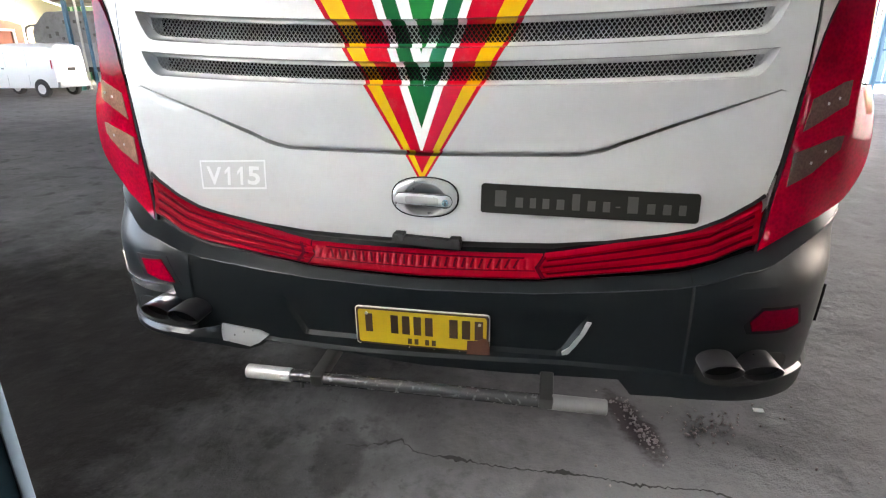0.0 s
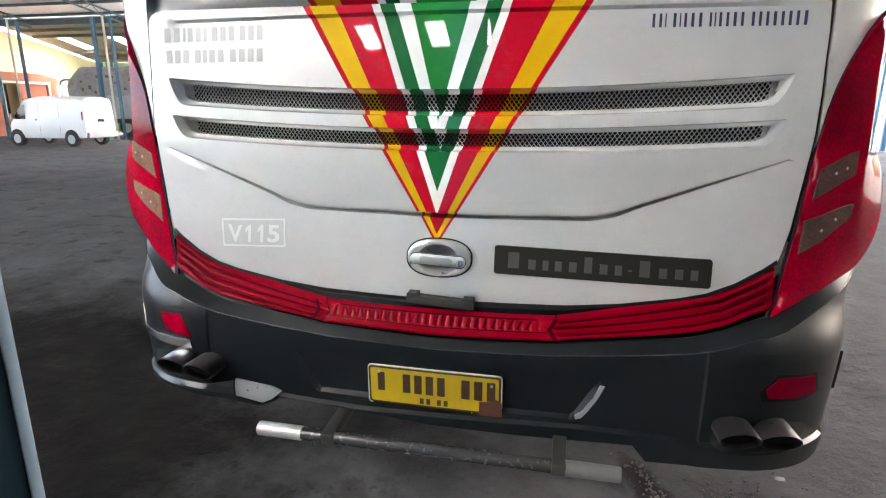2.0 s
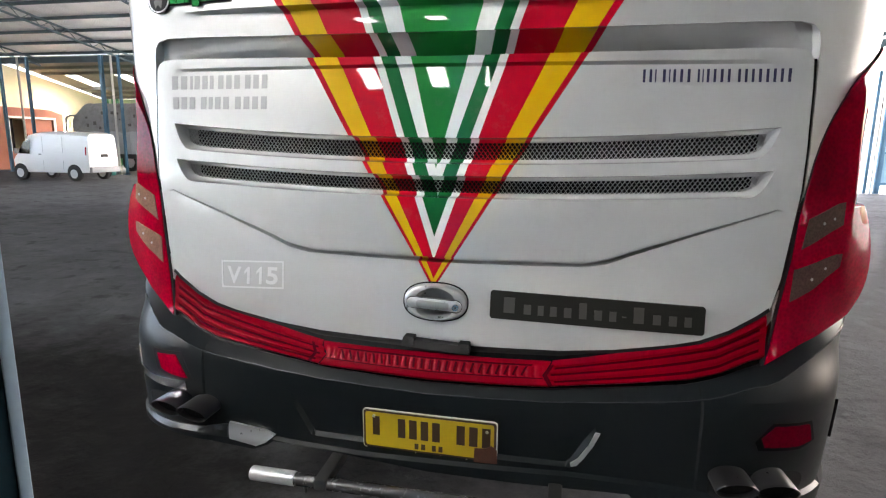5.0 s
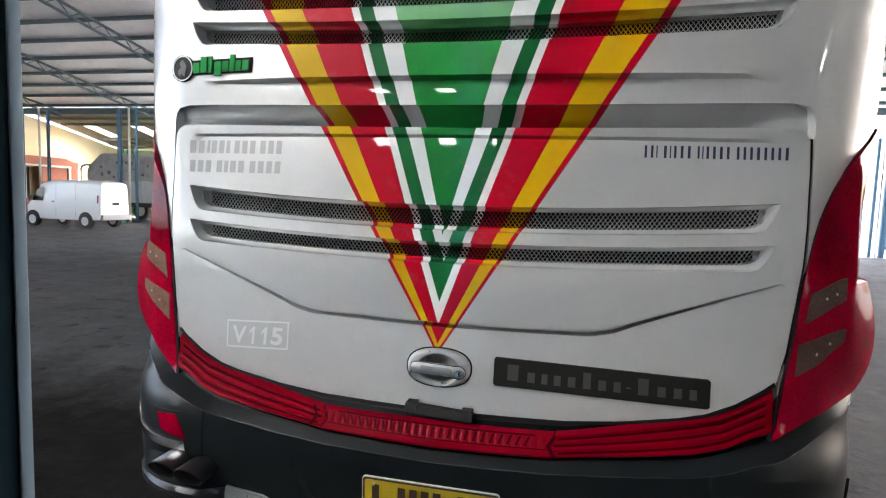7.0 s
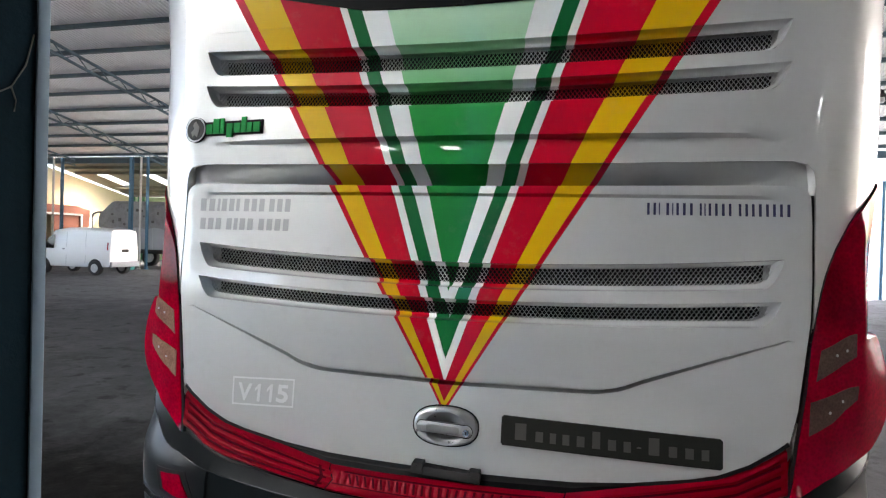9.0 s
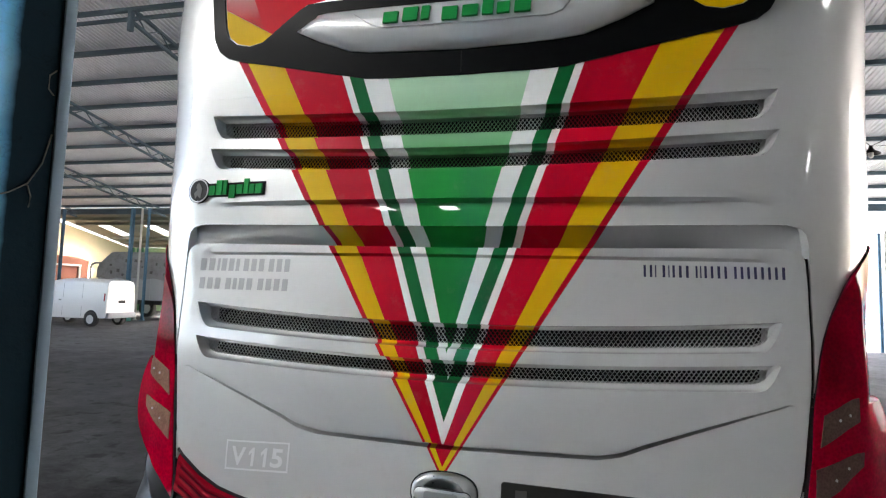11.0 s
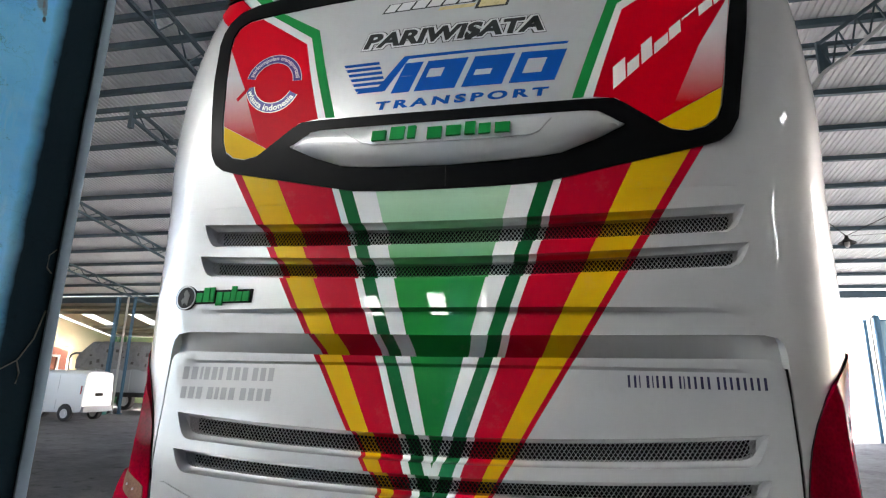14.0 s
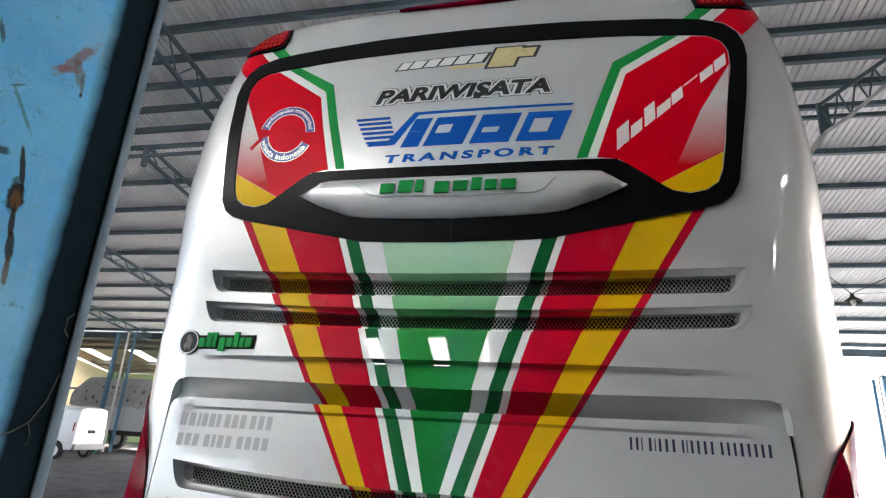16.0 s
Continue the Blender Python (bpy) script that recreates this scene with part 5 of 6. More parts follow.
def stretched(t, scale):
    n = t.nodes.new("ShaderNodeMapping")
    n.inputs["Scale"].default_value = scale
    t.links.new(t.nodes.new("ShaderNodeTexCoord").outputs["Object"], n.inputs["Vector"])
    return n.outputs[0]


def shaded_column_paint():
    """Blue paint scarred by rust, with the shade along one edge painted in softly."""
    m, t, p = material("worn_shaded_blue_paint")
    x, y, z = split(t)
    across = calc(t, "ADD", calc(t, "ADD", calc(t, "MULTIPLY", x, 0.5592), calc(t, "MULTIPLY", y, 0.8290)), 1.2337)
    a, b = noisy(t, 9.0, 6.0, 0.65), noisy(t, 70.0, 4.0, 0.6)
    out = blend(t, ramp(t, a, 0.35, 0.65), (0.12, 0.50, 0.90), (0.20, 0.62, 0.95))
    out = blend(t, ramp(t, noisy(t, 16.0, 4.0, 0.6), 0.52, 0.72, 0.0, 0.4), out, (0.30, 0.50, 0.68))
    out = blend(t, ramp(t, noisy(t, 45.0, 8.0, 0.75), 0.60, 0.66, 0.0, 0.55), out, (0.07, 0.17, 0.28))
    # fine dark crazing, denser in some patches
    for scale, width, how in ((14.0, 0.006, 0.5), (38.0, 0.010, 0.4)):
        line = ramp(t, calc(t, "ABSOLUTE", calc(t, "ADD", noisy(t, scale, 5.0, 0.62), -0.5)), 0.0, width, how, 0.0)
        out = blend(t, calc(t, "MULTIPLY", line, ramp(t, noisy(t, 7.0, 3.0), 0.42, 0.58)), out, (0.035, 0.055, 0.075))
    streak = noisy(t, 140.0, 3.0, 0.6, stretched(t, (1.0, 1.0, 0.18)))
    out = blend(t, ramp(t, streak, 0.60, 0.72, 0.0, 0.35), out, (0.30, 0.62, 0.85))
    rust, bark, pink = (0.16, 0.085, 0.035), (0.030, 0.017, 0.011), (0.27, 0.15, 0.16)
    # a long rust gash, a branching reddish bloom above it, flakes and a lower run
    SCARS = [(-0.0805, 2.042, 0.0022, 0.022, 0.22, bark, 1.4, 0.92), (-0.0795, 2.014, 0.0062, 0.017, 0.1, bark, 1.5, 0.95), (-0.0785, 2.010, 0.0036, 0.010, 0.1, rust, 1.7, 0.85),
             (-0.0765, 1.990, 0.0024, 0.016, 0.12, bark, 1.3, 0.92), (-0.0725, 1.966, 0.0033, 0.016, 0.12, bark, 1.5, 0.92), (-0.0700, 1.943, 0.0022, 0.014, 0.08, rust, 1.6, 0.8),
             (-0.0640, 2.176, 0.0050, 0.026, -0.5, pink, 2.0, 0.75), (-0.0600, 2.162, 0.0040, 0.016, 0.3, rust, 2.0, 0.55), (-0.0700, 2.160, 0.0110, 0.004, 0.35, pink, 2.0, 0.7),
             (-0.0540, 2.150, 0.0020, 0.012, 0.1, rust, 1.8, 0.6), (-0.0531, 2.138, 0.0013, 0.0030, 0.0, bark, 0.8, 0.8), (-0.1000, 2.055, 0.0060, 0.004, 0.2, bark, 2.0, 0.75),
             (-0.0940, 2.100, 0.0016, 0.022, 0.5, bark, 2.2, 0.5), (-0.1040, 2.124, 0.0060, 0.0014, 0.5, bark, 2.0, 0.55), (-0.1280, 2.174, 0.0020, 0.012, 0.3, bark, 2.0, 0.7), (-0.0820, 1.800, 0.0120, 0.050, 0.1, bark, 2.0, 0.5)]
    for q, w, wide, high, turn, colour, rag, how in SCARS:
        out = blend(t, calc(t, "MULTIPLY", patch(t, across, z, (q, w), (wide, high), turn, rag, 110.0), how), out, colour)
    # coat: soft-edged shade beside the column's edge, painted into its colour
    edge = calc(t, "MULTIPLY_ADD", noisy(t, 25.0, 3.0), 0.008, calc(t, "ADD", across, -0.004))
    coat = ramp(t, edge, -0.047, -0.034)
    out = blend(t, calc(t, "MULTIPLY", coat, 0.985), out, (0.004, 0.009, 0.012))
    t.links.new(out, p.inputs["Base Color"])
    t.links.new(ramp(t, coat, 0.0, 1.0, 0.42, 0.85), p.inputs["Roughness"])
    p.inputs["Specular IOR Level"].default_value = 0.08
    relief(t, p, calc(t, "ADD", noisy(t, 30.0, 6.0, 0.7), calc(t, "MULTIPLY", b, 0.3)), 0.3, 0.004)
    return m


def fibreglass():
    """Weathered translucent sheeting that scatters the daylight behind it."""
    m, t, p = material("weathered_fibreglass")
    t.nodes.remove(p)
    tl, df, mx = t.nodes.new("ShaderNodeBsdfTranslucent"), t.nodes.new("ShaderNodeBsdfDiffuse"), t.nodes.new("ShaderNodeMixShader")
    tint = blend(t, ramp(t, noisy(t, 1.2, 6.0, 0.65), 0.35, 0.7), (0.80, 0.87, 0.89), (0.66, 0.72, 0.73))
    t.links.new(tint, tl.inputs["Color"])
    t.links.new(tint, df.inputs["Color"])
    mx.inputs[0].default_value = 0.2
    t.links.new(tl.outputs[0], mx.inputs[1])
    t.links.new(df.outputs[0], mx.inputs[2])
    t.links.new(mx.outputs[0], t.nodes["Material Output"].inputs["Surface"])
    return m


FIBREGLASS = fibreglass()
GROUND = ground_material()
COLUMN_BLUE = shaded_column_paint()
SCRATCH = surface("pale_scratch", (0.10, 0.10, 0.09), 0.8, vary=0.5, fine=300)
POST_BLUE = surface("blue_steel_paint", (0.06, 0.17, 0.27), 0.5, vary=0.25, fine=20, dirt=(0.08, 0.05, 0.04), dirty=0.2)
EDGE_BLUE = surface("chalky_blue_edge", (0.20, 0.29, 0.37), 0.6, vary=0.3, fine=40, dirt=(0.09, 0.11, 0.13), dirty=0.3)
TRUSS_BLUE = surface("dusty_blue_steel", (0.060, 0.100, 0.125), 0.6, vary=0.3, fine=15, dirt=(0.06, 0.05, 0.045), dirty=0.3)
# unseen rear slope's sheet, darkened to cut reflected light on the bus
DARK_REAR_SHEET = surface("dark_rear_sheet", (0.12, 0.125, 0.125), 0.7, large=0.5, vary=0.3, fine=8, dirt=(0.07, 0.065, 0.06), dirty=0.4)
PALE_STEEL = surface("pale_grey_steel_paint", (0.55, 0.56, 0.56), 0.5, vary=0.2)
ROOF_SHEET = surface("galvanised_sheet", (0.82, 0.83, 0.84), 0.5, metal=0.0, large=0.5, vary=0.2, fine=8, bump=0.05, dirt=(0.34, 0.35, 0.33), dirty=0.2)
YELLOW_WALL = surface("yellow_render", (0.80, 0.73, 0.47), 0.8, vary=0.15, large=0.4, dirt=(0.42, 0.36, 0.2), dirty=0.2)
RED_WALL = surface("brick_red_render", (0.31, 0.125, 0.085), 0.8, vary=0.25, large=0.8)
DARK_BOARD = surface("weathered_olive_boarding", (0.15, 0.16, 0.125), 0.8, large=0.6, vary=0.35, fine=6, dirt=(0.07, 0.07, 0.06), dirty=0.4)
GREEN_POST = surface("green_post_paint", (0.06, 0.22, 0.10), 0.6, vary=0.25)
GREEN_WALL = surface("pale_green_render", (0.42, 0.60, 0.34), 0.8, vary=0.2)
PALE_WALL = surface("whitewashed_wall", (0.66, 0.66, 0.63), 0.8, vary=0.15, large=0.4, dirt=(0.4, 0.38, 0.34), dirty=0.3)
WHITE_PAINT = surface("white_vehicle_paint", (0.76, 0.77, 0.77), 0.3, coat=0.5, vary=0.06, bump=0.0)
GREY_PLASTIC = surface("grey_plastic", (0.20, 0.21, 0.22), 0.6, vary=0.15)
DARK_GLASS = surface("tinted_glass", (0.03, 0.035, 0.04), 0.06, coat=1.0, vary=0.1, bump=0.0)
TARP = surface("grey_tarpaulin", (0.30, 0.30, 0.30), 0.75, vary=0.35, large=1.2, fine=10, bump=0.5, depth=0.05, dirt=(0.13, 0.12, 0.12), dirty=0.5)
TRUCK_GREY = surface("truck_body_grey", (0.40, 0.42, 0.44), 0.6, vary=0.12, large=1.0)
TARP_DARK = surface("dark_tarp_patch", (0.12, 0.115, 0.11), 0.8, vary=0.3)
GATE_BLUE = surface("faded_gate_blue", (0.28, 0.46, 0.58), 0.6, vary=0.2, large=1.0, dirt=(0.3, 0.3, 0.28), dirty=0.25)
TEAL = surface("teal_painted_drum", (0.02, 0.16, 0.15), 0.5, vary=0.3)
STONE = surface("loose_gravel", (0.23, 0.20, 0.20), 0.85, vary=1.1, large=25, bump=0.3)

bm = bmesh.new()
xs = [-600, -120, -40, -12, -4, -1, 2, 6, 14, 40, 120, 600]
ys = [-600, -120, -40, -8, -2, 2, 6, 14, 40, 120, 600]
rows = [[bm.verts.new((x, y, 0)) for x in xs] for y in ys]
for a, b in zip(rows, rows[1:]):
    for k in range(len(xs) - 1):
        bm.faces.new((a[k], a[k + 1], b[k + 1], b[k]))
setting("ground", bm, GROUND, "worn dark grey concrete yard floor with oil stains and painted light and shade", "ground")

EAVE_Y, EAVE_Z, FALL, RIDGE_Y, BACK_Y = 23.5, 5.85, 0.15, -4.0, -30.0
X0, X1 = -34.0, 22.0


def roof_z(y):
    return EAVE_Z + FALL * ((EAVE_Y - y) if y > RIDGE_Y else (EAVE_Y - RIDGE_Y) - (RIDGE_Y - y))


# corrugated sheeting, with unseen skylight bays in the rear slope
def roof_slope(name, y0, y1, gaps, left=X0):
    bm = bmesh.new()
    pitch = 0.125
    n = int((X1 - left) / pitch)
    cuts = sorted({y0, y1, *[g for gap in gaps for g in gap[2:]]})
    for ya, yb in zip(cuts, cuts[1:]):
        ym = (ya + yb) / 2
        prev = None
        for i in range(n):
            x = left + i * pitch
            hole = any(g[0] <= x < g[1] and g[2] <= ym <= g[3] for g in gaps)
            prof = [(x, 0), (x + 0.084, 0), (x + 0.092, 0.035), (x + 0.114, 0.035), (x + 0.125, 0)]
            cols = [[bm.verts.new((px, y, roof_z(y) + h)) for y in (ya, yb)] for px, h in prof]
            if hole:
                continue
            for a, b in zip(cols, cols[1:]):
                bm.faces.new((a[0], b[0], b[1], a[1]))
    bmesh.ops.delete(bm, geom=[v for v in bm.verts if not v.link_faces], context="VERTS")
    return setting(name, bm, ROOF_SHEET if name == "ceiling" else DARK_REAR_SHEET, "corrugated galvanised metal roof sheeting", "ceiling", 20)


roof_slope("ceiling", RIDGE_Y, EAVE_Y, [])
# the last three skylights are unseen, added to light bus and column
SKYLIGHTS = [(-7.25, -6.5, -16.5, -15.1), (-4.25, -3.5, -16.5, -15.1), (-2.25, -1.75, -16.5, -15.1), (17.75, 18.75, -15.5, -13.5), (15.0, 17.0, -7.6, -5.0), (-32.0, -14.0, -8.9, -7.0), (-14.0, -5.0, -9.6, -6.2)]
roof_slope("ceiling_rear", BACK_Y, RIDGE_Y, SKYLIGHTS)
for x0, x1, y0, y1 in SKYLIGHTS:
    bm = bmesh.new()
    n = max(2, int((x1 - x0) / 0.125))
    rows = [[bm.verts.new((x0 - 0.04 + (x1 - x0 + 0.08) * k / n, y, roof_z(y) + 0.075 + 0.012 * (k % 2))) for y in (y0 - 0.1, y1 + 0.1)] for k in range(n + 1)]
    for a, b in zip(rows, rows[1:]):
        bm.faces.new((a[0], b[0], b[1], a[1]))
    setting("skylight_sheet", bm, FIBREGLASS, "unseen translucent ribbed fibreglass skylight sheet", "skylight", 60)

FRONT = [22.9, 21.4, 20.0, 18.6, 17.1, 15.6, 14.2, 12.73, 11.35, 10.0]
for y in FRONT + [7.93 - 0.66 * k for k in range(18)]:
    bm = bmesh.new()
    z = roof_z(y)
    box(bm, (X0, y - 0.03, z - 0.13), (X1, y + 0.03, z - 0.012))
    box(bm, (X0, y + 0.03, z - 0.13), (X1, y + 0.075, z - 0.115))
    setting("purlin", bm, TRUSS_BLUE, "blue painted steel roof purlin", "purlin")


def truss_along(x, y0, y1, depth, pale=None):
    """A lattice girder of steel angles under the slope, from y0 up to y1."""
    t = thing("roof_truss", (x, y1, roof_z(y1)), "open lattice roof truss of blue painted steel angles", "truss", "roof trusses")
    a, b = Vector((x, y0, roof_z(y0) - 0.17)), Vector((x, y1, roof_z(y1) - 0.17))
    down = Vector((0, 0, -depth))
    for name, p, q in (("top_chord", a, b), ("bottom_chord", a + down, b + down)):
        for dx in (-0.035, 0.012):
            bm = bmesh.new()
            bar(bm, p + Vector((dx, 0, 0)), q + Vector((dx, 0, 0)), 0.022, 0.07)
            part(name, bm, pale if pale and name == "bottom_chord" else TRUSS_BLUE, t)
    n = max(8, int((y0 - y1) / 0.42))
    for k in range(n):
        p = a.lerp(b, k / n) + (down if k % 2 == 0 else Vector())
        q = a.lerp(b, (k + 1) / n) + (down if k % 2 else Vector())
        bm = bmesh.new()
        bar(bm, p, q, 0.024, 0.024)
        part("web_bar", bm, TRUSS_BLUE, t)
    return t


for x in (-26.5, -20.8, -15.1, -9.4, 13.0, 18.7):
    truss_along(x, EAVE_Y, 8.4, 0.30)
for x in (-18.6, -12.6, -6.6, 11.3, 17.3):
    truss_along(x, 8.2, RIDGE_Y, 0.55)

# knee truss with a bowed pale lower chord, beside the girder
knee = thing("knee_truss", (5.3, 7.2, 8.3), "lattice knee truss with bowed pale lower chord", "truss")
LOWER = [(4.24, 6.34), (4.52, 6.73), (4.88, 6.98), (5.51, 7.54), (6.15, 8.02), (6.40, 8.22)]
UPPER = [(4.50, 7.24), (5.59, 8.03), (5.95, 8.28)]
for name, chord, mat in (("lower_chord", LOWER, PALE_STEEL), ("upper_chord", UPPER, TRUSS_BLUE)):
    bm = bmesh.new()
    for p, q in zip(chord, chord[1:]):
        bar(bm, (p[0], 7.2, p[1]), (q[0], 7.2, q[1]), 0.07, 0.055)
    part(name, bm, mat, knee)
for k in range(11):
    f, g = 4.52 + 0.145 * k, 4.52 + 0.145 * (k + 1)
    ends = [(f if k % 2 else g, lerp(f if k % 2 else g, *zip(*LOWER))), (g if k % 2 else f, min(8.28, lerp(g if k % 2 else f, *zip(*UPPER))))]
    bm = bmesh.new()
    bar(bm, (ends[0][0], 7.2, ends[0][1]), (ends[1][0], 7.2, ends[1][1]), 0.022, 0.022)
    part("web_bar", bm, TRUSS_BLUE, knee)
bm = bmesh.new()
bar(bm, (4.50, 7.2, 6.74), (4.50, 7.2, 7.28), 0.065, 0.065)
part("hanger", bm, TRUSS_BLUE, knee)


def girder(y):
    z = roof_z(y) - 0.22
    t = thing("cross_girder", (-6, y, z), "horizontal blue steel girder with short hangers", "girder", "cross girders")
    for name, dz, w in (("top_flange", 0.0, 0.09), ("bottom_flange", -0.22, 0.07)):
        bm = bmesh.new()
        bar(bm, (X0, y, z + dz), (X1, y, z + dz), w, w)
        part(name, bm, TRUSS_BLUE, t)
    for x in (-26.5, -20.8, -15.1, -9.4, -3.7, 5.1, 10.8, 16.5):
        bm = bmesh.new()
        bar(bm, (x, y, z), (x, y, z - 0.5), 0.10, 0.10)
        part("hanger", bm, TRUSS_BLUE, t)


girder(8.35)

bm = bmesh.new()
box(bm, (X0, EAVE_Y - 0.05, EAVE_Z - 0.35), (X1, EAVE_Y + 0.05, EAVE_Z - 0.05))
setting("eave_beam", bm, TRUSS_BLUE, "blue steel eave beam with gutter", "beam")


def steel_post(x, y, top, w=0.2, mat=None, label="slender blue painted steel post"):
    t = thing("steel_post", (x, y, 0), label, "post", "shed posts")
    bm = bmesh.new()
    box(bm, (x - w / 2, y - w / 2, 0.02), (x + w / 2, y - w / 2 + 0.02, top))
    box(bm, (x - w / 2, y + w / 2 - 0.02, 0.02), (x + w / 2, y + w / 2, top))
    box(bm, (x - 0.01, y - w / 2 + 0.02, 0.02), (x + 0.01, y + w / 2 - 0.02, top))
    part("shaft", bm, mat or POST_BLUE, t)
    bm = bmesh.new()
    box(bm, (x - w, y - w, 0), (x + w, y + w, 0.025))
    part("base_plate", bm, mat or POST_BLUE, t)
    return t


for x, y, w in ((-26.9, 21.6, 0.12), (-25.3, 21.6, 0.11), (-21.1, 21.6, 0.15), (-20.15, 21.6, 0.10), (17.5, 22.8, 0.12)):
    steel_post(x, y, 5.52 if x < 0 else roof_z(y) - 0.2, w)
for x in (-25.85, -20.55):
    steel_post(x, 21.6, 5.52, 0.07, PALE_WALL, "thin pale grey post")

gate = thing("yard_gate", (12.6, 22.8, 0), "tall pale blue steel gate with pipe posts", "gate")
for x, w, top, mat in ((11.74, 0.10, 4.55, POST_BLUE), (12.14, 0.17, 4.72, POST_BLUE), (15.4, 0.17, 4.72, POST_BLUE)):
    bm = bmesh.new()
    bevelled(bm, box(bm, (x - w / 2, 22.8 - w / 2, 0), (x + w / 2, 22.8 + w / 2, top)), 0.012)
    part("gate_post", bm, mat, gate)
bm = bmesh.new()
tube(bm, [(11.94, 22.8, 0.0), (11.94, 22.8, 4.5), (11.97, 22.8, 4.62), (12.04, 22.8, 4.70), (12.12, 22.8, 4.72)], 0.035, 10)
part("pipe", bm, PALE_WALL, gate, "pale bent pipe")
for z in (0.35, 1.5, 3.1, 4.5):
    bm = bmesh.new()
    box(bm, (12.23, 22.77, z), (15.31, 22.83, z + 0.07))
    part("rail", bm, POST_BLUE, gate)
for k in range(12):
    bm = bmesh.new()
    bevelled(bm, box(bm, (12.24 + 0.256 * k, 22.835, 0.30), (12.48 + 0.256 * k, 22.85, 4.58)), 0.004)
    part("gate_sheet", bm, GATE_BLUE, gate, "faded pale blue sheet")

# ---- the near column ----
column = thing("steel_column", (-0.2, -1.6, 0), "worn blue painted steel column with shade painted along its edge and rust scars", "column")
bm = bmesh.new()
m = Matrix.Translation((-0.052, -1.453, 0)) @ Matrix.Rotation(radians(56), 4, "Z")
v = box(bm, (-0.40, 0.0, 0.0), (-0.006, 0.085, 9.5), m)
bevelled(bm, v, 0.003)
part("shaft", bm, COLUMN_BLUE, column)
for line in ([(-0.046, 1.799), (-0.034, 1.804), (-0.022, 1.813), (-0.013, 1.832), (-0.008, 1.858)], [(-0.022, 1.812), (-0.019, 1.802), (-0.020, 1.793)], [(-0.008, 1.915), (-0.013, 1.909), (-0.013, 1.897), (-0.009, 1.892)]):
    bm = bmesh.new()
    tube(bm, [m @ Vector((q, -0.0006, w)) for q, w in line], 0.0007, 6)
    part("scratch", bm, SCRATCH, column, "pale scratch in the painted edge shade")
bm = bmesh.new()
bevelled(bm, box(bm, (-0.006, -0.003, 0.0), (0.003, 0.088, 9.5), m), 0.002)
part("edge_plate", bm, EDGE_BLUE, column, "bare pale blue plate edge")

# ---- beyond the shed: annex roof, walls, parked vehicles ----
ANNEX_X, ANNEX_Y0, ANNEX_Y1 = -29.7, 23.7, 31.0


def annex_z(y):
    return 5.69 - 0.217 * (y - 24.6)


def sloped(bm, x0, x1, y0, y1, low, high):
    """A block that follows the fall of the annex roof, from low to high above its underside."""
    v = [bm.verts.new((x, y, annex_z(y) + h)) for h in (low, high) for x, y in ((x0, y0), (x1, y0), (x1, y1), (x0, y1))]
    for f in ((3, 2, 1, 0), (4, 5, 6, 7), (0, 1, 5, 4), (1, 2, 6, 5), (2, 3, 7, 6), (3, 0, 4, 7)):
        bm.faces.new([v[k] for k in f])


STRIPS = (-27.7, -24.4, -21.1, -17.8)
bm = bmesh.new()
edges = [ANNEX_X + 0.02] + [e for x in STRIPS for e in (x - 0.42, x + 0.42)] + [-12.0]
for k in range(0, len(edges), 2):
    sloped(bm, edges[k], edges[k + 1], ANNEX_Y0, ANNEX_Y1, 0.0, 0.05)
for x in STRIPS:
    for y0, y1 in ((ANNEX_Y0, 26.1), (28.6, ANNEX_Y1)):
        sloped(bm, x - 0.42, x + 0.42, y0, y1, 0.0, 0.05)
setting("annex_roof", bm, DARK_BOARD, "low sheet metal annex roof with open skylight bays", "roof")
for y in (24.2, 25.1, 25.98, 28.65, 29.5, 30.4):
    bm = bmesh.new()
    sloped(bm, ANNEX_X + 0.5, -12.0, y, y + 0.07, -0.16, -0.004)
    setting("annex_purlin", bm, DARK_BOARD, "dark timber purlin under the annex roof", "purlin")
bm = bmesh.new()
v = [bm.verts.new((x, y, z)) for x in (ANNEX_X - 0.3, ANNEX_X) for y, z in ((10.0, 0), (ANNEX_Y1, 0), (ANNEX_Y1, annex_z(ANNEX_Y1) - 0.06), (23.6, annex_z(23.6) - 0.20), (10.0, annex_z(23.6) - 0.20))]
bm.faces.new(v[:5][::-1])
bm.faces.new(v[5:])
for k in range(5):
    bm.faces.new((v[k], v[(k + 1) % 5], v[5 + (k + 1) % 5], v[5 + k]))
bmesh.ops.recalc_face_normals(bm, faces=bm.faces)
setting("wall_yellow", bm, YELLOW_WALL, "pale yellow rendered wall", "wall")
bm = bmesh.new()
box(bm, (ANNEX_X, ANNEX_Y1, 0), (-12, ANNEX_Y1 + 0.25, annex_z(ANNEX_Y1) - 0.02))
setting("wall_green", bm, GREEN_WALL, "pale green wall behind the truck", "wall")
KX = ANNEX_X + 0.9
kiosk = thing("kiosk", (KX - 0.45, 24.4, 0), "small brick-red kiosk with dark open counter", "kiosk")
bm = bmesh.new()
for y0, y1, z0, z1 in ((21.0, 23.35, 0, 3.3), (26.05, 26.75, 0, 3.3), (23.35, 26.05, 2.72, 3.3), (23.35, 26.05, 0, 0.95)):
    box(bm, (ANNEX_X + 0.005, y0, z0), (KX, y1, z1))
part("wall", bm, RED_WALL, kiosk)
bm = bmesh.new()
for y0, y1, z0, z1 in ((23.2, 26.2, 2.72, 2.84), (23.22, 23.34, 0.95, 2.71), (26.06, 26.18, 0.95, 2.71)):
    box(bm, (KX, y0, z0), (KX + 0.06, y1, z1))
part("window_frame", bm, PALE_WALL, kiosk, "white painted opening frame")
bm = bmesh.new()
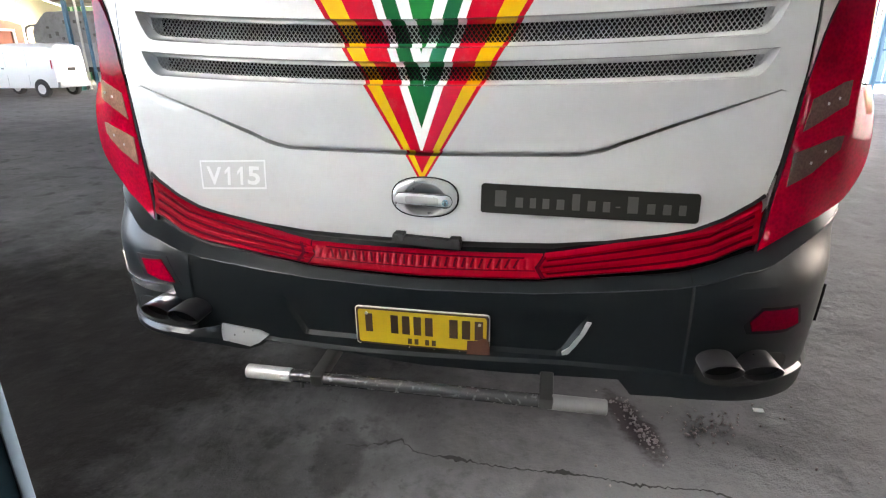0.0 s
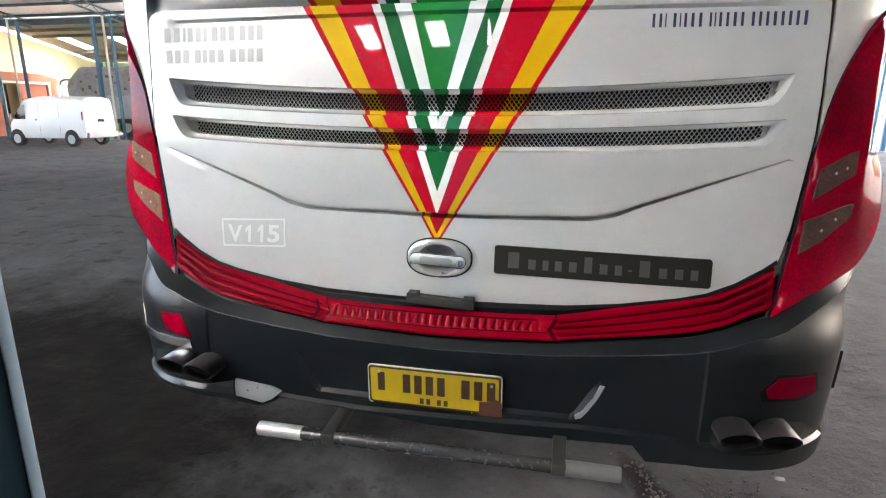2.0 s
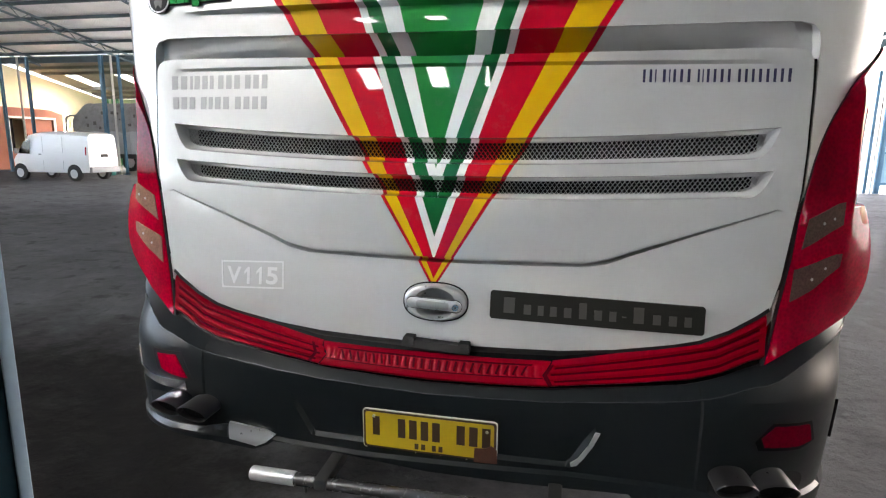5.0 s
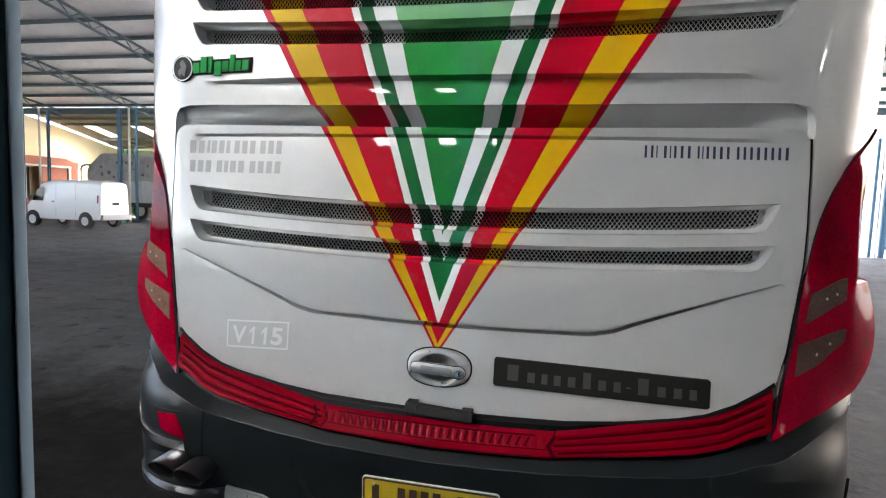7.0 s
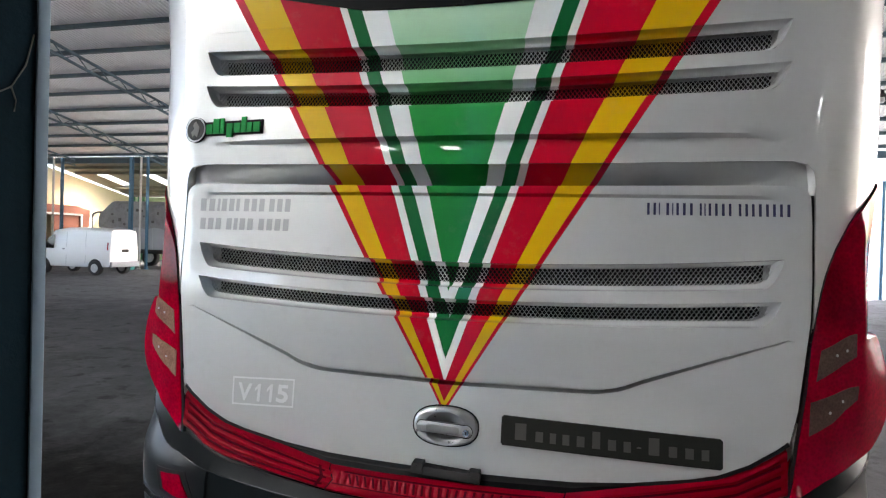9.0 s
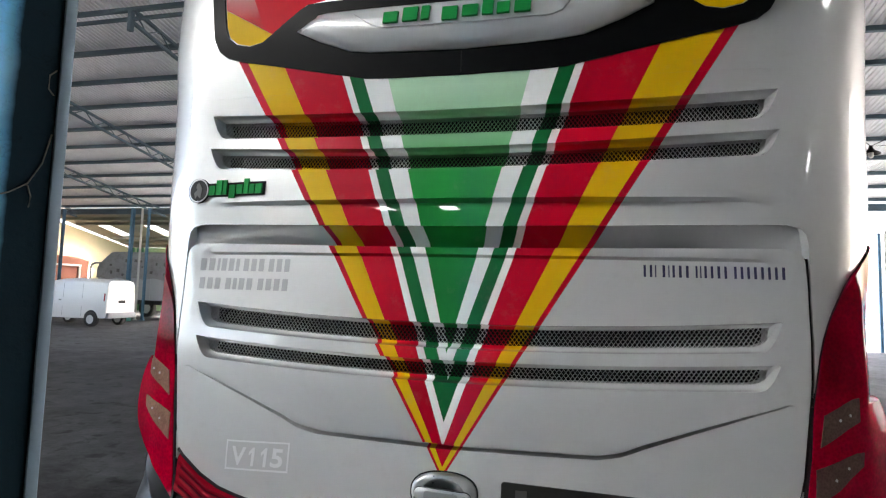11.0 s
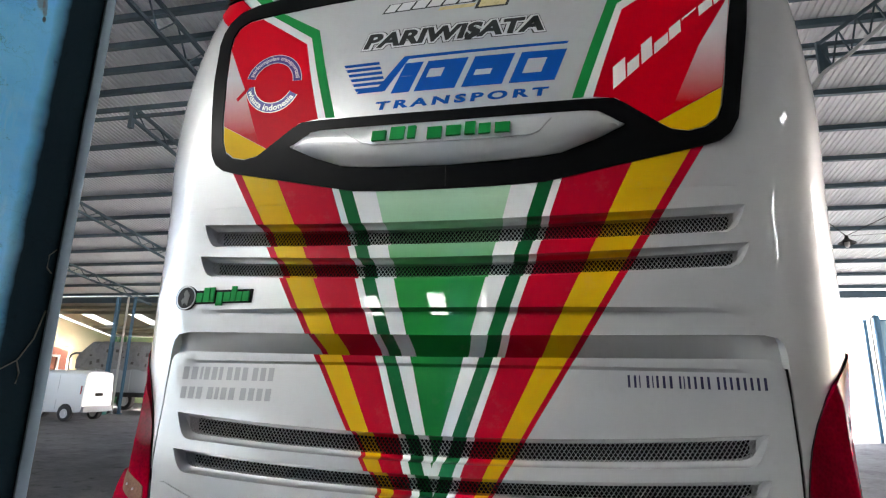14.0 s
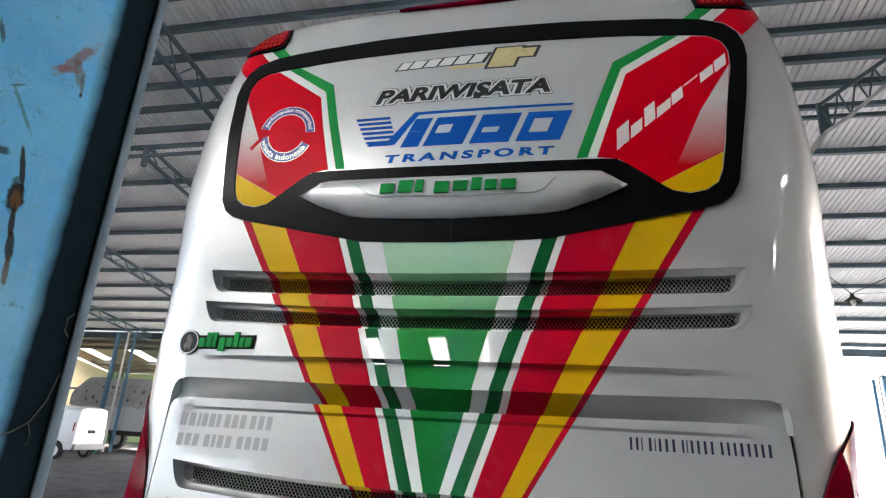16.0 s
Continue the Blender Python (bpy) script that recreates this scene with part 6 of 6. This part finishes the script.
box(bm, (KX - 0.12, 24.35, 0.96), (KX - 0.05, 26.0, 2.70))
part("shutter", bm, RED_WALL, kiosk)
bm = bmesh.new()
box(bm, (ANNEX_X + 0.01, 23.4, 0.96), (ANNEX_X + 0.05, 24.3, 2.70))
part("dark_back", bm, DARK_INSIDE, kiosk)
for x in (-29.2, -28.8, -28.45, -28.1, -25.6, -25.25, -24.85, -24.3):
    t = thing("green_post", (x, 30.7, 0), "thin green post before the pale green wall", "post", "green posts")
    bm = bmesh.new()
    bevelled(bm, box(bm, (x - 0.06, 30.64, 0), (x + 0.06, 30.76, annex_z(30.7) - 0.02)), 0.015)
    part("shaft", bm, GREEN_POST, t)
    bm = bmesh.new()
    box(bm, (x - 0.13, 30.57, 0), (x + 0.13, 30.83, 0.03))
    part("base_plate", bm, GREEN_POST, t)
# unseen low wall, added to block bright light from the west
bm = bmesh.new()
box(bm, (-33.3, BACK_Y, 0), (-33.0, 9.9, 2.3))
setting("wall_unseen_west", bm, PALE_WALL, "added unseen pale wall that blocks low light from the west", "wall")
bm = bmesh.new()
box(bm, (10, 60, 0), (70, 60.3, 3.0))
setting("wall_yard", bm, PALE_WALL, "sunlit pale yard wall", "wall")

# unseen dark rear and east walls, added to shape the light on the bus
GREY_WALL = surface("dark_unseen_wall_sheet", (0.06, 0.06, 0.058), 0.7, vary=0.3, large=0.5, dirt=(0.05, 0.045, 0.04), dirty=0.4)
bm = bmesh.new()
box(bm, (-22, BACK_Y - 0.2, 0), (X1, BACK_Y, roof_z(BACK_Y)))
setting("wall_unseen_south", bm, GREY_WALL, "added unseen grey rear wall that keeps light off the bus", "wall")
bm = bmesh.new()
OPEN_Y = 5.0
for y0, y1, z0 in ((BACK_Y, -16.0, 0.0), (-16.0, -14.5, 4.0), (-14.5, RIDGE_Y, 0.0), (RIDGE_Y, OPEN_Y, 0.0)):
    v = [bm.verts.new((x, y, z)) for x in (X1 - 0.02, X1 + 0.2) for y, z in ((y0, z0), (y1, z0), (y1, roof_z(y1)), (y0, roof_z(y0)))]
    for f in ((0, 3, 2, 1), (4, 5, 6, 7), (0, 1, 5, 4), (1, 2, 6, 5), (2, 3, 7, 6), (3, 0, 4, 7)):
        bm.faces.new([v[k] for k in f])
bmesh.ops.recalc_face_normals(bm, faces=bm.faces)
setting("wall_unseen_east", bm, GREY_WALL, "added unseen grey side wall whose open bay lets light in", "wall")
# unseen wall beside the column, added to shade the floor on the left
bm = bmesh.new()
box(bm, (-9.0, -1.98, 0), (-0.42, -1.80, 1.5))
setting("wall_floor_shade", bm, GREY_WALL, "added unseen wall that shades the floor beside the steel column", "wall")


# ---- parked vehicles and yard things ----
def wheel_mesh(c, r, w, axis="Y", n=28):
    bm = bmesh.new()
    prof = [(0.60, w * 0.5), (0.88, w * 0.52), (0.97, w * 0.44), (1.0, w * 0.3), (1.0, -w * 0.3), (0.97, -w * 0.44), (0.88, -w * 0.52), (0.60, -w * 0.5)]
    rings = []
    for f, d in prof:
        ring = []
        for k in range(n):
            a, b = r * f * math.cos(k * math.tau / n), r * f * math.sin(k * math.tau / n)
            ring.append(bm.verts.new((c[0] + a, c[1] + d, c[2] + b) if axis == "Y" else (c[0] + d, c[1] + a, c[2] + b)))
        rings.append(ring)
    for a, b in zip(rings, rings[1:]):
        for k in range(n):
            bm.faces.new((a[k], a[(k + 1) % n], b[(k + 1) % n], b[k]))
    return bm


def rim_mesh(c, r, w, axis="Y", n=28):
    bm = bmesh.new()
    rot = Matrix.Rotation(math.pi / 2, 4, "X" if axis == "Y" else "Y")
    bmesh.ops.create_cone(bm, cap_ends=True, segments=n, radius1=r * 0.62, radius2=r * 0.62, depth=w * 0.8, matrix=Matrix.Translation(c) @ rot)
    bmesh.ops.create_cone(bm, cap_ends=True, segments=n, radius1=r * 0.22, radius2=r * 0.22, depth=w * 0.95, matrix=Matrix.Translation(c) @ rot)
    return bm


def loft(bm, sections):
    """Joins equal rings of points into a skin, capped at both ends."""
    rings = [[bm.verts.new(p) for p in sec] for sec in sections]
    n = len(rings[0])
    for a, b in zip(rings, rings[1:]):
        for k in range(n):
            bm.faces.new((a[k], b[k], b[(k + 1) % n], a[(k + 1) % n]))
    bm.faces.new(rings[0])
    bm.faces.new(rings[-1][::-1])
    bmesh.ops.recalc_face_normals(bm, faces=bm.faces)


def parked_van(x, y, k=1.0):
    """A small white panel van that heads along -x; x, y: the middle of its rear axle."""
    van = thing("panel_van", (x - 1.2, y, 0), "small white panel van parked across the shed", "van")

    def at(a, b, c):
        return (x - a * k * 0.91, y + b * k * 0.90, c * k * 1.03)
    # sections along the length: forward distance, half width low and high, roof height, floor
    bm = bmesh.new()
    secs = []
    for a, w, wt, top, low, belt in ((-0.78, 0.78, 0.70, 1.72, 0.42, 0.95), (-0.74, 0.82, 0.74, 1.80, 0.36, 0.95), (-0.5, 0.83, 0.76, 1.86, 0.34, 0.95), (0.9, 0.83, 0.76, 1.88, 0.32, 0.95), (1.75, 0.83, 0.75, 1.85, 0.32, 0.95), (2.40, 0.83, 0.72, 1.76, 0.32, 0.95), (2.72, 0.82, 0.70, 1.44, 0.33, 0.95), (3.02, 0.80, 0.70, 1.12, 0.34, 0.92), (3.16, 0.77, 0.68, 0.94, 0.36, 0.80), (3.22, 0.72, 0.66, 0.74, 0.42, 0.62)):
        ring = []
        for sg in (1, -1):
            pts = [(low, w * 0.94), (low + 0.10, w), (belt, w), (top - 0.14, wt + 0.01), (top - 0.04, wt - 0.07), (top, wt - 0.22)]
            ring += [at(a, sg * h, z) for z, h in (pts if sg > 0 else pts[::-1])]
        secs.append(ring)
    loft(bm, secs)
    body = part("body", bm, WHITE_PAINT, van, "", 30)
    for name, quad, mat in (
        ("side_window", [at(2.22, -0.845, 1.02), at(2.90, -0.815, 1.02), at(2.56, -0.80, 1.46), at(2.22, -0.80, 1.56)], DARK_GLASS),
        ("sliding_door_line", [at(0.52, -0.842, 0.42), at(0.535, -0.842, 0.42), at(0.535, -0.80, 1.68), at(0.52, -0.80, 1.68)], GREY_PLASTIC),
        ("door_line", [at(1.55, -0.842, 0.42), at(1.565, -0.842, 0.42), at(1.565, -0.80, 1.68), at(1.55, -0.80, 1.68)], GREY_PLASTIC),
        ("door_handle", [at(1.62, -0.848, 0.98), at(1.76, -0.848, 0.98), at(1.76, -0.848, 1.03), at(1.62, -0.848, 1.03)], GREY_PLASTIC),
        ("tail_light", [at(-0.68, -0.835, 1.00), at(-0.62, -0.838, 1.00), at(-0.62, -0.82, 1.30), at(-0.68, -0.81, 1.30)], RED_LENS),
        ("number_plate", [at(-0.80, -0.20, 0.92), at(-0.80, 0.22, 0.92), at(-0.79, 0.22, 1.04), at(-0.79, -0.20, 1.04)], NAMEPLATE),
        ("rear_window", [at(-0.775, -0.58, 1.22), at(-0.775, 0.58, 1.22), at(-0.745, 0.55, 1.62), at(-0.745, -0.55, 1.62)], WHITE_PAINT)):
        bm = bmesh.new()
        f = bm.faces.new([bm.verts.new(p) for p in quad])
        bmesh.ops.solidify(bm, geom=[f], thickness=0.012)
        bmesh.ops.recalc_face_normals(bm, faces=bm.faces)
        part(name, bm, mat, body)
    bm = bmesh.new()
    v = box(bm, at(-0.88, -0.80, 0.34), at(-0.70, 0.80, 0.56))
    bevelled(bm, v, 0.04)
    part("rear_bumper", bm, GREY_PLASTIC, van)
    bm = bmesh.new()
    v = box(bm, at(2.78, -0.98, 1.02), at(2.90, -0.82, 1.22))
    bevelled(bm, v, 0.02)
    part("door_mirror", bm, GREY_PLASTIC, van)
    for a in (0.0, 2.80):
        for b in (-0.72, 0.72):
            wheel = part("wheel", wheel_mesh(at(a, b * 1.07, 0.29), 0.29 * k, 0.19), TYRE, van)
            part("rim", rim_mesh(at(a, b * 1.07, 0.29), 0.29 * k, 0.21), ZINC, wheel)
            bm = bmesh.new()
            bmesh.ops.create_cone(bm, cap_ends=True, segments=28, radius1=0.325 * k, radius2=0.325 * k, depth=0.03, matrix=Matrix.Translation(at(a, math.copysign(0.825, b), 0.33)) @ Matrix.Rotation(math.pi / 2, 4, "X"))
            part("wheel_arch", bm, TYRE, body)
    return van


parked_van(-18.35, 17.55)


def parked_truck(x, y):
    """A truck whose load is lashed down under a grey tarpaulin; x: its tail, y: its middle."""
    truck = thing("tarped_truck", (x - 3.0, y, 0), "truck with load under a patched grey tarpaulin", "truck")
    bm = bmesh.new()
    for dy in (-0.45, 0.45):
        bevelled(bm, box(bm, (x - 6.4, y + dy - 0.08, 0.72), (x - 0.1, y + dy + 0.08, 0.95)), 0.01)
    part("chassis", bm, STEEL_DARK, truck)
    bm = bmesh.new()
    bevelled(bm, box(bm, (x - 6.2, y - 1.2, 0.96), (x, y + 1.2, 2.12)), 0.02)
    bed = part("bed", bm, TRUCK_GREY, truck, "plain grey drop-side body")
    for k in range(7):
        bm = bmesh.new()
        bevelled(bm, box(bm, (x - 6.1 + 1.0 * k, y - 1.235, 0.98), (x - 6.03 + 1.0 * k, y - 1.2, 2.10)), 0.006)
        part("side_rib", bm, TRUCK_GREY, bed)
    bm = bmesh.new()
    nx, na = 60, 24
    rows = []
    for i in range(nx + 1):
        px = x - 6.25 + 6.3 * i / nx
        ring = []
        fall = min(1.0, 0.62 + 0.5 * i / 7, 0.8 + 0.2 * (nx - i) / 3)
        for j in range(na + 1):
            a = math.pi * j / na
            c, d = math.cos(a), math.sin(a)
            r = 1.0 + 0.035 * noise.noise(Vector((px * 1.1, c * 2, d * 2))) + 0.012 * noise.noise(Vector((px * 4.1, c * 6, d * 6)))
            hem = 0.10 * abs(math.sin(px * 2.9)) if j in (0, na) else 0.0
            ring.append(bm.verts.new((px, y + math.copysign(abs(c) ** 0.30, c) * 1.26 * r, 1.95 + hem + 1.45 * fall * max(0.0, d) ** 0.45 * r)))
        rows.append(ring)
    for a, b in zip(rows, rows[1:]):
        for j in range(na):
            bm.faces.new((a[j], b[j], b[j + 1], a[j + 1]))
    bm.faces.new(rows[0])
    bm.faces.new(rows[-1][::-1])
    bmesh.ops.recalc_face_normals(bm, faces=bm.faces)
    tarp = part("tarpaulin", bm, TARP, truck, "grey tarpaulin with dark eyelets and patches", 50)
    eye = random.Random(5)
    for k in range(26):
        px, pz = x - 5.4 + 5.2 * eye.random(), eye.uniform(2.15, 2.95)
        bm = bmesh.new()
        w, h = eye.uniform(0.04, 0.11), eye.uniform(0.03, 0.09)
        bevelled(bm, box(bm, (px - w, y - 1.315, pz - h), (px + w, y - 1.285, pz + h)), 0.012)
        part("patch", bm, TARP_DARK, tarp)
    bm = bmesh.new()
    tube(bm, [(x - 6.9, y - 1.0, 1.0), (x - 6.9, y - 1.0, 2.55), (x - 6.82, y - 1.0, 2.72), (x - 6.6, y - 1.0, 2.80), (x - 6.2, y - 1.0, 2.80)], 0.05, 10)
    part("hoop", bm, GREY_PLASTIC, truck, "bent pipe headboard hoop")
    for px in (x - 5.0, x - 1.1):
        for dy in (-1.0, 1.0):
            wheel = part("wheel", wheel_mesh((px, y + dy, 0.48), 0.48, 0.28), TYRE, truck)
            part("rim", rim_mesh((px, y + dy, 0.48), 0.50, 0.30), WHITE_PAINT, wheel, "white painted wheel disc")
    return truck


parked_truck(-17.2, 23.3)

# teal drum beside the post
drum = thing("oil_drum", (-20.55, 20.9, 0), "teal painted steel oil drum beside the post", "drum")
bm = bmesh.new()
tube(bm, [(-20.55, 20.9, z) for z in (0.0, 0.02, 0.29, 0.30, 0.31, 0.59, 0.60, 0.61, 0.88, 0.90)], [0.28, 0.29, 0.285, 0.30, 0.285, 0.285, 0.30, 0.285, 0.285, 0.28], 28)
part("shell", bm, TEAL, drum)


# pendant lamp under the roof
def pendant(x, y, z):
    lamp = thing("pendant_lamp", (x, y, z), "hanging enamel shade lamp with bare bulb", "lamp")
    for dx, dz in ((-1.45, None), (2.6, 1.35), (4.0, 0.22)):
        bm = bmesh.new()
        end = Vector((x + dx, y, roof_z(y) + 0.01 if dz is None else z + 0.3 + dz))
        mid = (Vector((x, y, z + 0.30)) + end) / 2 + Vector((0, 0, -0.04))
        tube(bm, [(x, y, z + 0.28), mid, end], 0.010 if dz != 0.22 else 0.005, 6)
        part("stay_wire", bm, BLACK_RUBBER, lamp)
    bm = bmesh.new()
    tube(bm, [(x, y, z + 0.30), (x, y, z + 0.22), (x, y, z + 0.18), (x, y, z + 0.10), (x, y, z + 0.08)], [0.035, 0.05, 0.08, 0.20, 0.21], 24, caps=False)
    part("shade", bm, STEEL_DARK, lamp)
    bm = bmesh.new()
    tube(bm, [(x, y, z + 0.18), (x, y, z + 0.10), (x, y, z + 0.02), (x, y, z - 0.02)], [0.04, 0.06, 0.06, 0.03], 16)
    part("bulb", bm, STICK_WHITE, lamp)


pendant(7.57, 14.0, 5.45)

# loose gravel in two thin drifts, and a few bits of litter
rng = random.Random(7)
bm = bmesh.new()
for k in range(260):
    u = rng.random()
    if k < 120:
        cx, cy = 0.75 + 0.13 * u + rng.gauss(0, 0.025), 0.58 - 0.33 * u + rng.gauss(0, 0.03)
    elif k < 205:
        cx, cy = 1.02 + 0.20 * u + rng.gauss(0, 0.035), 0.40 + 0.10 * u + rng.gauss(0, 0.06)
    else:
        cx, cy = rng.uniform(0.6, 1.7), rng.uniform(0.0, 0.8)
    r = rng.uniform(0.0025, 0.0075) * (1.5 if rng.random() < 0.12 else 1)
    m = Matrix.Translation((cx, cy, r * 0.5)) @ Euler([rng.uniform(0, 6) for _ in range(3)]).to_matrix().to_4x4() @ Matrix.Diagonal((r * rng.uniform(0.7, 1.3), r, r * 0.7, 1))
    bmesh.ops.create_icosphere(bm, subdivisions=1, radius=1.0, matrix=m)
tagged(part("gravel", bm, STONE, None, "", 10), "scatter of loose gravel on the concrete", "gravel", "", "stuff")
litter = part("paper_scrap", (lambda b: (bmesh.ops.create_grid(b, x_segments=3, y_segments=2, size=1.0, matrix=Matrix.Translation((1.37, 0.61, 0.008)) @ Matrix.Rotation(0.15, 4, "X") @ Matrix.Diagonal((0.022, 0.012, 1, 1))), bmesh.ops.solidify(b, geom=b.faces[:], thickness=0.003), b)[2])(bmesh.new()), STICK_WHITE, None)
tagged(litter, "scrap of white paper on the concrete floor", "litter")

# long ragged crack in the concrete
bm = bmesh.new()
rng = random.Random(3)
way = [(-0.39, 0.05), (-0.30, 0.066), (-0.17, 0.125), (-0.10, 0.062), (0.29, 0.035), (0.55, 0.05), (0.80, 0.03), (1.02, 0.048), (1.30, -0.02)]
left, right = [], []
for k in range(150):
    x = -0.39 + 1.69 * k / 149
    y = lerp(x, [q[0] for q in way], [q[1] for q in way]) + rng.gauss(0, 0.004)
    w = 0.0022 + 0.020 * max(0.0, noise.noise(Vector((x * 7, 0, 0)))) + 0.0012 * rng.random()
    left.append(bm.verts.new((x, y - w * rng.uniform(0.5, 1.5), 0.004)))
    right.append(bm.verts.new((x, y + w * rng.uniform(0.5, 1.5), 0.004)))
for k in range(149):
    bm.faces.new((left[k], left[k + 1], right[k + 1], right[k]))
tagged(part("floor_crack", bm, DARK_INSIDE, None), "long dark crack across the concrete floor", "crack", "", "structure")

# bring the place to its true size
for ob in list(scene.objects):
    if ob.parent is None and ob.type in {"MESH", "EMPTY"}:
        ob.matrix_basis = Matrix.Scale(SIZE, 4) @ ob.matrix_basis
